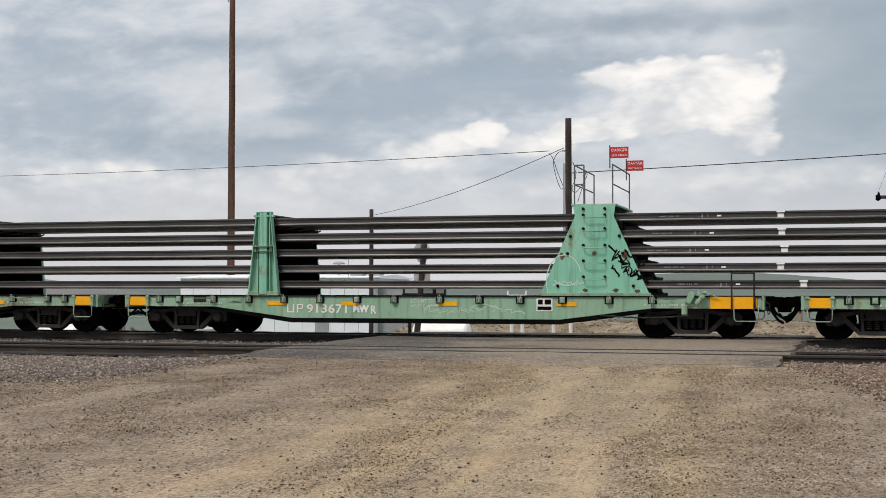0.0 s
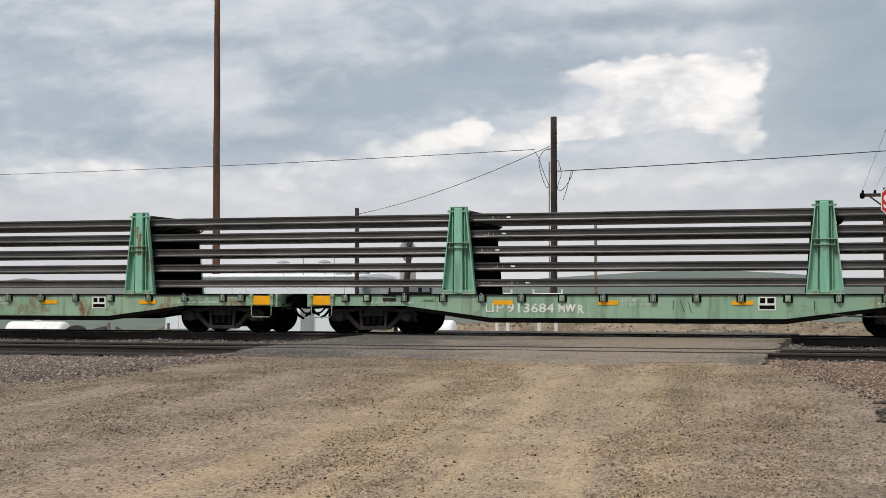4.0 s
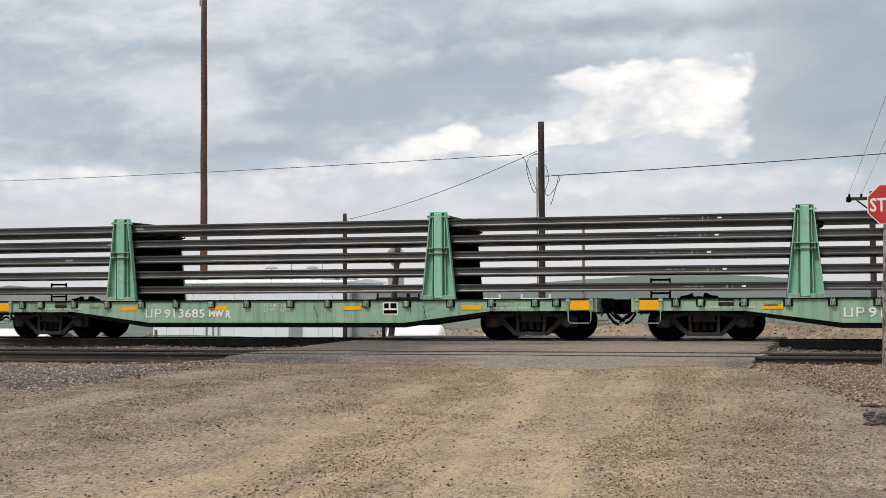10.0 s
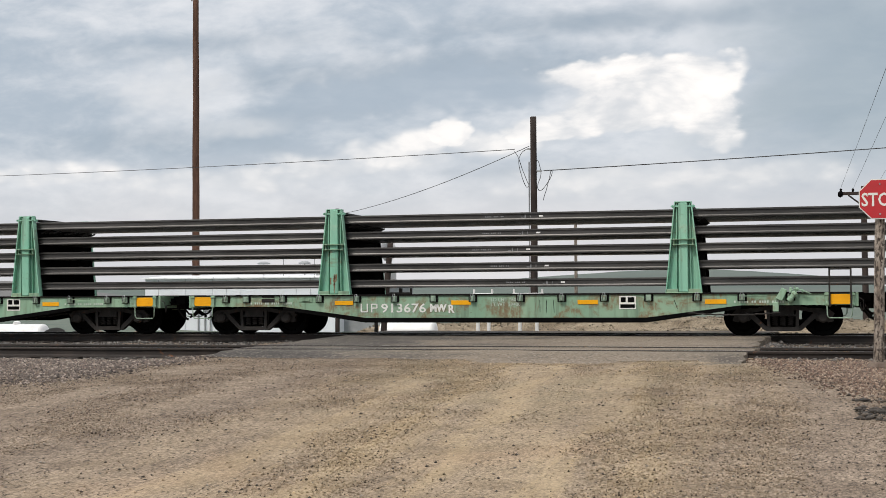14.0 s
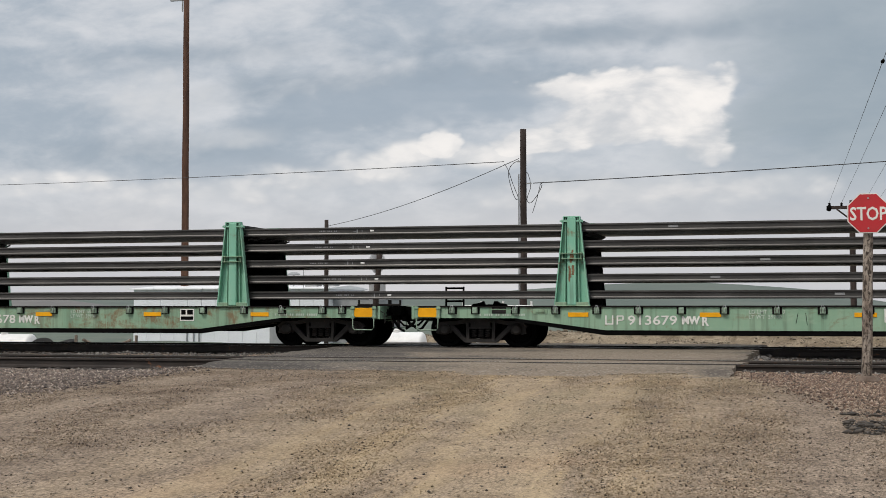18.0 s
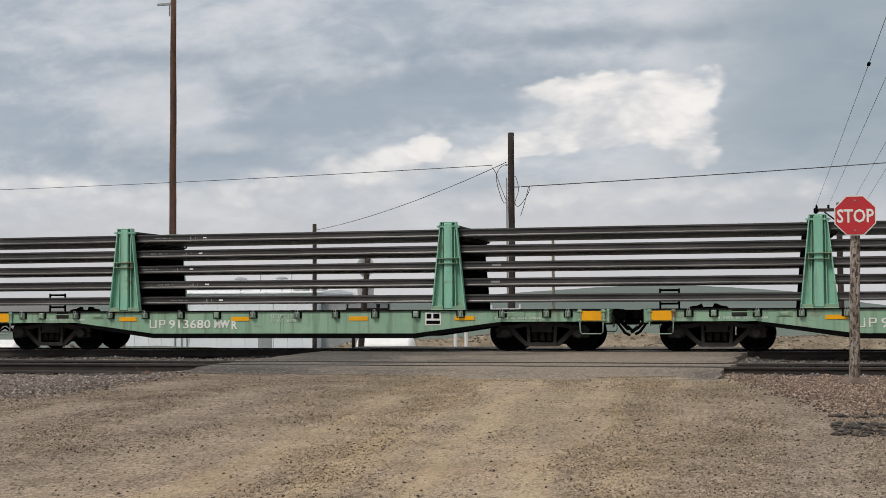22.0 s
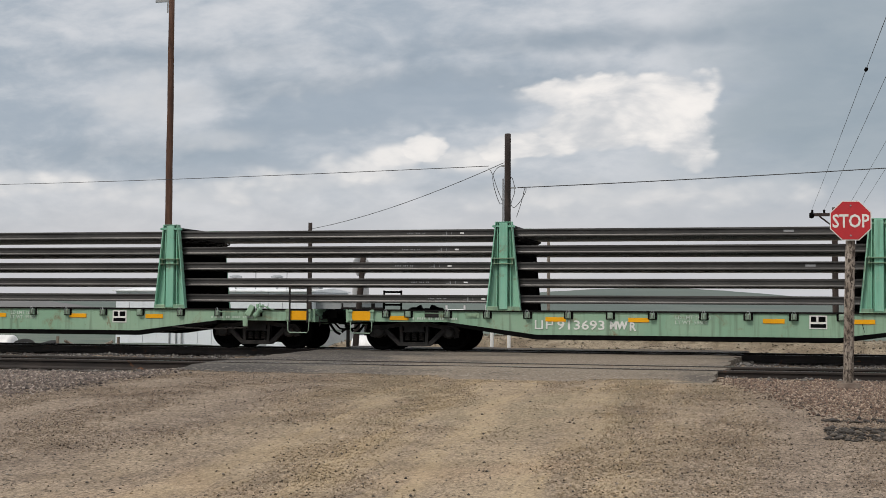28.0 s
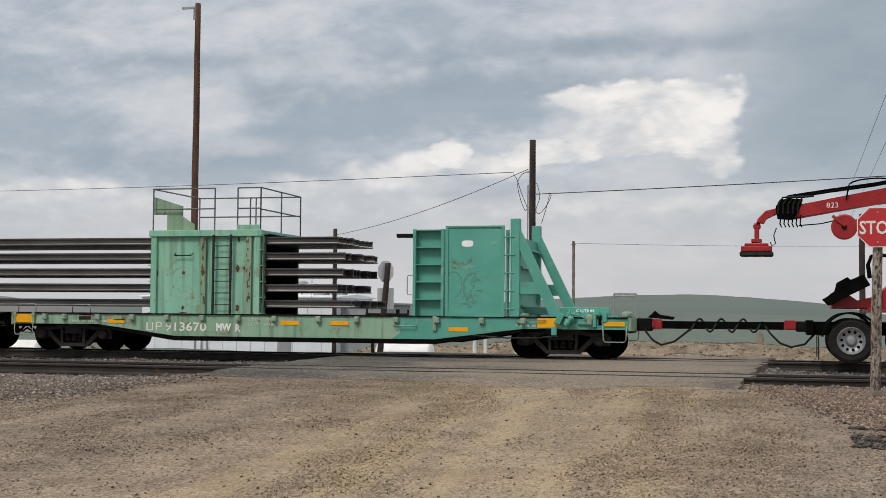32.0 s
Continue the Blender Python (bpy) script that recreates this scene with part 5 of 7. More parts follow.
def brake_gear(car, material, rails=True, wide=False):
    """Hand-brake gear and tall handrails at a car's right end."""
    bm = soft(plate(bmesh.new(), [(-0.10, -0.06), (0.04, -0.12), (0.16, 0.12), (0.04, 0.18)], -0.10, 0.0), 0.012, 1)
    g = part("brake_housing", bm, material, car, "tilted pale green brake housing", at=pose(6.30, -SIDE - 0.02, 0.90))
    bm = disc(bmesh.new(), [(0.03, -0.13), (0.06, -0.12), (0.075, -0.04), (0.055, -0.03), (0.055, 0.05), (0.075, 0.06), (0.07, 0.11), (0.03, 0.13)], 12, "x")
    part("brake_drum", bm, material, g, at=pose(0.26, -0.12, -0.02, 0, -52, 0))
    bm = bmesh.new()
    pipe(bm, [(0.22, -0.1, 0.10), (0.32, -0.12, 0.15), (0.46, -0.1, 0.12), (0.66, -0.08, 0.04)], 0.014)
    rod(bm, (0.36, -0.1, 0.02), (0.30, -0.1, 0.22), 0.016)
    rod(bm, (0.18, -0.1, -0.16), (0.26, -0.12, -0.10), 0.02)
    part("brake_lever", bm, material, g)
    bm = boxes((0.20, 0.26, -0.09, -0.03, 0.06, 0.19), (0.33, 0.40, -0.08, -0.04, 0.10, 0.18), (0.46, 0.50, -0.07, -0.04, 0.06, 0.15))
    part("brake_bracket", soft(bm, 0.015, 1), material, g)
    bm = soft(boxes((-0.16, -0.03, -0.05, 0.0, -0.36, -0.14)), 0.02, 1)
    part("hanger_block", bm, material, g)
    bm = bmesh.new()
    pts = [(-2.0 + 0.1 * i, -0.05, -0.38 - 0.05 * math.sin(i / 20 * math.pi) + 0.012 * (i % 2)) for i in range(21)]
    pipe(bm, pts, 0.018, 5)
    part("brake_chain", bm, FRAME_STEEL, g, "sagging grey chain")
    if not rails:
        return
    old = [o for o in car.children if o.name.startswith("reflective_panel") and o.location.x > 7 and o.location.y < 0][0]
    for o in [o for o in car.children if o.name.startswith("stake_pocket") and o.location.x > (6.4 if wide else 6.9) and o.location.y < 0]:
        for c in list(o.children):
            bpy.data.objects.remove(c)
        bpy.data.objects.remove(o)
    if not wide:
        for x in (-0.21, 0.24):
            part("handrail_post", tube_frame([((x, -0.05, -0.17), (x, -0.05, 0.68))], 0.022), FRAME_STEEL, old, "dark tall handrail post")
        part("handrail_rung", tube_frame([((-0.21, -0.05, 0.66), (0.24, -0.05, 0.66)), ((-0.21, -0.05, 0.32), (0.24, -0.05, 0.32))], 0.016), FRAME_STEEL, old)
        return
    for c in [c for c in old.children if c.name.startswith("bracket")]:
        bpy.data.objects.remove(c)
    p = part("reflective_panel", soft(boxes((-0.50, 0.50, -0.014, 0, -0.14, 0.14)), 0.02, 2), YELLOW, car, "large scuffed yellow end panel", at=pose(7.27, -SIDE - 0.036, 0.82))
    for x in (-0.02, 0.47):
        part("handrail_post", tube_frame([((x, -0.05, -0.17), (x, -0.05, 0.68))], 0.022), FRAME_STEEL, p, "dark tall handrail post")
    part("handrail_rung", tube_frame([((-0.02, -0.05, 0.66), (0.47, -0.05, 0.66)), ((-0.02, -0.05, 0.32), (0.47, -0.05, 0.32))], 0.016), FRAME_STEEL, p)


for k in (-1, 1, 5, 10):
    brake_gear(CAR[k], GREEN, True, k == -1)
brake_gear(CAR[12], TEAL, False)
for ob in [o for o in CAR[12].children if o.name.startswith("reflective_panel") and o.location.x > 7 and o.location.y < 0]:
    for o in ob.children:
        if o.name.startswith("bracket"):
            bpy.data.objects.remove(o)
    ob.data = reflector_data
    ob.location.x = 7.60
    ob["label"] = "short yellow reflector above the step"
for o in list(CAR[12].children):
    if o.name.startswith("stake_pocket"):
        for c in list(o.children):
            bpy.data.objects.remove(c)
patch = plate(bmesh.new(), [(2.45, 0.95), (7.90, 0.95), (7.90, 0.695), (5.45, 0.695), (3.35, 0.425), (2.30, 0.425), (2.55, 0.6), (2.38, 0.75)], -SIDE - 0.003, -SIDE)
part("repainted_side", patch, TEAL, CAR[12], "freshly repainted teal-green side")
part("reflective_panel", yellow_panel(), None, CAR[12], "yellow panel", at=pose(6.05, -SIDE - 0.02, 0.83))


def flag(car, x, y, z, lines):
    bm = soft(boxes((0.0, 0.42, -0.006, 0.006, -0.13, 0.13)), 0.003, 1)
    f = part("warning_flag", bm, RED_SIGN, car, "red warning plate with white letters", at=pose(x, y, z))
    rail = tube_frame([((-0.01, 0, -0.36), (-0.01, 0, 0.17))], 0.014)
    part("flag_staff", rail, FRAME_STEEL, f)
    if lines:
        part("lettering", lettering("DANGER", 0.092, WHITE), None, f, at=pose(0.21, -0.008, 0.025))
        part("lettering", lettering("LIVE TRACK", 0.065, WHITE), None, f, at=pose(0.21, -0.008, -0.085))


def rivet_mesh(material):
    return mesh_of(disc(bmesh.new(), [(0.035, 0.0), (0.035, -0.03), (0.02, -0.045)], 8, "y"), "bolt", material)


BOLT = rivet_mesh(GRIME)


def scrawl(parent, curves, r, material, label):
    """Loose painted strokes; they spell nothing."""
    for pts in curves:
        bm = bmesh.new()
        pipe(bm, [(x, 0.0, z) for x, z in pts], r, 4)
        bmesh.ops.scale(bm, vec=(1, 0.15, 1), verts=bm.verts[:])
        part("scrawl", bm, material, parent, label)


def arc(cx, cz, rx, rz, a0, a1, n=14):
    return [(cx + rx * math.cos(math.radians(a0 + (a1 - a0) * i / n)), cz + rz * math.sin(math.radians(a0 + (a1 - a0) * i / n))) for i in range(n + 1)]


def wild(seed, x0, z0, x1, z1, n=26, w=0.12):
    rng = random.Random(seed)
    return [(x0 + (x1 - x0) * i / n + rng.uniform(-w, w), z0 + (z1 - z0) * i / n + rng.uniform(-w, w)) for i in range(n + 1)]


def railing_y(x, y0, y1, z0, z1, posts=3):
    """A railing that runs across the car."""
    lines = [((x, y0, z1), (x, y1, z1)), ((x, y0, (z0 + z1) / 2), (x, y1, (z0 + z1) / 2))]
    for i in range(posts):
        y = y0 + (y1 - y0) * i / (posts - 1)
        lines.append(((x, y, z0), (x, y, z1)))
    return lines


def guide_stand(car, x, outline, low, deck, rails, seed):
    """Trapezoid guide stand with a rung ladder, and its work platform with railings."""
    bm = plate(bmesh.new(), outline, -0.05, 0.0)
    s = part("guide_stand", bm, GREEN_STAND, car, "tall mint-green trapezoid guide stand with graffiti", at=pose(x, -SIDE + 0.03, 0))
    part("guide_stand", plate(bmesh.new(), outline, 0.0, 0.05), GREEN_STAND, car, "tall mint-green trapezoid guide stand", at=pose(x, SIDE - 0.03, 0))
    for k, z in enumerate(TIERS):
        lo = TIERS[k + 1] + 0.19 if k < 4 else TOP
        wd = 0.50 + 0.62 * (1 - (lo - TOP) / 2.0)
        # Fills the gap between tiers; the stand's inner shade is in its black.
        part("bearer", boxes((-wd, wd, -1.30, 1.30, lo, z - 0.002)), BLACK, s, "bearer under a tier of rails, black for the shade inside", at=pose(0, SIDE - 0.03, 0))
        bm = plate(bmesh.new(), [(0.0, 0.0), (0.28, -0.06), (0.30, 0.05), (0.02, 0.05)], -1.1, 1.1)
        part("guide_shoe", bm, FRAME_STEEL, s, at=pose(wd - 0.02, SIDE - 0.03, lo + 0.03))
    part("base_beam", soft(boxes((low[0], low[1], -0.09, 0.02, TOP, TOP + 0.075)), 0.01, 1), GREEN_DIRTY, s)
    for z in (1.35, 1.72, 2.08, 2.46, 2.78):
        bm = bmesh.new()
        pipe(bm, [(-0.25, 0, 0.04), (-0.25, -0.10, 0.0), (-0.2, -0.12, -0.01), (0.2, -0.12, -0.01), (0.25, -0.10, 0.0), (0.25, 0, 0.04)], 0.013, 5)
        r = part("rung", bm, GREEN_DIRTY, s, "green ladder rung", at=pose(0, -0.05, z))
        part("bolt", BOLT, None, r, at=pose(-0.25, 0, 0.06))
        part("bolt", BOLT, None, r, at=pose(0.25, 0, 0.06))
    for k, (a, b) in enumerate(((-0.62, 1.95), (0.66, 1.95), (-0.55, 2.35), (0.58, 2.35), (-0.85, 1.2), (0.9, 1.2), (-0.25, 2.98), (0.25, 2.98))):
        part("bolt", BOLT, None, s, at=pose(a * (0.95 if low[0] > -1.2 else 1), -0.05, b))
    for k, (a, b, wd, h) in enumerate(((0.0, 1.96, 0.16, 0.12), (0.72, 1.93, 0.2, 0.22), (-0.75, 1.9, 0.14, 0.2), (-0.2, 1.1, 0.16, 0.1), (0.5, 1.1, 0.18, 0.1), (1.0, 1.08, 0.14, 0.1))):
        rng = random.Random(seed + k)
        pts = [(wd * 0.5 * rng.uniform(0.5, 1.1) * math.cos(t), h * 0.5 * rng.uniform(0.5, 1.1) * math.sin(t)) for t in (i * 0.524 for i in range(12))]
        part("rust_spot", plate(bmesh.new(), pts, -0.003, 0), RUST, s, "dark rust spot", at=pose(a, -0.05, b))
    p = part("platform", soft(boxes((deck[0], deck[1], -1.36, 1.36, 3.045, 3.10)), 0.008, 1), GREEN, car, "green steel work platform over the load", at=pose(x, 0, 0))
    for lines in rails:
        part("railing", tube_frame(lines, 0.018), RAILING, p, "grey-green pipe railing")
    return s, p


# the stand at the right end of one car
st, pl = guide_stand(CAR[-1], 4.15, [(-1.27, 1.0), (1.27, 1.0), (0.335, 3.06), (-0.335, 3.06)], (-1.26, 1.3), (-0.55, 0.50),
                     [railing_y(-0.47, -1.34, 1.34, 3.1, 4.0), railing_y(0.42, -1.34, 1.34, 3.1, 4.0, 2), [((-0.47, -1.34, 4.0), (-0.25, -1.34, 4.0)), ((-0.25, -1.34, 4.0), (-0.25, -1.34, 3.1)), ((-0.47, -1.34, 3.55), (-0.25, -1.34, 3.55))]], 300)
for s in (-1, 1):
    part("gusset", plate(bmesh.new(), [(s * 0.30, 3.05), (s * 0.49, 3.05), (s * 0.45, 2.78)], -0.045, -0.005), GREEN_STAND, st)
flag(CAR[-1], 4.52, -1.36, 4.27, True)
flag(CAR[-1], 4.50, 1.36, 4.22, True)
scrawl(part("graffiti", boxes((0, 0.01, -0.002, 0, 0, 0.01)), BLACK, st, "black spray scrawl", at=pose(0.3, -0.056, 1.05)),
       [wild(1, 0.12, 1.0, 0.75, 0.25), wild(2, 0.18, 0.85, 0.95, 0.15), wild(3, 0.45, 0.95, 0.85, 0.55, 16, 0.08), wild(6, 0.1, 0.6, 0.3, 0.35, 8, 0.06)], 0.020, BLACK, "black spray stroke")
scrawl(part("chalk_scrawl", boxes((0, 0.01, -0.002, 0, 0, 0.01)), CHALK, st, "pale chalk scrawl", at=pose(-0.7, -0.056, 1.05)),
       [arc(0, 0.25, 0.42, 0.62, 20, 215), arc(0.05, 0.32, 0.28, 0.16, 190, 350), wild(4, -0.25, 0.2, 0.45, 0.2, 20, 0.05)], 0.014, CHALK, "pale chalk stroke")

scrawl(part("side_scrawl", boxes((0, 0.01, -0.002, 0, 0, 0.01)), CHALK, CAR[-1], "pale chalk scrawl", at=pose(-0.2, -SIDE - 0.004, 0.5)),
       [wild(31, 0.0, 0.25, 0.9, 0.05, 16, 0.07), arc(0.5, 0.1, 0.25, 0.14, 10, 200), wild(33, 0.9, 0.1, 1.8, 0.18, 18, 0.08), arc(1.7, 0.16, 0.3, 0.1, -40, 220), wild(34, 1.9, 0.2, 2.7, 0.06, 12, 0.05)], 0.010, CHALK, "pale chalk stroke")

# the stand at the left end of the next car
st, pl = guide_stand(CAR[0], -4.15, [(-1.25, 1.0), (1.25, 1.0), (1.25, 1.53), (0.32, 3.06), (-0.32, 3.06), (-1.25, 1.53)], (-1.28, 1.28), (-1.22, 0.36),
                     [railing_y(0.33, -1.34, 1.34, 3.1, 3.98), railing_y(-1.2, -1.34, 1.34, 3.1, 3.98),
                      [((-1.2, -1.34, 3.98), (-0.34, -1.34, 3.98)), ((-1.2, -1.34, 3.55), (-0.34, -1.34, 3.55)), ((-0.34, -1.34, 3.1), (-0.34, -1.34, 3.98))],
                      [((-1.2, 1.34, 3.98), (-0.36, 1.34, 3.98)), ((-1.2, 1.34, 3.55), (-0.36, 1.34, 3.55)), ((-0.36, 1.34, 3.1), (-0.36, 1.34, 3.98))]], 330)
part("platform_brace", plate(bmesh.new(), [(-1.18, 3.04), (-1.02, 3.04), (-0.48, 2.25), (-0.62, 2.25)], -0.06, 0.0), GREEN_RACK, st)
flag(CAR[0], -4.57, -1.36, 4.31, False)
flag(CAR[0], -4.50, 1.34, 4.22, False)
scrawl(part("graffiti", boxes((0, 0.01, -0.002, 0, 0, 0.01)), BLACK, st, "black spray scrawl", at=pose(0.28, -0.056, 1.75)),
       [wild(8, 0.05, 0.85, 0.55, 0.2), wild(9, 0.12, 0.8, 0.6, 0.05, 20, 0.08)], 0.018, BLACK, "black spray stroke")
scrawl(part("chalk_scrawl", boxes((0, 0.01, -0.002, 0, 0, 0.01)), CHALK, st, "pale chalk scrawl", at=pose(0, -0.056, 1.05)),
       [arc(0.62, 0.38, 0.32, 0.42, -50, 230), arc(0.62, 0.26, 0.2, 0.1, 190, 350), arc(-0.9, 0.3, 0.36, 0.34, 30, 200), arc(-0.9, 0.25, 0.16, 0.12, 190, 350),
        arc(-0.2, 0.2, 0.26, 0.38, 150, 380), arc(-0.05, 0.12, 0.14, 0.2, 0, 180)], 0.014, CHALK, "pale chalk stroke")

REEL_Y = -1.12
reel = thing("hose_reel", "white steel hose reel on the work platform", "reel", pose(car_x(0) - 4.95, TRACK_Y + REEL_Y, 3.10))
for y in (-0.12, 0.12):
    part("flange", disc(bmesh.new(), [(0.29, y - 0.012), (0.30, y), (0.29, y + 0.012)], 28, "y", (0, 0, 0.31)), REEL_WHITE, reel)
part("drum", disc(bmesh.new(), [(0.2, -0.12), (0.2, 0.12)], 20, "y", (0, 0, 0.31)), RUBBER, reel, "coiled black hose")
part("cradle", plate(bmesh.new(), [(-0.14, 0.0), (0.16, 0.0), (0.05, 0.34), (-0.05, 0.34)], -0.17, -0.14), REEL_WHITE, reel, "rust-stained cradle")
toolbox = thing("tool_chest", "rusty brown steel chest on the work platform", "box", pose(car_x(0) - 4.98, TRACK_Y - 0.15, 3.10))
part("chest_body", soft(boxes((-0.30, 0.30, -0.28, 0.28, 0.0, 0.33)), 0.02, 2), BROWN_BOX, toolbox)
part("chest_lid", soft(boxes((-0.31, 0.31, -0.29, 0.29, 0.335, 0.38)), 0.012, 2), BROWN_BOX, toolbox)
part("chest_label", boxes((0.05, 0.19, -0.284, -0.281, 0.15, 0.24)), GREY, toolbox, "small grey label")
part("latch", soft(boxes((-0.04, 0.04, -0.30, -0.28, 0.24, 0.33)), 0.006, 1), BLACK, toolbox)
genset = thing("generator", "yellow-framed black generator on the work platform", "generator", pose(car_x(0) - 4.85, TRACK_Y + 0.75, 3.10))
part("engine_block", soft(boxes((-0.16, 0.30, -0.2, 0.2, 0.06, 0.36)), 0.04, 2), BLACK, genset)
part("fuel_tank", soft(boxes((-0.30, 0.12, -0.22, 0.22, 0.30, 0.44)), 0.04, 2), GEN_YELLOW, genset, "yellow tank and frame")
part("frame", tube_frame([((-0.34, y, 0.0), (-0.34, y, 0.42)) for y in (-0.24, 0.24)] + [((0.34, y, 0.0), (0.34, y, 0.42)) for y in (-0.24, 0.24)] + [((-0.34, y, 0.42), (0.34, y, 0.42)) for y in (-0.24, 0.24)], 0.02), GEN_YELLOW, genset)
for ob in (reel, toolbox, genset):
    TRAIN.append((ob, ob.matrix_basis.translation.x))

# ---- the last car: clamp house and end bulkhead ----
last = CAR[12]


def clamp_house():
    x0, x1, z1 = -3.84, -0.92, 3.03
    h = part("clamp_house", boxes((x0 + 0.04, x1 - 0.04, -SIDE + 0.04, -SIDE + 0.07, TOP, z1 - 0.02)), GREEN_RACK, last, "pale green steel rail-clamp house, rust spotted")
    part("house_wall", boxes((x0 + 0.04, x1 - 0.04, SIDE - 0.07, SIDE - 0.04, TOP, z1 - 0.02)), GREEN_RACK, h)
    for x in (x0, -2.50, -1.29, x1 - 0.15):
        part("house_column", soft(boxes((x, x + 0.15, -SIDE - 0.03, -SIDE + 0.10, TOP, z1 - 0.12)), 0.01, 1), GREEN_DIRTY if x in (-2.5, -1.29) else GREEN_RACK, h)
    part("top_beam", soft(boxes((x0 - 0.05, x1 + 0.05, -SIDE - 0.06, -SIDE + 0.1, z1 - 0.14, z1 + 0.02)), 0.01, 1), GREEN_RACK, h)
    for x in (x0 - 0.05, x1 + 0.03):
        for k in range(6):
            z = TOP + 0.02 + 0.39 * k
            part("side_rib", boxes((x - 0.02, x + 0.04, -SIDE - 0.03, -SIDE + 0.25, z, z + 0.02)), GREEN_RACK, h)
        part("side_web", boxes((x + 0.005, x + 0.02, -SIDE + 0.05, -SIDE + 0.25, TOP, z1 - 0.14)), GREEN_DIRTY, h)
    part("house_roof", soft(boxes((x0 - 0.05, x1 + 0.05, -SIDE + 0.1, SIDE + 0.04, z1 - 0.06, z1 + 0.01)), 0.006, 1), GREEN_RACK, h)
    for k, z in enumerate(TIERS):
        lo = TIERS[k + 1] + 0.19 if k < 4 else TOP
        # Fills the tier gap, with the shade inside the house as its colour.
        part("bearer", boxes((x0 + 0.1, x1 - 0.1, -1.30, 1.30, lo, z - 0.003)), BLACK, h, "bearer, black for the shade inside the house")
    for x in (-2.16, -1.70):
        part("ladder_stile", soft(boxes((x, x + 0.055, -SIDE - 0.09, -SIDE - 0.04, TOP, z1 - 0.1)), 0.008, 1), FRAME_STEEL, h, "dark rusty ladder stile")
    for k in range(6):
        part("ladder_rung", tube_frame([((-2.12, -SIDE - 0.07, 1.20 + 0.29 * k), (-1.66, -SIDE - 0.07, 1.20 + 0.29 * k))], 0.012), FRAME_STEEL, h)
    bm = bmesh.new()
    pipe(bm, [(-0.23, 0, 0.05), (-0.23, -0.08, 0.0), (0.23, -0.08, 0.0), (0.23, 0, 0.05)], 0.014, 5)
    part("grab_handle", bm, GRIME, h, "dark grab handle", at=pose(-2.97, -SIDE + 0.04, 2.42))
    for k, (x, z, wd, hh) in enumerate(((-2.98, 1.99, 0.15, 0.18), (-2.98, 1.12, 0.14, 0.2), (-2.98, 1.0, 0.4, 0.05), (-3.68, 2.0, 0.08, 0.3), (-2.42, 2.0, 0.2, 0.22), (-1.32, 2.1, 0.1, 0.14), (-1.52, 2.1, 0.16, 0.3), (-1.52, 1.12, 0.18, 0.3), (-0.98, 2.0, 0.1, 0.16), (-0.98, 1.1, 0.1, 0.16), (-2.4, 2.82, 0.12, 0.16), (-1.5, 2.82, 0.14, 0.2))):
        rng = random.Random(500 + k)
        pts = [(wd * 0.36 * rng.uniform(0.5, 1.1) * math.cos(t), hh * 0.36 * rng.uniform(0.5, 1.1) * math.sin(t)) for t in (i * 0.524 for i in range(12))]
        part("rust_spot", plate(bmesh.new(), pts, -0.003, 0), RUST, h, "dark brown rust spot", at=pose(x, -SIDE - 0.032 if abs(x + 2.42) < 0.1 or x > -1.4 and x < -1.2 else -SIDE + 0.038, z))
    rng = random.Random(9)
    for x in (-2.42, -1.22):
        for _ in range(20):
            wd, hh = rng.uniform(0.008, 0.026), rng.uniform(0.03, 0.10)
            part("rust_fleck", plate(bmesh.new(), [(0, hh), (wd, hh * 0.3), (wd * 0.6, -hh), (-wd, -hh * 0.4)], -0.003, 0), RUST, h, at=pose(x + rng.uniform(-0.05, 0.05), -SIDE - 0.031, rng.uniform(1.1, 2.8)))
    # roof platform, side board and railings
    part("side_board", plate(bmesh.new(), [(x0, 3.45), (x0, 3.90), (x0 + 0.78, 3.66), (x0 + 0.78, 3.40), (x0 + 1.1, 3.20), (x0 + 1.1, 3.05), (x0 + 0.36, 3.05), (x0 + 0.36, 3.45)], -1.30, -1.26), GREEN_DIRTY, h, "pale green side board, rust stained")
    part("toe_board", boxes((-1.52, x1, -SIDE - 0.05, -SIDE - 0.03, z1 + 0.02, z1 + 0.14)), GREEN_RACK, h)
    a = [((x, -1.38, z1), (x, -1.38, 4.09)) for x in (x0 + 0.02, -2.15, -1.54, -0.93)]
    part("railing", tube_frame(a[:2] + [((x0 + 0.02, -1.38, 4.09), (-2.15, -1.38, 4.09)), ((x0 + 0.02, -1.38, 3.58), (-2.15, -1.38, 3.58))], 0.018), RAILING, h, "grey pipe railing")
    part("railing", tube_frame(a[2:] + [((-1.54, -1.38, 4.09), (-0.93, -1.38, 4.09)), ((-1.54, -1.38, 3.58), (-0.93, -1.38, 3.58)), ((-1.28, -1.2, z1), (-1.28, -1.2, 3.85))], 0.018), RAILING, h, "grey pipe railing")
    part("railing", tube_frame(railing_y(-0.93, -1.38, 1.36, z1, 4.09, 3), 0.018), RAILING, h, "grey pipe railing")
    part("railing", tube_frame([((x, 1.36, z1), (x, 1.36, 4.09)) for x in (x0, -2.2, -0.93)] + [((x0, 1.36, z), (-0.93, 1.36, z)) for z in (4.09, 3.58)], 0.018), RAILING, h, "grey pipe railing")
    part("railing", tube_frame([((x0, -1.38, 4.09), (x0, 1.36, 4.09))], 0.018), RAILING, h, "grey pipe railing")


clamp_house()
for o in last.children:
    if o.name.startswith("clamp_house"):
        o.location.x -= 0.18
plain_parts = set(last.children)


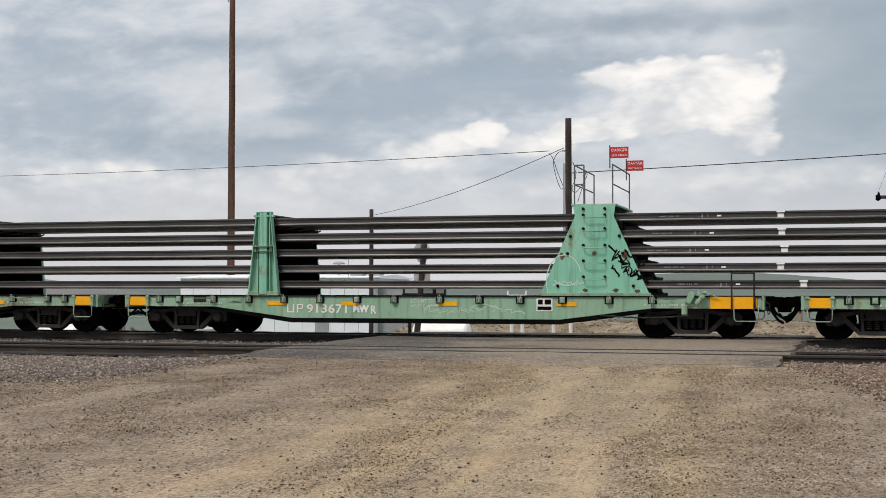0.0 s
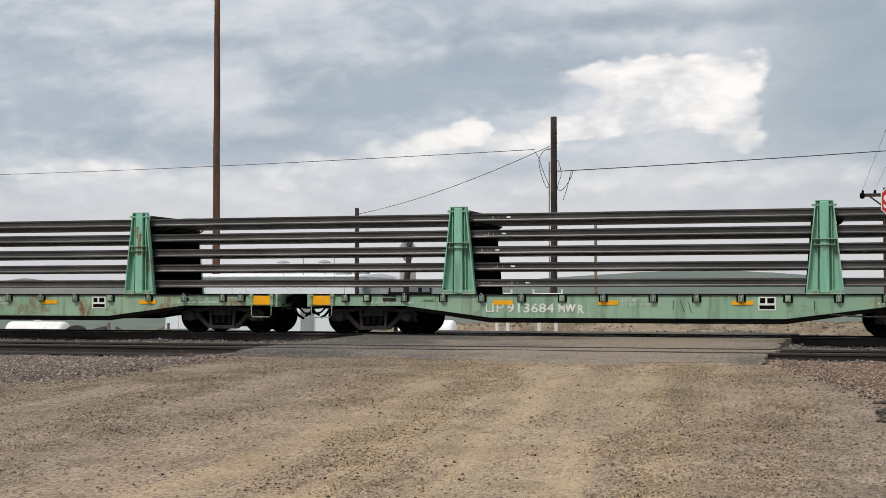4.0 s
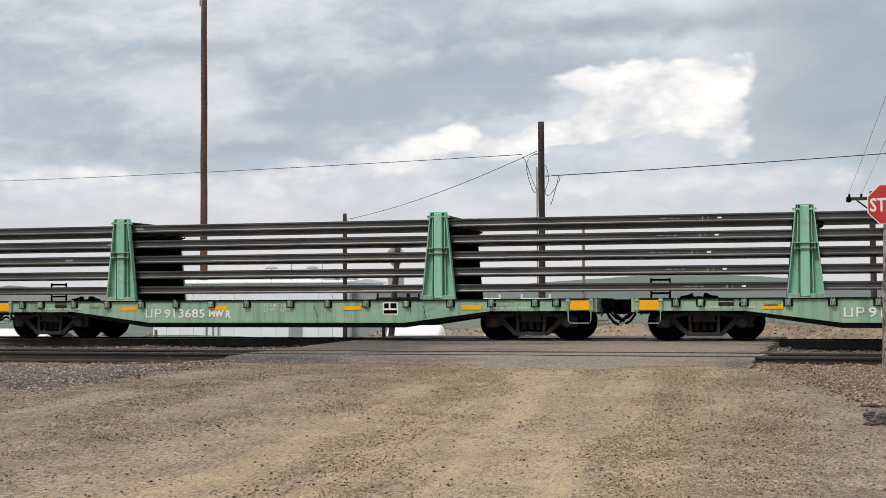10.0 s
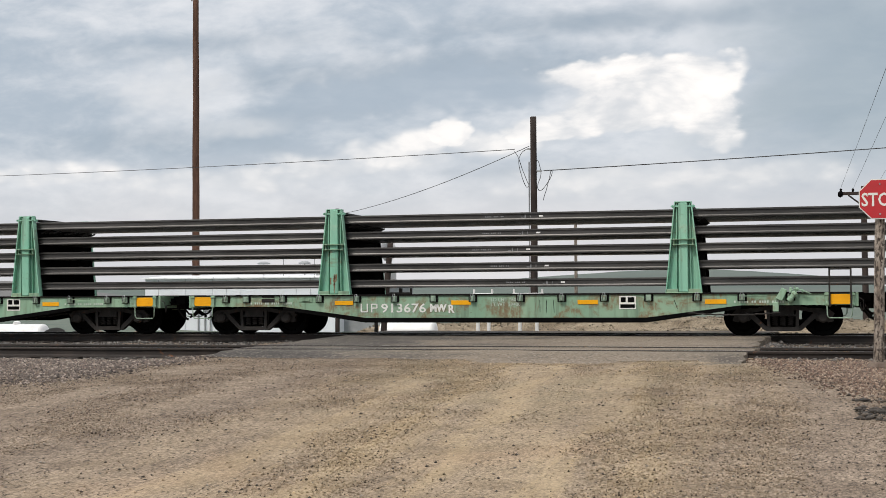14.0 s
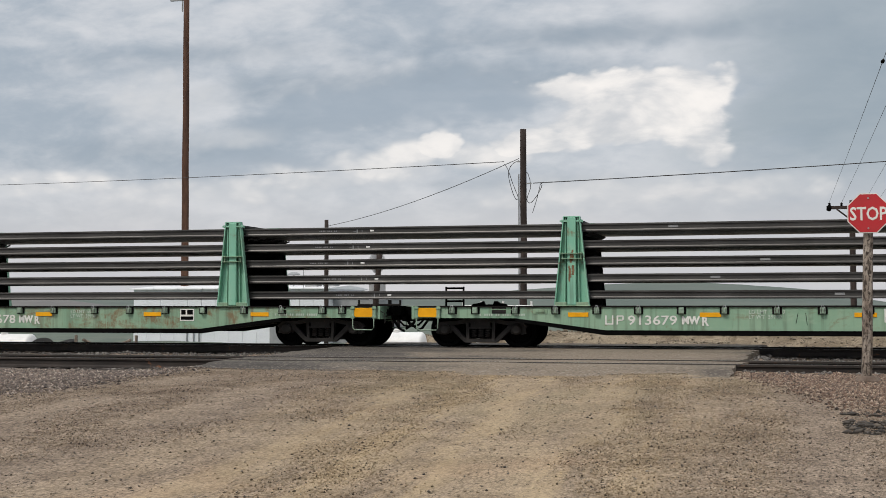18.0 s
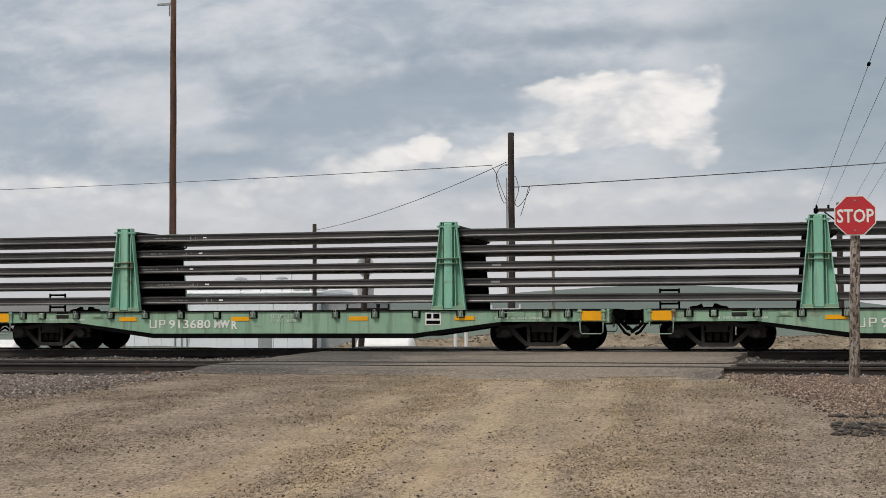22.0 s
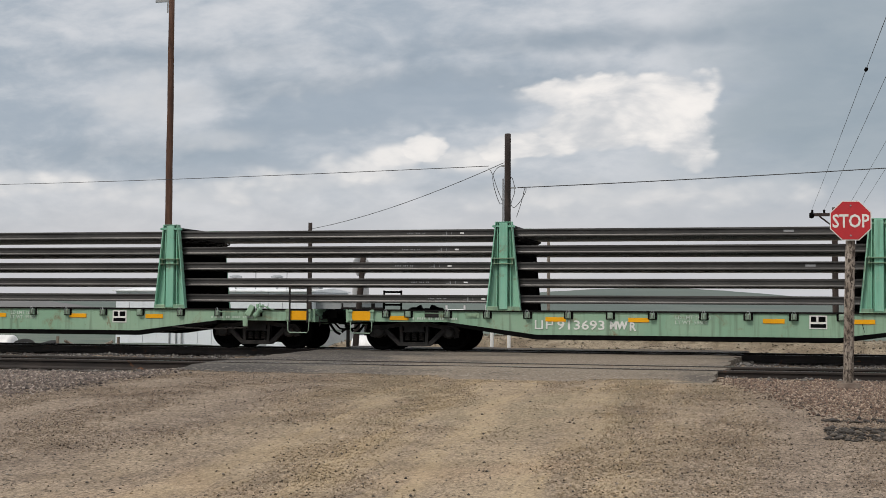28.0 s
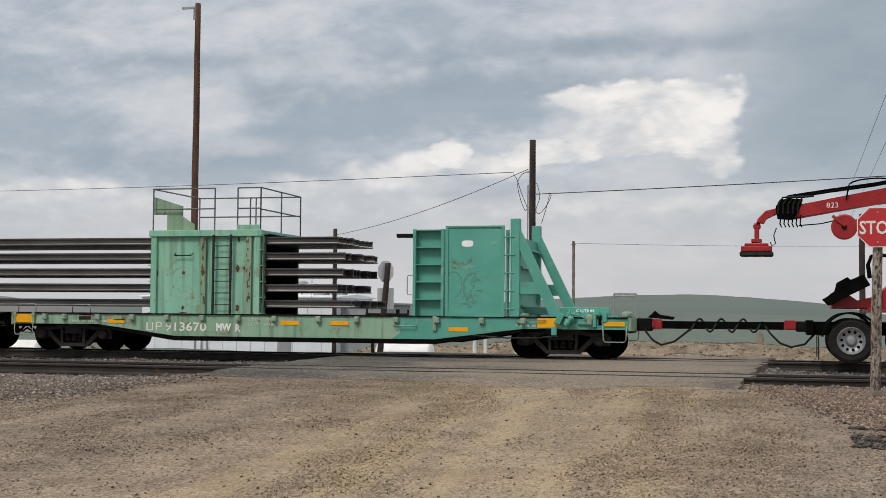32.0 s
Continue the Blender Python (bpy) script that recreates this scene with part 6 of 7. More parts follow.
def bulkhead():
    b = part("rib_panel", boxes((3.02, 3.74, -SIDE + 0.14, -SIDE + 0.17, TOP, 3.02)), TEAL, last, "ribbed teal-green steel wall section")
    for k in range(5):
        z = TOP + 0.40 + 0.41 * k
        part("rib", boxes((3.05, 3.70, -SIDE - 0.02, -SIDE + 0.14, z - 0.012, z + 0.012)), TEAL, b)
    for x in (3.0, 3.69):
        part("rib_post", soft(boxes((x, x + 0.07, -SIDE - 0.03, -SIDE + 0.15, TOP, 3.03)), 0.006, 1), TEAL, b)
    part("strut", soft(boxes((3.50, 3.60, -SIDE - 0.05, -SIDE, 0.62, TOP)), 0.01, 1), GREEN_DIRTY, b)
    bm = bmesh.new()
    pipe(bm, [(2.99, -SIDE, 1.93), (2.88, -SIDE, 1.93), (2.86, -SIDE, 1.90), (2.86, -SIDE, 1.50), (2.88, -SIDE, 1.47), (2.99, -SIDE, 1.47)], 0.012)
    part("grab_handle", bm, GREEN, b)
    d = part("steel_door", soft(boxes((3.82, 5.20, -SIDE - 0.01, -SIDE + 0.03, TOP + 0.01, 3.09)), 0.01, 1), TEAL, last, "smooth teal-green steel door panel with faint scrawl")
    part("door_frame", boxes((3.80, 5.22, -SIDE - 0.035, -SIDE + 0.03, 3.06, 3.10), (3.80, 3.87, -SIDE - 0.035, -SIDE + 0.02, TOP, 3.06), (5.15, 5.22, -SIDE - 0.035, -SIDE + 0.02, TOP, 3.06), (3.87, 5.15, -SIDE - 0.035, -SIDE + 0.02, TOP, TOP + 0.06)), TEAL, d)
    part("paint_dab", plate(bmesh.new(), [(4.33 + 0.14 * math.copysign(abs(math.cos(a)) ** 0.6, math.cos(a)), 2.68 + 0.075 * math.copysign(abs(math.sin(a)) ** 0.6, math.sin(a))) for a in (0.2618 * i for i in range(24))], -SIDE - 0.014, -SIDE - 0.01), BRIGHT, d, "white paint dab")
    scrawl(part("scrawl_marks", boxes((0, 0.01, -0.002, 0, 0, 0.01)), GREY, d, "thin grey scrawl", at=pose(4.3, -SIDE - 0.014, 1.1)),
           [wild(71, -0.15, 1.0, 0.15, 1.25, 18, 0.10), arc(-0.30, 0.62, 0.20, 0.30, -80, 150), arc(0.15, 0.55, 0.22, 0.34, 60, 250), wild(72, -0.05, 0.15, 0.3, 0.85, 22, 0.10), wild(70, -0.1, 0.3, 0.1, 1.0, 12, 0.06), wild(74, 0.1, 0.1, 0.35, 0.45, 14, 0.08)], 0.011, SCRAWL, "faint grey stroke")
    for k in range(5):
        z = 1.15 + 0.42 * k
        part("hinge_rod", tube_frame([((5.20, -SIDE - 0.02, z), (5.46, -SIDE - 0.02, z))], 0.02), TEAL, d)
    part("hinge_post", boxes((5.24, 5.32, -SIDE + 0.02, -SIDE + 0.1, TOP, 3.0)), TEAL, d)
    part("lock_bar", tube_frame([((5.28, -SIDE - 0.03, 1.05), (5.28, -SIDE - 0.03, 2.95)), ((5.38, -SIDE - 0.02, 1.05), (5.38, -SIDE - 0.02, 2.95))], 0.014), TEAL, d)
    for y, s in ((-SIDE, 1), (SIDE - 0.16, -1)):
        p = part("buttress_post", soft(boxes((5.36, 5.58, y - 0.02, y + 0.18, TOP, 3.26)), 0.01, 1), TEAL, last, "tall teal-green buttress post")
        part("buttress_brace", plate(bmesh.new(), [(5.57, 3.02), (5.57, 2.55), (6.30, TOP), (6.58, TOP)], y, y + 0.16), TEAL, p, "teal-green diagonal brace")
        part("buttress_tie", boxes((5.57, 6.10, y + 0.02, y + 0.14, 1.50, 1.78)), TEAL, p)
    bm = boxes((5.40, 5.50, -SIDE + 0.2, SIDE - 0.2, TOP, 2.85))
    for k in range(4):
        box(bm, 5.50, 5.62, -SIDE + 0.2, SIDE - 0.2, 1.2 + 0.45 * k, 1.25 + 0.45 * k)
    part("cross_wall", bm, TEAL, last, "teal-green cross wall")
    c = part("end_beam", soft(boxes((5.6, 7.62, -0.95, -0.85, 1.02, 1.20)), 0.008, 1), TEAL, last, "teal-green beam with white lettering")
    part("lettering", lettering("CAUTION", 0.095, BRIGHT, 0.002, 1.0, 0.004), None, c, at=pose(7.05, -0.956, 1.09))
    part("end_machine", soft(boxes((6.7, 7.65, -SIDE + 0.02, -SIDE + 0.5, 0.70, 1.08), (7.2, 7.9, -SIDE - 0.01, -SIDE + 0.3, 0.72, 1.02)), 0.03, 2), TEAL, last, "teal-green winch housing")
    bm = soft(boxes((6.95, 7.15, -SIDE - 0.06, -SIDE + 0.02, 0.80, 0.93), (7.30, 7.38, -SIDE - 0.08, -SIDE + 0.02, 0.74, 1.06), (7.52, 7.62, -SIDE - 0.05, -SIDE + 0.02, 0.86, 1.10)), 0.012, 1)
    part("winch_gear", bm, TEAL, last)
    bm = disc(bmesh.new(), [(0.04, -0.08), (0.09, -0.06), (0.09, -0.02), (0.05, 0.0)], 14, "y", (7.22, -SIDE - 0.01, 0.96))
    part("winch_drum", bm, GREEN_DIRTY, last)
    for k in range(4):
        part("winch_rib", boxes((6.74 + 0.23 * k, 6.76 + 0.23 * k, -SIDE - 0.005, -SIDE + 0.04, 0.98, 1.16)), TEAL, last)
    part("recess", soft(boxes((7.42, 7.50, -SIDE - 0.012, -SIDE + 0.02, 0.78, 1.0)), 0.004, 1), BLACK, last, "dark slot in the housing")
    part("end_roller", disc(bmesh.new(), [(0.04, -0.5), (0.075, -0.48), (0.075, 0.48), (0.04, 0.5)], 16, "y", (7.98, -0.5, 1.04)), POCKET, last, "pale end roller")
    part("railing", tube_frame([((7.45, 1.2, 0.97), (7.45, 1.2, 1.56)), ((8.0, 1.2, 0.97), (8.0, 1.2, 1.56)), ((7.45, 1.2, 1.56), (8.0, 1.2, 1.56)), ((7.45, 1.2, 1.50), (8.0, 1.2, 1.50))], 0.024), GREY, last)
    part("valve_box", soft(boxes((5.60, 5.80, -SIDE - 0.02, -SIDE + 0.1, 0.98, 1.05), (5.52, 5.66, -SIDE - 0.04, -SIDE, 0.80, 0.93)), 0.02, 2), GREEN_DIRTY, last)
    part("side_handle", grab_iron(0.55), None, last, "teal grab handle on the side", at=pose(2.62, -SIDE, 0.735))
    part("stub_beam", soft(boxes((2.55, 2.95, -SIDE + 0.1, -SIDE + 0.3, 2.84, 2.93)), 0.008, 1), GRIME, last, "dark stub of a cross beam")
    hoop = bmesh.new()
    pipe(hoop, [(-0.25, 0, 0), (-0.25, 0, 0.18), (-0.21, 0, 0.22), (0.21, 0, 0.22), (0.25, 0, 0.18), (0.25, 0, 0)], 0.012)
    me = mesh_of(hoop, "hand_hoop", ALU, True)
    part("hand_hoop", me, None, last, "bent pale hand hoop", at=pose(-7.55, -1.3, TOP))
    part("hand_hoop", me, None, last, "bent pale hand hoop", at=pose(-6.0, -1.3, TOP))


bulkhead()
for o in last.children:
    if o not in plain_parts and not o.name.startswith(("hand_hoop", "side_handle")):
        o.location.x -= 0.20

# ---- drawbar and crane truck behind the last car ----
X12 = car_x(12)


def crane_truck():
    bar = thing("drawbar", "long black drawbar with red ends, coupled to the last car", "drawbar", pose(X12 + 8.29, TRACK_Y, 0))
    part("bar", soft(boxes((0.25, 3.05, -0.09, 0.09, 0.72, 0.90)), 0.01, 1), BLACK, bar)
    part("bar_end", soft(boxes((0.02, 0.26, -0.11, 0.11, 0.70, 0.94), (0.0, 0.1, -0.14, 0.14, 0.74, 0.90)), 0.02, 2), RED, bar, "red forged bar end")
    part("bar_end", soft(boxes((3.04, 3.32, -0.11, 0.11, 0.72, 0.94)), 0.02, 2), RED, bar, "red forged bar end")
    part("hitch", soft(boxes((3.30, 3.62, -0.13, 0.13, 0.68, 0.92)), 0.02, 2), GRIME, bar)
    part("hitch", soft(boxes((-0.48, 0.03, -0.16, 0.16, 0.66, 0.96)), 0.02, 2), GRIME, bar)
    part("tow_shackle", plate(bmesh.new(), [(-0.1, 0.98), (0.5, 0.93), (0.55, 0.99), (0.2, 1.05), (0.08, 1.14), (0.0, 1.05)], -0.05, 0.05), BLACK, bar)
    bm = bmesh.new()
    pts = [(-0.15, -0.2, 0.70), (0.05, -0.22, 0.45), (0.25, -0.22, 0.34), (0.55, -0.2, 0.42), (0.9, -0.18, 0.70)]
    pts += [(0.9 + 0.027 * i, -0.05 - 0.15 * math.cos(i * 0.34), 0.81 + 0.15 * math.sin(i * 0.34 - 1.2)) for i in range(1, 62)]
    pts += [(2.75, -0.2, 0.62), (2.95, -0.22, 0.42), (3.2, -0.22, 0.33), (3.5, -0.2, 0.40), (3.7, -0.2, 0.62), (3.85, -0.2, 0.85)]
    pipe(bm, pts, 0.026, 6)
    part("air_hose", bm, RUBBER, bar, "coiled black air hose")
    TRAIN.append((bar, X12 + 8.29))
    tr = thing("crane_truck", "red road-rail crane truck on the track", "truck", pose(X12 + 12.77, TRACK_Y, 0))
    part("chassis", soft(boxes((-0.85, 4.2, -0.45, -0.30, 0.62, 0.92), (-0.85, 4.2, 0.30, 0.45, 0.62, 0.92), (-0.95, -0.8, -1.1, 1.1, 0.62, 0.95), (3.9, 4.2, -0.45, 0.45, 0.62, 0.92)), 0.01, 1), BLACK, tr)
    for x in (0.0, 1.35):
        for y in (-1.02, 1.02):
            s = -1 if y < 0 else 1
            tyre = part("rail_wheel_tyre", disc(bmesh.new(), [(0.30, s * 0.02), (0.305, s * 0.13), (0.42, s * 0.15), (0.49, s * 0.12), (0.505, s * 0.06), (0.505, -s * 0.10), (0.47, -s * 0.14), (0.30, -s * 0.13)], 36, "y"), RUBBER, tr, "black road tyre", at=pose(x, y, 0.505))
            bm = disc(bmesh.new(), [(0.31, s * 0.0), (0.31, s * 0.13), (0.295, s * 0.155), (0.275, s * 0.13), (0.25, s * 0.09), (0.13, s * 0.05), (0.11, s * 0.10), (0.075, s * 0.14), (0.05, s * 0.145)], 30, "y")
            rim = part("rim", bm, ALU, tyre, "polished alloy rim")
            for k in range(10):
                a = k * 0.628
                part("hand_hole", disc(bmesh.new(), [(0.034, s * 0.076), (0.034, s * 0.100)], 8, "y", (0.205 * math.cos(a), 0, 0.20 * math.sin(a))), BLACK, tyre)
    for y in (-1.02, 1.02):
        bm = bmesh.new()
        out = arc(0, 0, 0.64, 0.64, 8, 172, 16) + arc(0, 0, 0.60, 0.60, 172, 8, 16)
        plate(bm, out, -0.24, 0.20)
        part("mudguard", bm, BLACK, tr, "black rounded mudguard", at=pose(0.0, y, 0.505))
        part("mudflap", boxes((-0.70, -0.68, -0.2, 0.2, 0.08, 0.62)), RUBBER, tr, at=pose(0, y, 0))
    part("deck_plate", soft(boxes((0.35, 4.2, -1.2, 1.2, 1.14, 1.22)), 0.01, 1), RED, tr)
    part("crane_base", soft(plate(bmesh.new(), [(-0.40, 1.22), (3.0, 1.22), (3.0, 1.8), (0.95, 1.85), (0.55, 1.48), (0.15, 1.38), (-0.10, 1.60), (-0.40, 1.58)], -0.7, 0.7), 0.02, 1), RED, tr, "red crane pedestal")
    part("tool_box", soft(plate(bmesh.new(), [(-0.60, 1.42), (-0.46, 1.28), (0.42, 1.74), (0.28, 1.98), (0.0, 1.84), (-0.06, 1.92), (-0.28, 1.80), (-0.32, 1.60)], -1.0, -0.2), 0.015, 1), BLACK, tr, "tilted black counterweight box")
    part("crane_column", soft(boxes((0.95, 1.75, -0.35, 0.35, 1.22, 3.9)), 0.03, 2), RED, tr, "red crane column")
    part("boom", soft(plate(bmesh.new(), [(-1.22, 3.28), (-1.05, 3.62), (0.55, 3.92), (2.2, 4.25), (2.2, 3.75), (0.60, 3.60)], -0.16, 0.16), 0.02, 1), RED, tr, "red telescopic crane boom")
    part("boom_head", soft(plate(bmesh.new(), [(-1.58, 3.30), (-1.62, 3.55), (-1.52, 3.74), (-1.0, 3.74), (-1.05, 3.60), (-1.22, 3.27)], -0.19, 0.19), 0.02, 1), BLACK, tr, "black hose-covered boom head")
    part("boom_nose", soft(plate(bmesh.new(), [(-1.58, 3.40), (-1.60, 3.54), (-1.85, 3.48), (-2.02, 3.30), (-2.06, 3.20), (-1.88, 3.18), (-1.82, 3.32)], -0.10, 0.10), 0.02, 1), RED, tr)
    for k in range(6):
        bm = bmesh.new()
        pipe(bm, [(-1.50 + 0.09 * k, -0.2, 3.36), (-1.52 + 0.09 * k, -0.22, 3.16), (-1.48 + 0.09 * k, -0.22, 3.08)], 0.016, 5)
        part("hose", bm, BLACK, tr)
    for k in range(5):
        bm = bmesh.new()
        pipe(bm, [(-1.56 + 0.11 * k, -0.205, 3.40), (-1.55 + 0.11 * k, -0.215, 3.62), (-1.46 + 0.11 * k, -0.20, 3.77), (-1.20 + 0.11 * k, -0.17, 3.80)], 0.022, 5)
        part("hose", bm, RUBBER, tr, "black hose over the boom head")
    for k, (z, dy) in enumerate(((3.78, -0.12), (3.84, 0.0), (3.80, 0.12))):
        bm = bmesh.new()
        pipe(bm, [(-1.35, dy, z - 0.02), (-0.4, dy, z + 0.12), (0.6, dy, z + 0.25), (2.2, dy, z + 0.55)], 0.025, 6)
        part("hydraulic_line", bm, BLACK, tr)
    bm = bmesh.new()
    pipe(bm, [(-0.05, -0.2, 3.70)] + [(0.62 + 0.62 * math.cos(a), -0.25, 4.02 + 0.16 * math.sin(a)) for a in (math.pi - 0.25 * i for i in range(12))], 0.018, 6)
    part("hydraulic_hose", bm, BLACK, tr)
    bm = bmesh.new()
    pipe(bm, [(-1.1, -0.21, 3.12), (-0.6, -0.2, 3.16), (-0.1, -0.18, 3.28)], 0.014, 5)
    part("hydraulic_hose", bm, BLACK, tr)
    reel2 = part("cable_reel", disc(bmesh.new(), [(0.26, -0.05), (0.29, -0.04), (0.29, 0.04), (0.26, 0.05)], 28, "y"), RED, tr, "round red cable reel", at=pose(-0.10, -0.22, 3.08))
    part("reel_hub", disc(bmesh.new(), [(0.06, -0.08), (0.06, 0.05)], 12, "y"), GRIME, reel2)
    part("reel_arm", plate(bmesh.new(), [(-0.28, 0.22), (-0.24, 0.28), (0.04, 0.04), (0.0, 0.0)], -0.09, -0.06), RED, reel2)
    part("fleet_number", lettering("823", 0.17, WHITE, 0.003, 1.1), None, tr, "white boom number", at=pose(-0.35, -0.165, 3.53))
    hook = part("hook_link", disc(bmesh.new(), [(0.06, -0.04), (0.09, -0.03), (0.09, 0.03), (0.06, 0.04)], 14, "y"), RED, tr, at=pose(-2.04, 0, 3.12))
    part("hook_shank", soft(boxes((-0.06, 0.05, -0.05, 0.05, -0.32, -0.05)), 0.015, 1), RED, hook)
    mg = part("magnet_yoke", soft(boxes((-0.27, 0.27, -0.22, 0.22, 0.15, 0.22), (-0.35, 0.35, -0.28, 0.28, 0.03, 0.15), (-0.12, 0.12, -0.12, 0.12, 0.24, 0.33)), 0.015, 1), RED, tr, "red lifting-magnet yoke", at=pose(-2.05, 0, 2.50))
    part("magnet_plate", soft(boxes((-0.38, 0.38, -0.28, 0.28, -0.08, 0.03)), 0.02, 2), FRAME_STEEL, mg, "dark magnet plate")
    bm = bmesh.new()
    pipe(bm, [(-1.6, -0.1, 3.08), (-1.66, -0.1, 2.9), (-1.62, -0.1, 2.72), (-1.70, -0.1, 2.66), (-1.74, -0.1, 2.75)], 0.014, 5)
    part("magnet_cable", bm, BLACK, tr)
    bm = bmesh.new()
    pipe(bm, [(0.42, -0.75, 1.9), (0.38, -0.78, 2.2), (0.45, -0.78, 2.38), (0.7, -0.75, 2.42)], 0.05, 6)
    part("exhaust_stack", bm, BLACK, tr)
    part("operator_frame", tube_frame([((0.62, -0.8, 1.3), (0.62, -0.8, 2.4)), ((1.4, -0.8, 1.3), (1.4, -0.8, 2.4)), ((0.62, -0.8, 2.4), (1.4, -0.8, 2.4))], 0.04), BLACK, tr)
    TRAIN.append((tr, X12 + 12.77))


crane_truck()
for o in [o for o in last.children if o.name.startswith("coupler") and o.location.x > 7]:
    for c in list(o.children):
        bpy.data.objects.remove(c)
    bpy.data.objects.remove(o)

# ---- signs ----


def octagon(r, y0, y1):
    a = [(r * math.cos(math.radians(22.5 + 45 * k)), r * math.sin(math.radians(22.5 + 45 * k))) for k in range(8)]
    return plate(bmesh.new(), a, y0, y1)


def rough_post(x, y, z0, z1, r, lean, name_seed):
    """An uneven, cracked wooden post."""
    bm = bmesh.new()
    rings = []
    n = 24
    for k in range(n + 1):
        z = z0 + (z1 - z0) * k / n
        rad = r * (1.12 - 0.18 * k / n)
        ring = []
        for i in range(14):
            a = 2 * math.pi * i / 14
            rr = rad * (1 + 0.10 * noise.noise((math.cos(a) * 2, math.sin(a) * 2, z * 1.2 + name_seed)) + 0.05 * noise.noise((math.cos(a) * 6, math.sin(a) * 6, z * 5)))
            ring.append(bm.verts.new((x + lean * (z - z0) + rr * math.cos(a), y + rr * math.sin(a), z)))
        rings.append(ring)
    for one, two in zip(rings, rings[1:]):
        for i in range(14):
            bm.faces.new((one[i - 1], one[i], two[i], two[i - 1]))
    bm.faces.new(rings[-1])
    bm.faces.new(rings[0])
    return bm


sign = thing("stop_sign", "red octagonal stop sign on a weathered wooden post", "sign", pose(1.2, 20.3, -0.13))
part("post", rough_post(0, 0.10, -0.25, 2.52, 0.072, 0.022, 3.0), POSTWOOD, sign, "cracked grey-brown wooden post", smooth=True)
face = part("sign_border", octagon(0.316, -0.008, 0.0), WHITE, sign, "white sign edge", at=pose(0.052, 0.0, 2.47))
part("sign_face", octagon(0.300, -0.012, -0.008), RED_SIGN, sign, "red sign face", at=pose(0.052, 0.0, 2.47))
part("lettering", lettering("STOP", 0.272, WHITE, 0.002, 0.80, 0.005), None, sign, "white letters", at=pose(0.052, -0.014, 2.372))
for z in (-0.22, 0.22):
    part("bolt", disc(bmesh.new(), [(0.012, -0.020), (0.014, -0.012)], 8, "y", (0.052, 0, 2.47 + z)), ALU, sign)
part("footing", disc(bmesh.new(), [(0.20, -0.10), (0.19, 0.03), (0.15, 0.08), (0.10, 0.10)], 7, "z", (0.02, 0.12, 0.0)), ROCK, sign, "brown rocks round the post foot")

sign2 = thing("stop_sign", "back of a grey metal stop sign on a leaning wooden post", "sign", pose(-11.45, 36.5, -0.75))
part("post", rough_post(0, 0, -0.3, 3.22, 0.085, 0.085, 8.0), DARKWOOD, sign2, "dark leaning wooden post", smooth=True)
part("sign_face", octagon(0.33, 0.10, 0.11), SIGNBACK, sign2, "bare grey sign back", at=pose(0.30, 0.0, 2.98, 0, 0, 60))
part("plate", soft(boxes((-0.26, 0.26, 0.10, 0.115, -0.33, 0.28)), 0.01, 1), SIGNBACK, sign2, "pale grey plate", at=pose(0.27, 0, 2.22, 0, 0, 40))

# ---- poles and wires ----


def tapered_pole(name, label, x, y, z0, z1, r0, r1, material):
    p = thing(name, label, "pole", pose(x, y, z0))
    bm = bmesh.new()
    n = 12
    rings = []
    for k in range(n + 1):
        z = (z1 - z0) * k / n
        r = r0 + (r1 - r0) * k / n
        rings.append([bm.verts.new((r * (1 + 0.05 * noise.noise((i * 0.7, z, x))) * math.cos(i * 0.524) + 0.03 * noise.noise((z * 0.3, x, 0)), r * math.sin(i * 0.524), z)) for i in range(12)])
    for one, two in zip(rings, rings[1:]):
        for i in range(12):
            bm.faces.new((one[i - 1], one[i], two[i], two[i - 1]))
    bm.faces.new(rings[-1])
    bm.faces.new(rings[0])
    part("shaft", bm, material, p, smooth=True)
    return p


tall = tapered_pole("utility_pole", "tall reddish-brown wooden utility pole", -44.37, 94.0, -1.7, 24.95, 0.30, 0.216, CREOSOTE)
part("bracket_arm", soft(boxes((-1.35, 0.0, -0.07, 0.07, 26.25, 26.43)), 0.01, 1), GREY, tall)
part("insulator_string", tube_frame([((-0.34, 0, 25.4), (-0.34, 0, 26.3))], 0.055), GREY, tall)
mid_pole = tapered_pole("utility_pole", "dark wooden utility pole with cable loops", -9.91, 52.0, -1.3, 8.0, 0.145, 0.125, DARKWOOD)
part("conduit", tube_frame([((-0.17, -0.05, 2.0), (-0.17, -0.05, 7.5))], 0.03), ALU, mid_pole, "thin grey conduit")
part("bracket", boxes((-0.25, 0.0, -0.03, 0.03, 7.98, 8.04), (0.1, 0.35, -0.03, 0.03, 7.1, 7.15)), GREY, mid_pole)
small_pole = tapered_pole("utility_pole", "short weathered brown wooden pole", -26.23, 75.0, -1.6, 6.05, 0.14, 0.12, DARKWOOD)
far_pole = tapered_pole("utility_pole", "slim grey-brown wooden pole", -15.06, 95.0, -1.7, 6.36, 0.13, 0.10, GREYWOOD)
part("top_bolt", boxes((-0.16, 0.16, -0.03, 0.03, 7.75, 7.85)), GREY, far_pole)
arm_pole = tapered_pole("utility_pole", "wooden utility pole with a braced crossarm", 3.05, 60.0, -1.4, 5.5, 0.14, 0.12, DARKWOOD)
arm = part("crossarm", soft(boxes((-1.0, 1.1, -0.06, 0.06, 6.52, 6.66)), 0.01, 1), DARKWOOD, arm_pole)
part("arm_brace", tube_frame([((-0.65, -0.03, 6.52), (0.0, -0.03, 6.0)), ((0.65, -0.03, 6.52), (0.0, -0.03, 6.0))], 0.035), DARKWOOD, arm_pole)
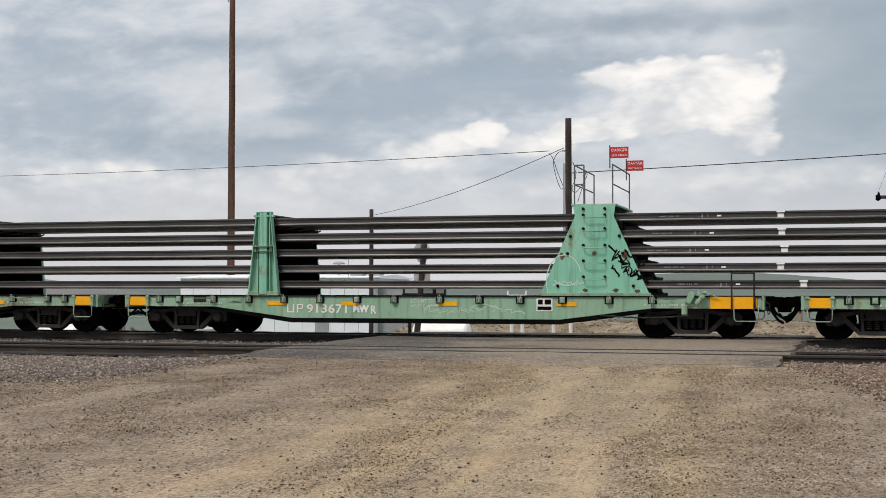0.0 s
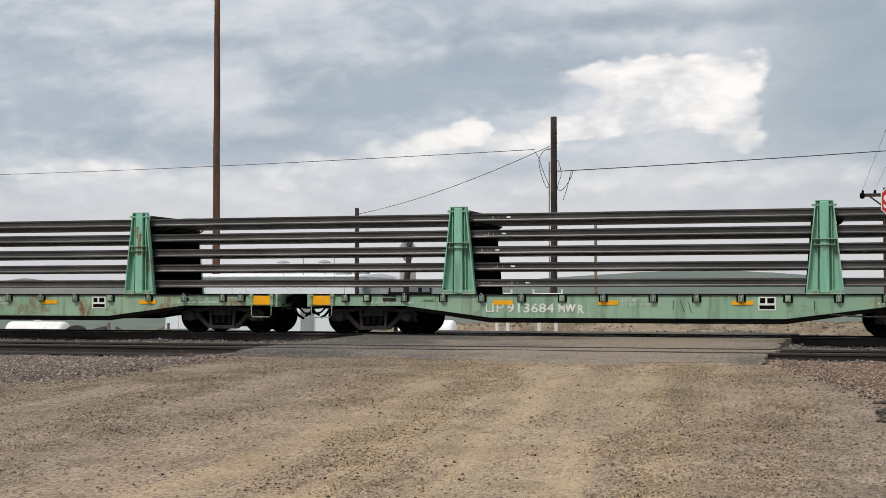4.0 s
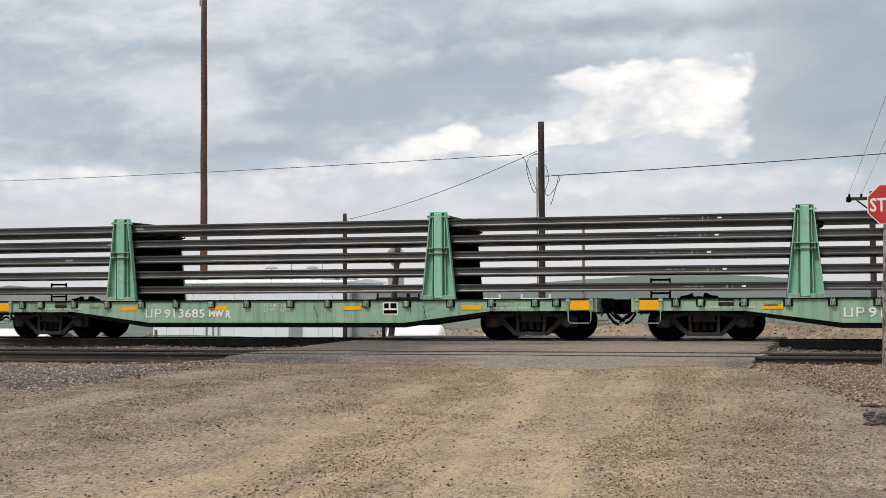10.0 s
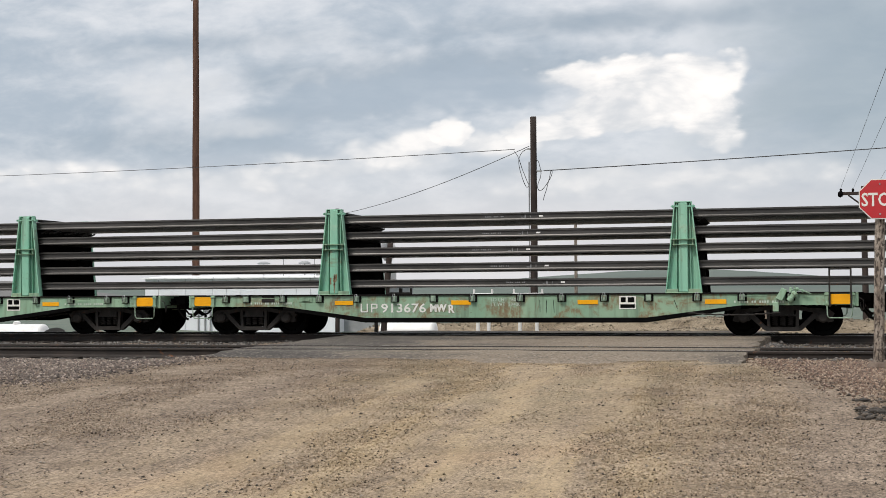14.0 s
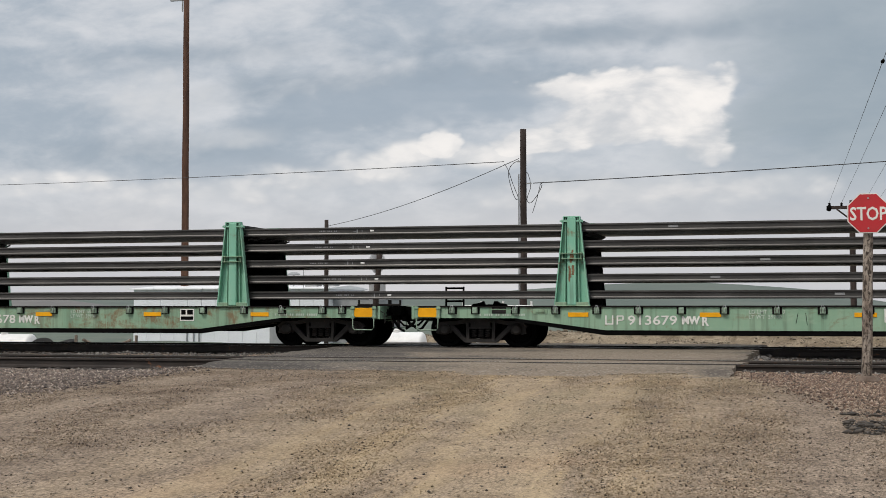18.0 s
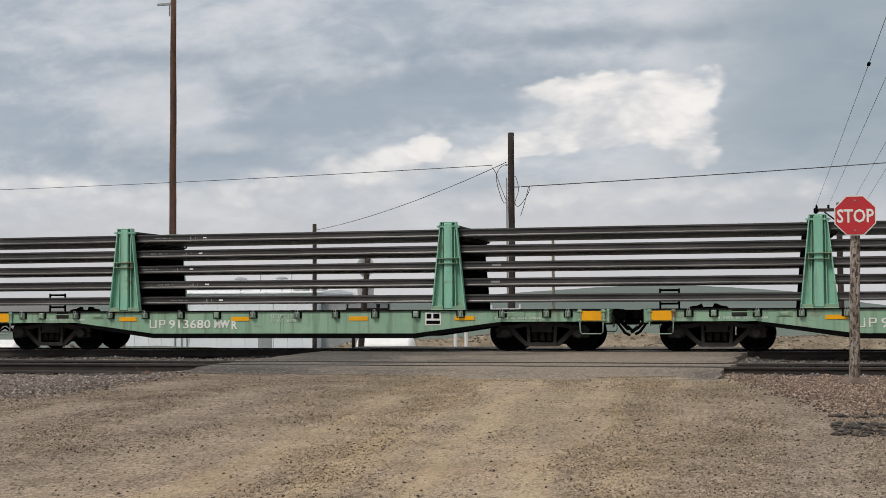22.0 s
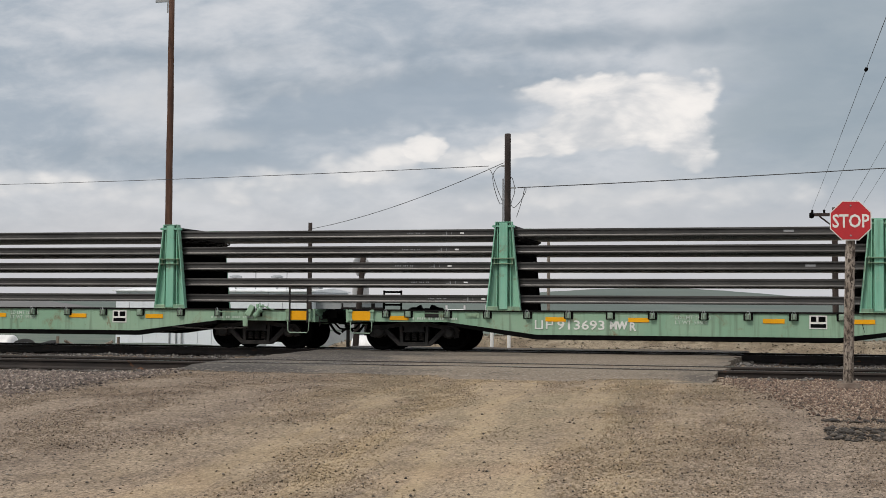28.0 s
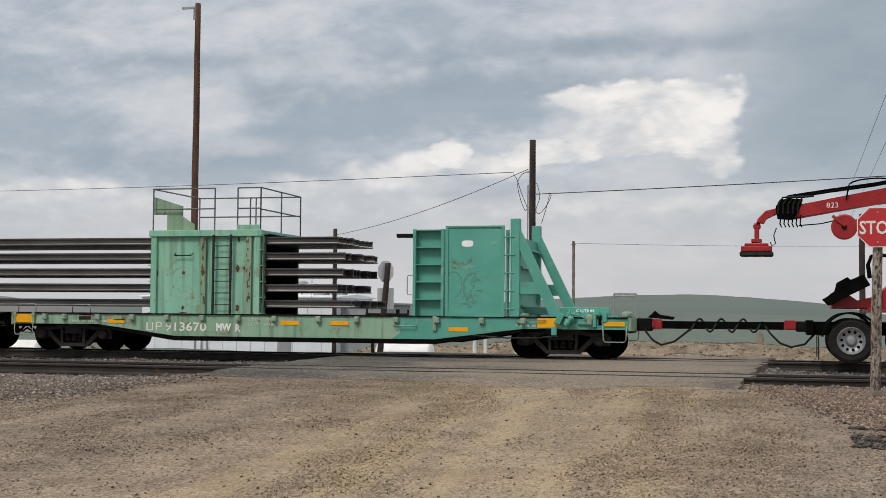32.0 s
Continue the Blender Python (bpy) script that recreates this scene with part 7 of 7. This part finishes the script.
for x in (-0.95, -0.45, 0.5, 1.0):
    part("insulator", disc(bmesh.new(), [(0.03, 0.0), (0.06, 0.04), (0.042, 0.08), (0.06, 0.11), (0.02, 0.15)], 10, "z", (x, 0, 6.66)), BLACK, arm_pole)
part("dead_end", disc(bmesh.new(), [(0.10, -0.1), (0.15, 0.0), (0.10, 0.1)], 10, "x", (-0.98, -0.1, 6.56)), BLACK, arm_pole)


def wire(label, a, b, sag, r=0.012, n=28):
    a, b = Vector(a), Vector(b)
    bm = bmesh.new()
    pipe(bm, [a.lerp(b, k / n) - Vector((0, 0, 4 * sag * (k / n) * (1 - k / n))) for k in range(n + 1)], r, 5)
    return tagged(part("overhead_wire", bm, WIRE), label, "wire", "overhead wires")


def curl(pts, n=6):
    """A smooth run through loose points."""
    q = [Vector(p) for p in pts]
    q = [q[0]] + q + [q[-1]]
    out = []
    for a, b, c, d in zip(q, q[1:], q[2:], q[3:]):
        for k in range(n):
            t = k / n
            out.append(0.5 * (2 * b + (c - a) * t + (2 * a - 5 * b + 4 * c - d) * t * t + (3 * b - a - 3 * c + d) * t ** 3))
    return out + [q[-1]]


wire("dark service cable strung from a utility pole", (-10.68, 52.0, 6.72), (-74.0, 84.0, 9.68), 0.25, 0.014)
wire("dark service cable strung from a utility pole", (-10.08, 52.0, 6.83), (-26.1, 75.0, 5.70), 0.3, 0.014)
wire("twisted dark service cable strung from a utility pole", (-9.5, 52.0, 5.83), (22.0, 52.0, 7.35), 0.15, 0.019)
for x, z0, z1 in ((2.07, 5.38, 5.55), (2.58, 5.35, 5.75), (3.5, 5.35, 6.2), (4.05, 5.35, 6.5)):
    wire("thin line wire running over the tracks", (x, 60.0, z0), (x * 0.82, 2.0, z1), 0.06, 0.0052)
wire("thin far line wire", (-15.0, 95.0, 6.2), (30.0, 110.0, 7.2), 0.4, 0.012)
bead = part("line_damper", disc(bmesh.new(), [(0.01, -0.12), (0.035, -0.05), (0.035, 0.05), (0.01, 0.12)], 8, "y"), BLACK, at=pose(1.845, 25.2, 5.42))
tagged(bead, "small dark damper on a line wire", "damper")
bm = bmesh.new()
pipe(bm, curl([(-0.77, 0, 7.93), (-0.62, 0, 7.70), (-0.45, 0, 7.2), (-0.25, 0, 6.7), (-0.15, 0, 6.45)]), 0.013, 5)
part("cable_loop", bm, WIRE, mid_pole)
bm = bmesh.new()
pipe(bm, curl([(-0.17, 0, 8.05), (-0.45, 0, 7.9), (-0.60, 0, 7.55), (-0.5, 0, 7.0), (-0.3, 0, 6.5), (-0.15, 0, 6.6)]), 0.013, 5)
part("cable_loop", bm, WIRE, mid_pole)
bm = bmesh.new()
pipe(bm, curl([(0.4, 0, 7.13), (0.75, 0, 7.1), (0.6, 0, 6.7), (0.3, 0, 6.35), (0.15, 0, 6.5), (0.3, 0, 7.0), (0.2, 0, 7.5), (0.1, 0, 7.55)]), 0.013, 5)
part("cable_loop", bm, WIRE, mid_pole)
bm = bmesh.new()
pipe(bm, curl([(0.7, 0, 7.1), (0.55, 0, 6.5), (0.42, 0, 6.1), (0.38, 0, 5.95)]), 0.013, 5)
part("cable_loop", bm, WIRE, mid_pole)

# ---- beyond the tracks ----


def shed():
    b = thing("warehouse", "long low white metal warehouse with a shallow roof", "building", pose(-44.0, 85.0, -1.7))
    rng = random.Random(4)
    wide, high = 14.4, 3.75
    for k in range(14):
        x = k * wide / 14
        bm = boxes((x + 0.012, x + wide / 14 - 0.012, 0, 0.08, 0, high))
        part("siding_panel", bm, SHED, b)
    part("side_wall", boxes((wide - 0.1, wide, 0.08, 8, 0, high), (0, 0.1, 0.08, 8, 0, high), (0, wide, 7.9, 8, 0, high)), SHED, b)
    for k in range(8):
        x0, x1 = -0.2 + k * (wide + 0.4) / 8, -0.2 + (k + 1) * (wide + 0.4) / 8
        bm = bmesh.new()
        plate(bm, [(-0.3, high), (-0.3, high + 0.07), (4, high + 0.30), (8.3, high + 0.07), (8.3, high)], x0 + 0.01, x1 - 0.01, "x")
        part("roof_panel", bm, SHED_ROOF, b)
        part("roof_seam", boxes((x1 - 0.03, x1 + 0.03, -0.3, -0.26, high + 0.0, high + 0.12)), SHED_ROOF, b)
    for x, y in ((7.7, 3.0), (10.8, 3.0)):
        v = part("roof_vent", tube_frame([((x, y, high), (x, y, high + 1.05))], 0.05), GREY, b, "grey roof vent with a cap")
        part("vent_cap", disc(bmesh.new(), [(0.42, high + 1.02), (0.45, high + 1.10), (0.2, high + 1.22)], 14, "z", (x, y, 0)), ALU, v)
    for x in (4.1, 4.6, 5.0):
        part("downpipe", tube_frame([((x, -0.08, 0), (x, -0.08, 2.2))], 0.05), GREY, b)
    part("meter", disc(bmesh.new(), [(0.15, -0.12), (0.18, -0.05), (0.18, 0.0)], 12, "y", (4.8, 0, 1.6)), GREY, b)
    part("door", soft(boxes((10.2, 11.2, -0.04, 0, 0, 2.1)), 0.01, 1), GREY, b, "grey door")
    part("lean_to", boxes((14.4, 17.3, 1.0, 8.0, 0, 3.3)), GREY, b, "grey lean-to shed")
    part("lean_to_roof", boxes((14.4, 17.5, 0.8, 8.2, 3.31, 3.45)), ALU, b)
    for x in (12.0, 13.3):
        part("roof_box", soft(boxes((x, x + 0.9, 2, 3, high, high + 0.65)), 0.03, 1), GREY, b)
    part("mast", tube_frame([((11.9, 2, high), (11.9, 2, high + 1.6))], 0.03), GREY, b)
    part("mast", tube_frame([((9.6, 2, high), (9.6, 2, high + 1.5))], 0.03), GREY, b)


shed()


def lying_tank(x, y, z, length, r, label):
    t = thing("storage_tank", label, "tank", pose(x, y, z))
    prof = [(r * math.sin(math.radians(a)), -length / 2 + 0.35 * r * (1 - math.cos(math.radians(a)))) for a in (8, 30, 55, 75, 90)]
    prof += [(p, -h) for p, h in prof[::-1]]
    part("shell", disc(bmesh.new(), prof, 28, "x", (0, 0, r + 0.12)), TANK, t, smooth=True)
    for s in (-1, 1):
        part("saddle", soft(boxes((s * length * 0.3 - 0.06, s * length * 0.3 + 0.06, -r * 0.7, r * 0.7, 0, 0.3)), 0.01, 1), GREY, t)
    part("dome", disc(bmesh.new(), [(0.14, 2 * r + 0.10), (0.14, 2 * r + 0.2), (0.06, 2 * r + 0.24)], 14, "z"), TANK, t)


lying_tank(-13.1, 45.0, -1.0, 2.1, 0.46, "white horizontal fuel tank on the dirt beyond the tracks")
lying_tank(-29.0, 45.5, -1.15, 2.6, 0.46, "white horizontal tank by a heap of old tyres")


def old_tyre(x, y, z, tilt, turn):
    ob = tagged(part("old_tyre", disc(bmesh.new(), [(0.24, -0.10), (0.40, -0.12), (0.46, -0.06), (0.46, 0.06), (0.40, 0.12), (0.24, 0.10)], 22, "z"), RUBBER, at=pose(x, y, z, tilt, 0, turn), smooth=True),
                "worn black tyre lying on the dirt", "tyre", "old tyres")
    return ob


old_tyre(-26.8, 44.5, -0.55, 35, 10)
old_tyre(-26.0, 44.8, -0.52, 20, -30)
old_tyre(-25.4, 45.0, -0.62, 5, 0)

fence = thing("timber_brace", "crossed grey timbers beyond the tracks", "timber", pose(-21.7, 40.0, -0.9))
for a, b in (((-0.9, 0, 0.0), (0.9, 0, 0.75)), ((-0.9, 0.1, 0.75), (0.9, 0.1, 0.0)), ((1.1, 0, -0.1), (1.1, 0, 0.9)), ((-1.1, 0, -0.1), (-1.1, 0, 0.9))):
    part("timber", tube_frame([(a, b)], 0.05), GREYWOOD, fence)


def pipe_stand(x0, x1, y, top, material, label):
    g = thing("pipe_stand", label, "barrier", pose((x0 + x1) / 2, y, -1.0))
    w = (x1 - x0) / 2
    for s in (-1, 1):
        part("leg", tube_frame([((s * w * 0.55, 0, 0), (s * w * 0.55, 0, top + 0.9))], 0.065, 8), material, g)
    part("bar", tube_frame([((-w, 0, top + 0.93), (w, 0, top + 0.93))], 0.05, 8), material, g)
    for s in (-1, 1):
        part("end_peg", tube_frame([((s * w * 0.92, 0, top + 0.93), (s * w * 0.92, 0, top + 1.12))], 0.035), material, g)


pipe_stand(-10.74, -10.04, 45.0, 1.0, TANK, "white pipe stand in the field")
pipe_stand(-9.34, -8.26, 45.0, 1.0, TANK, "white pipe stand in the field")
pipe_stand(-14.56, -13.36, 45.0, 1.05, GRIME, "dark pipe stand in the field")
pipe_stand(-13.36, -12.98, 45.0, 1.05, GRIME, "dark pipe stand in the field")
post = thing("field_post", "short grey stub post on the dirt bank", "post", pose(-1.0, 48.0, -0.3))
part("shaft", soft(boxes((-0.12, 0.12, -0.12, 0.12, 0, 0.75)), 0.02, 1), GREYWOOD, post)

# broken asphalt by the road edge
bm = bmesh.new()
grid = []
for j in range(41):
    row = []
    for i in range(91):
        x, y = 0.85 + 2.4 * i / 90, 14.0 + 1.2 * j / 40
        edge = min(i / 12, (90 - i) / 12, j / 8, (40 - j) / 8, 1.0)
        h = 0.055 * noise.noise((x * 2.6, y * 3.4, 2.0)) + 0.03 * noise.noise((x * 9.0, y * 11.0, 4.0)) + 0.012 * noise.noise((x * 30.0, y * 30.0, 6.0))
        row.append(bm.verts.new((x, y, ground_z(x, y) - 0.035 + edge * (0.025 + 1.2 * h))))
    grid.append(row)
for one, two in zip(grid, grid[1:]):
    for i in range(90):
        bm.faces.new((one[i], one[i + 1], two[i + 1], two[i]))
tagged(part("asphalt_rubble", bm, ASPHALT_DARK), "heap of broken dark asphalt at the road edge", "asphalt rubble")


def motions():
    """The train runs to the left; its wheels turn with it."""
    times = [i * 1.0 for i in range(33)]
    for ob, x in TRAIN:
        y, z = ob.matrix_basis.translation.y, ob.matrix_basis.translation.z
        walk(ob, [(t, pose(x - gone(t), y, z)) for t in times])
    ticks = [i / 15 for i in range(481)]
    for ob, _ in TRAIN:
        for wheel in [o for o in ob.children_recursive if o.name.startswith(("wheelset", "rail_wheel"))]:
            r = 0.42 if wheel.name.startswith("wheelset") else 0.505
            p = wheel.matrix_basis.translation.copy()
            walk(wheel, [(t, pose(p.x, p.y, p.z, 0, -math.degrees(gone(t) / r), 0)) for t in ticks])


motions()
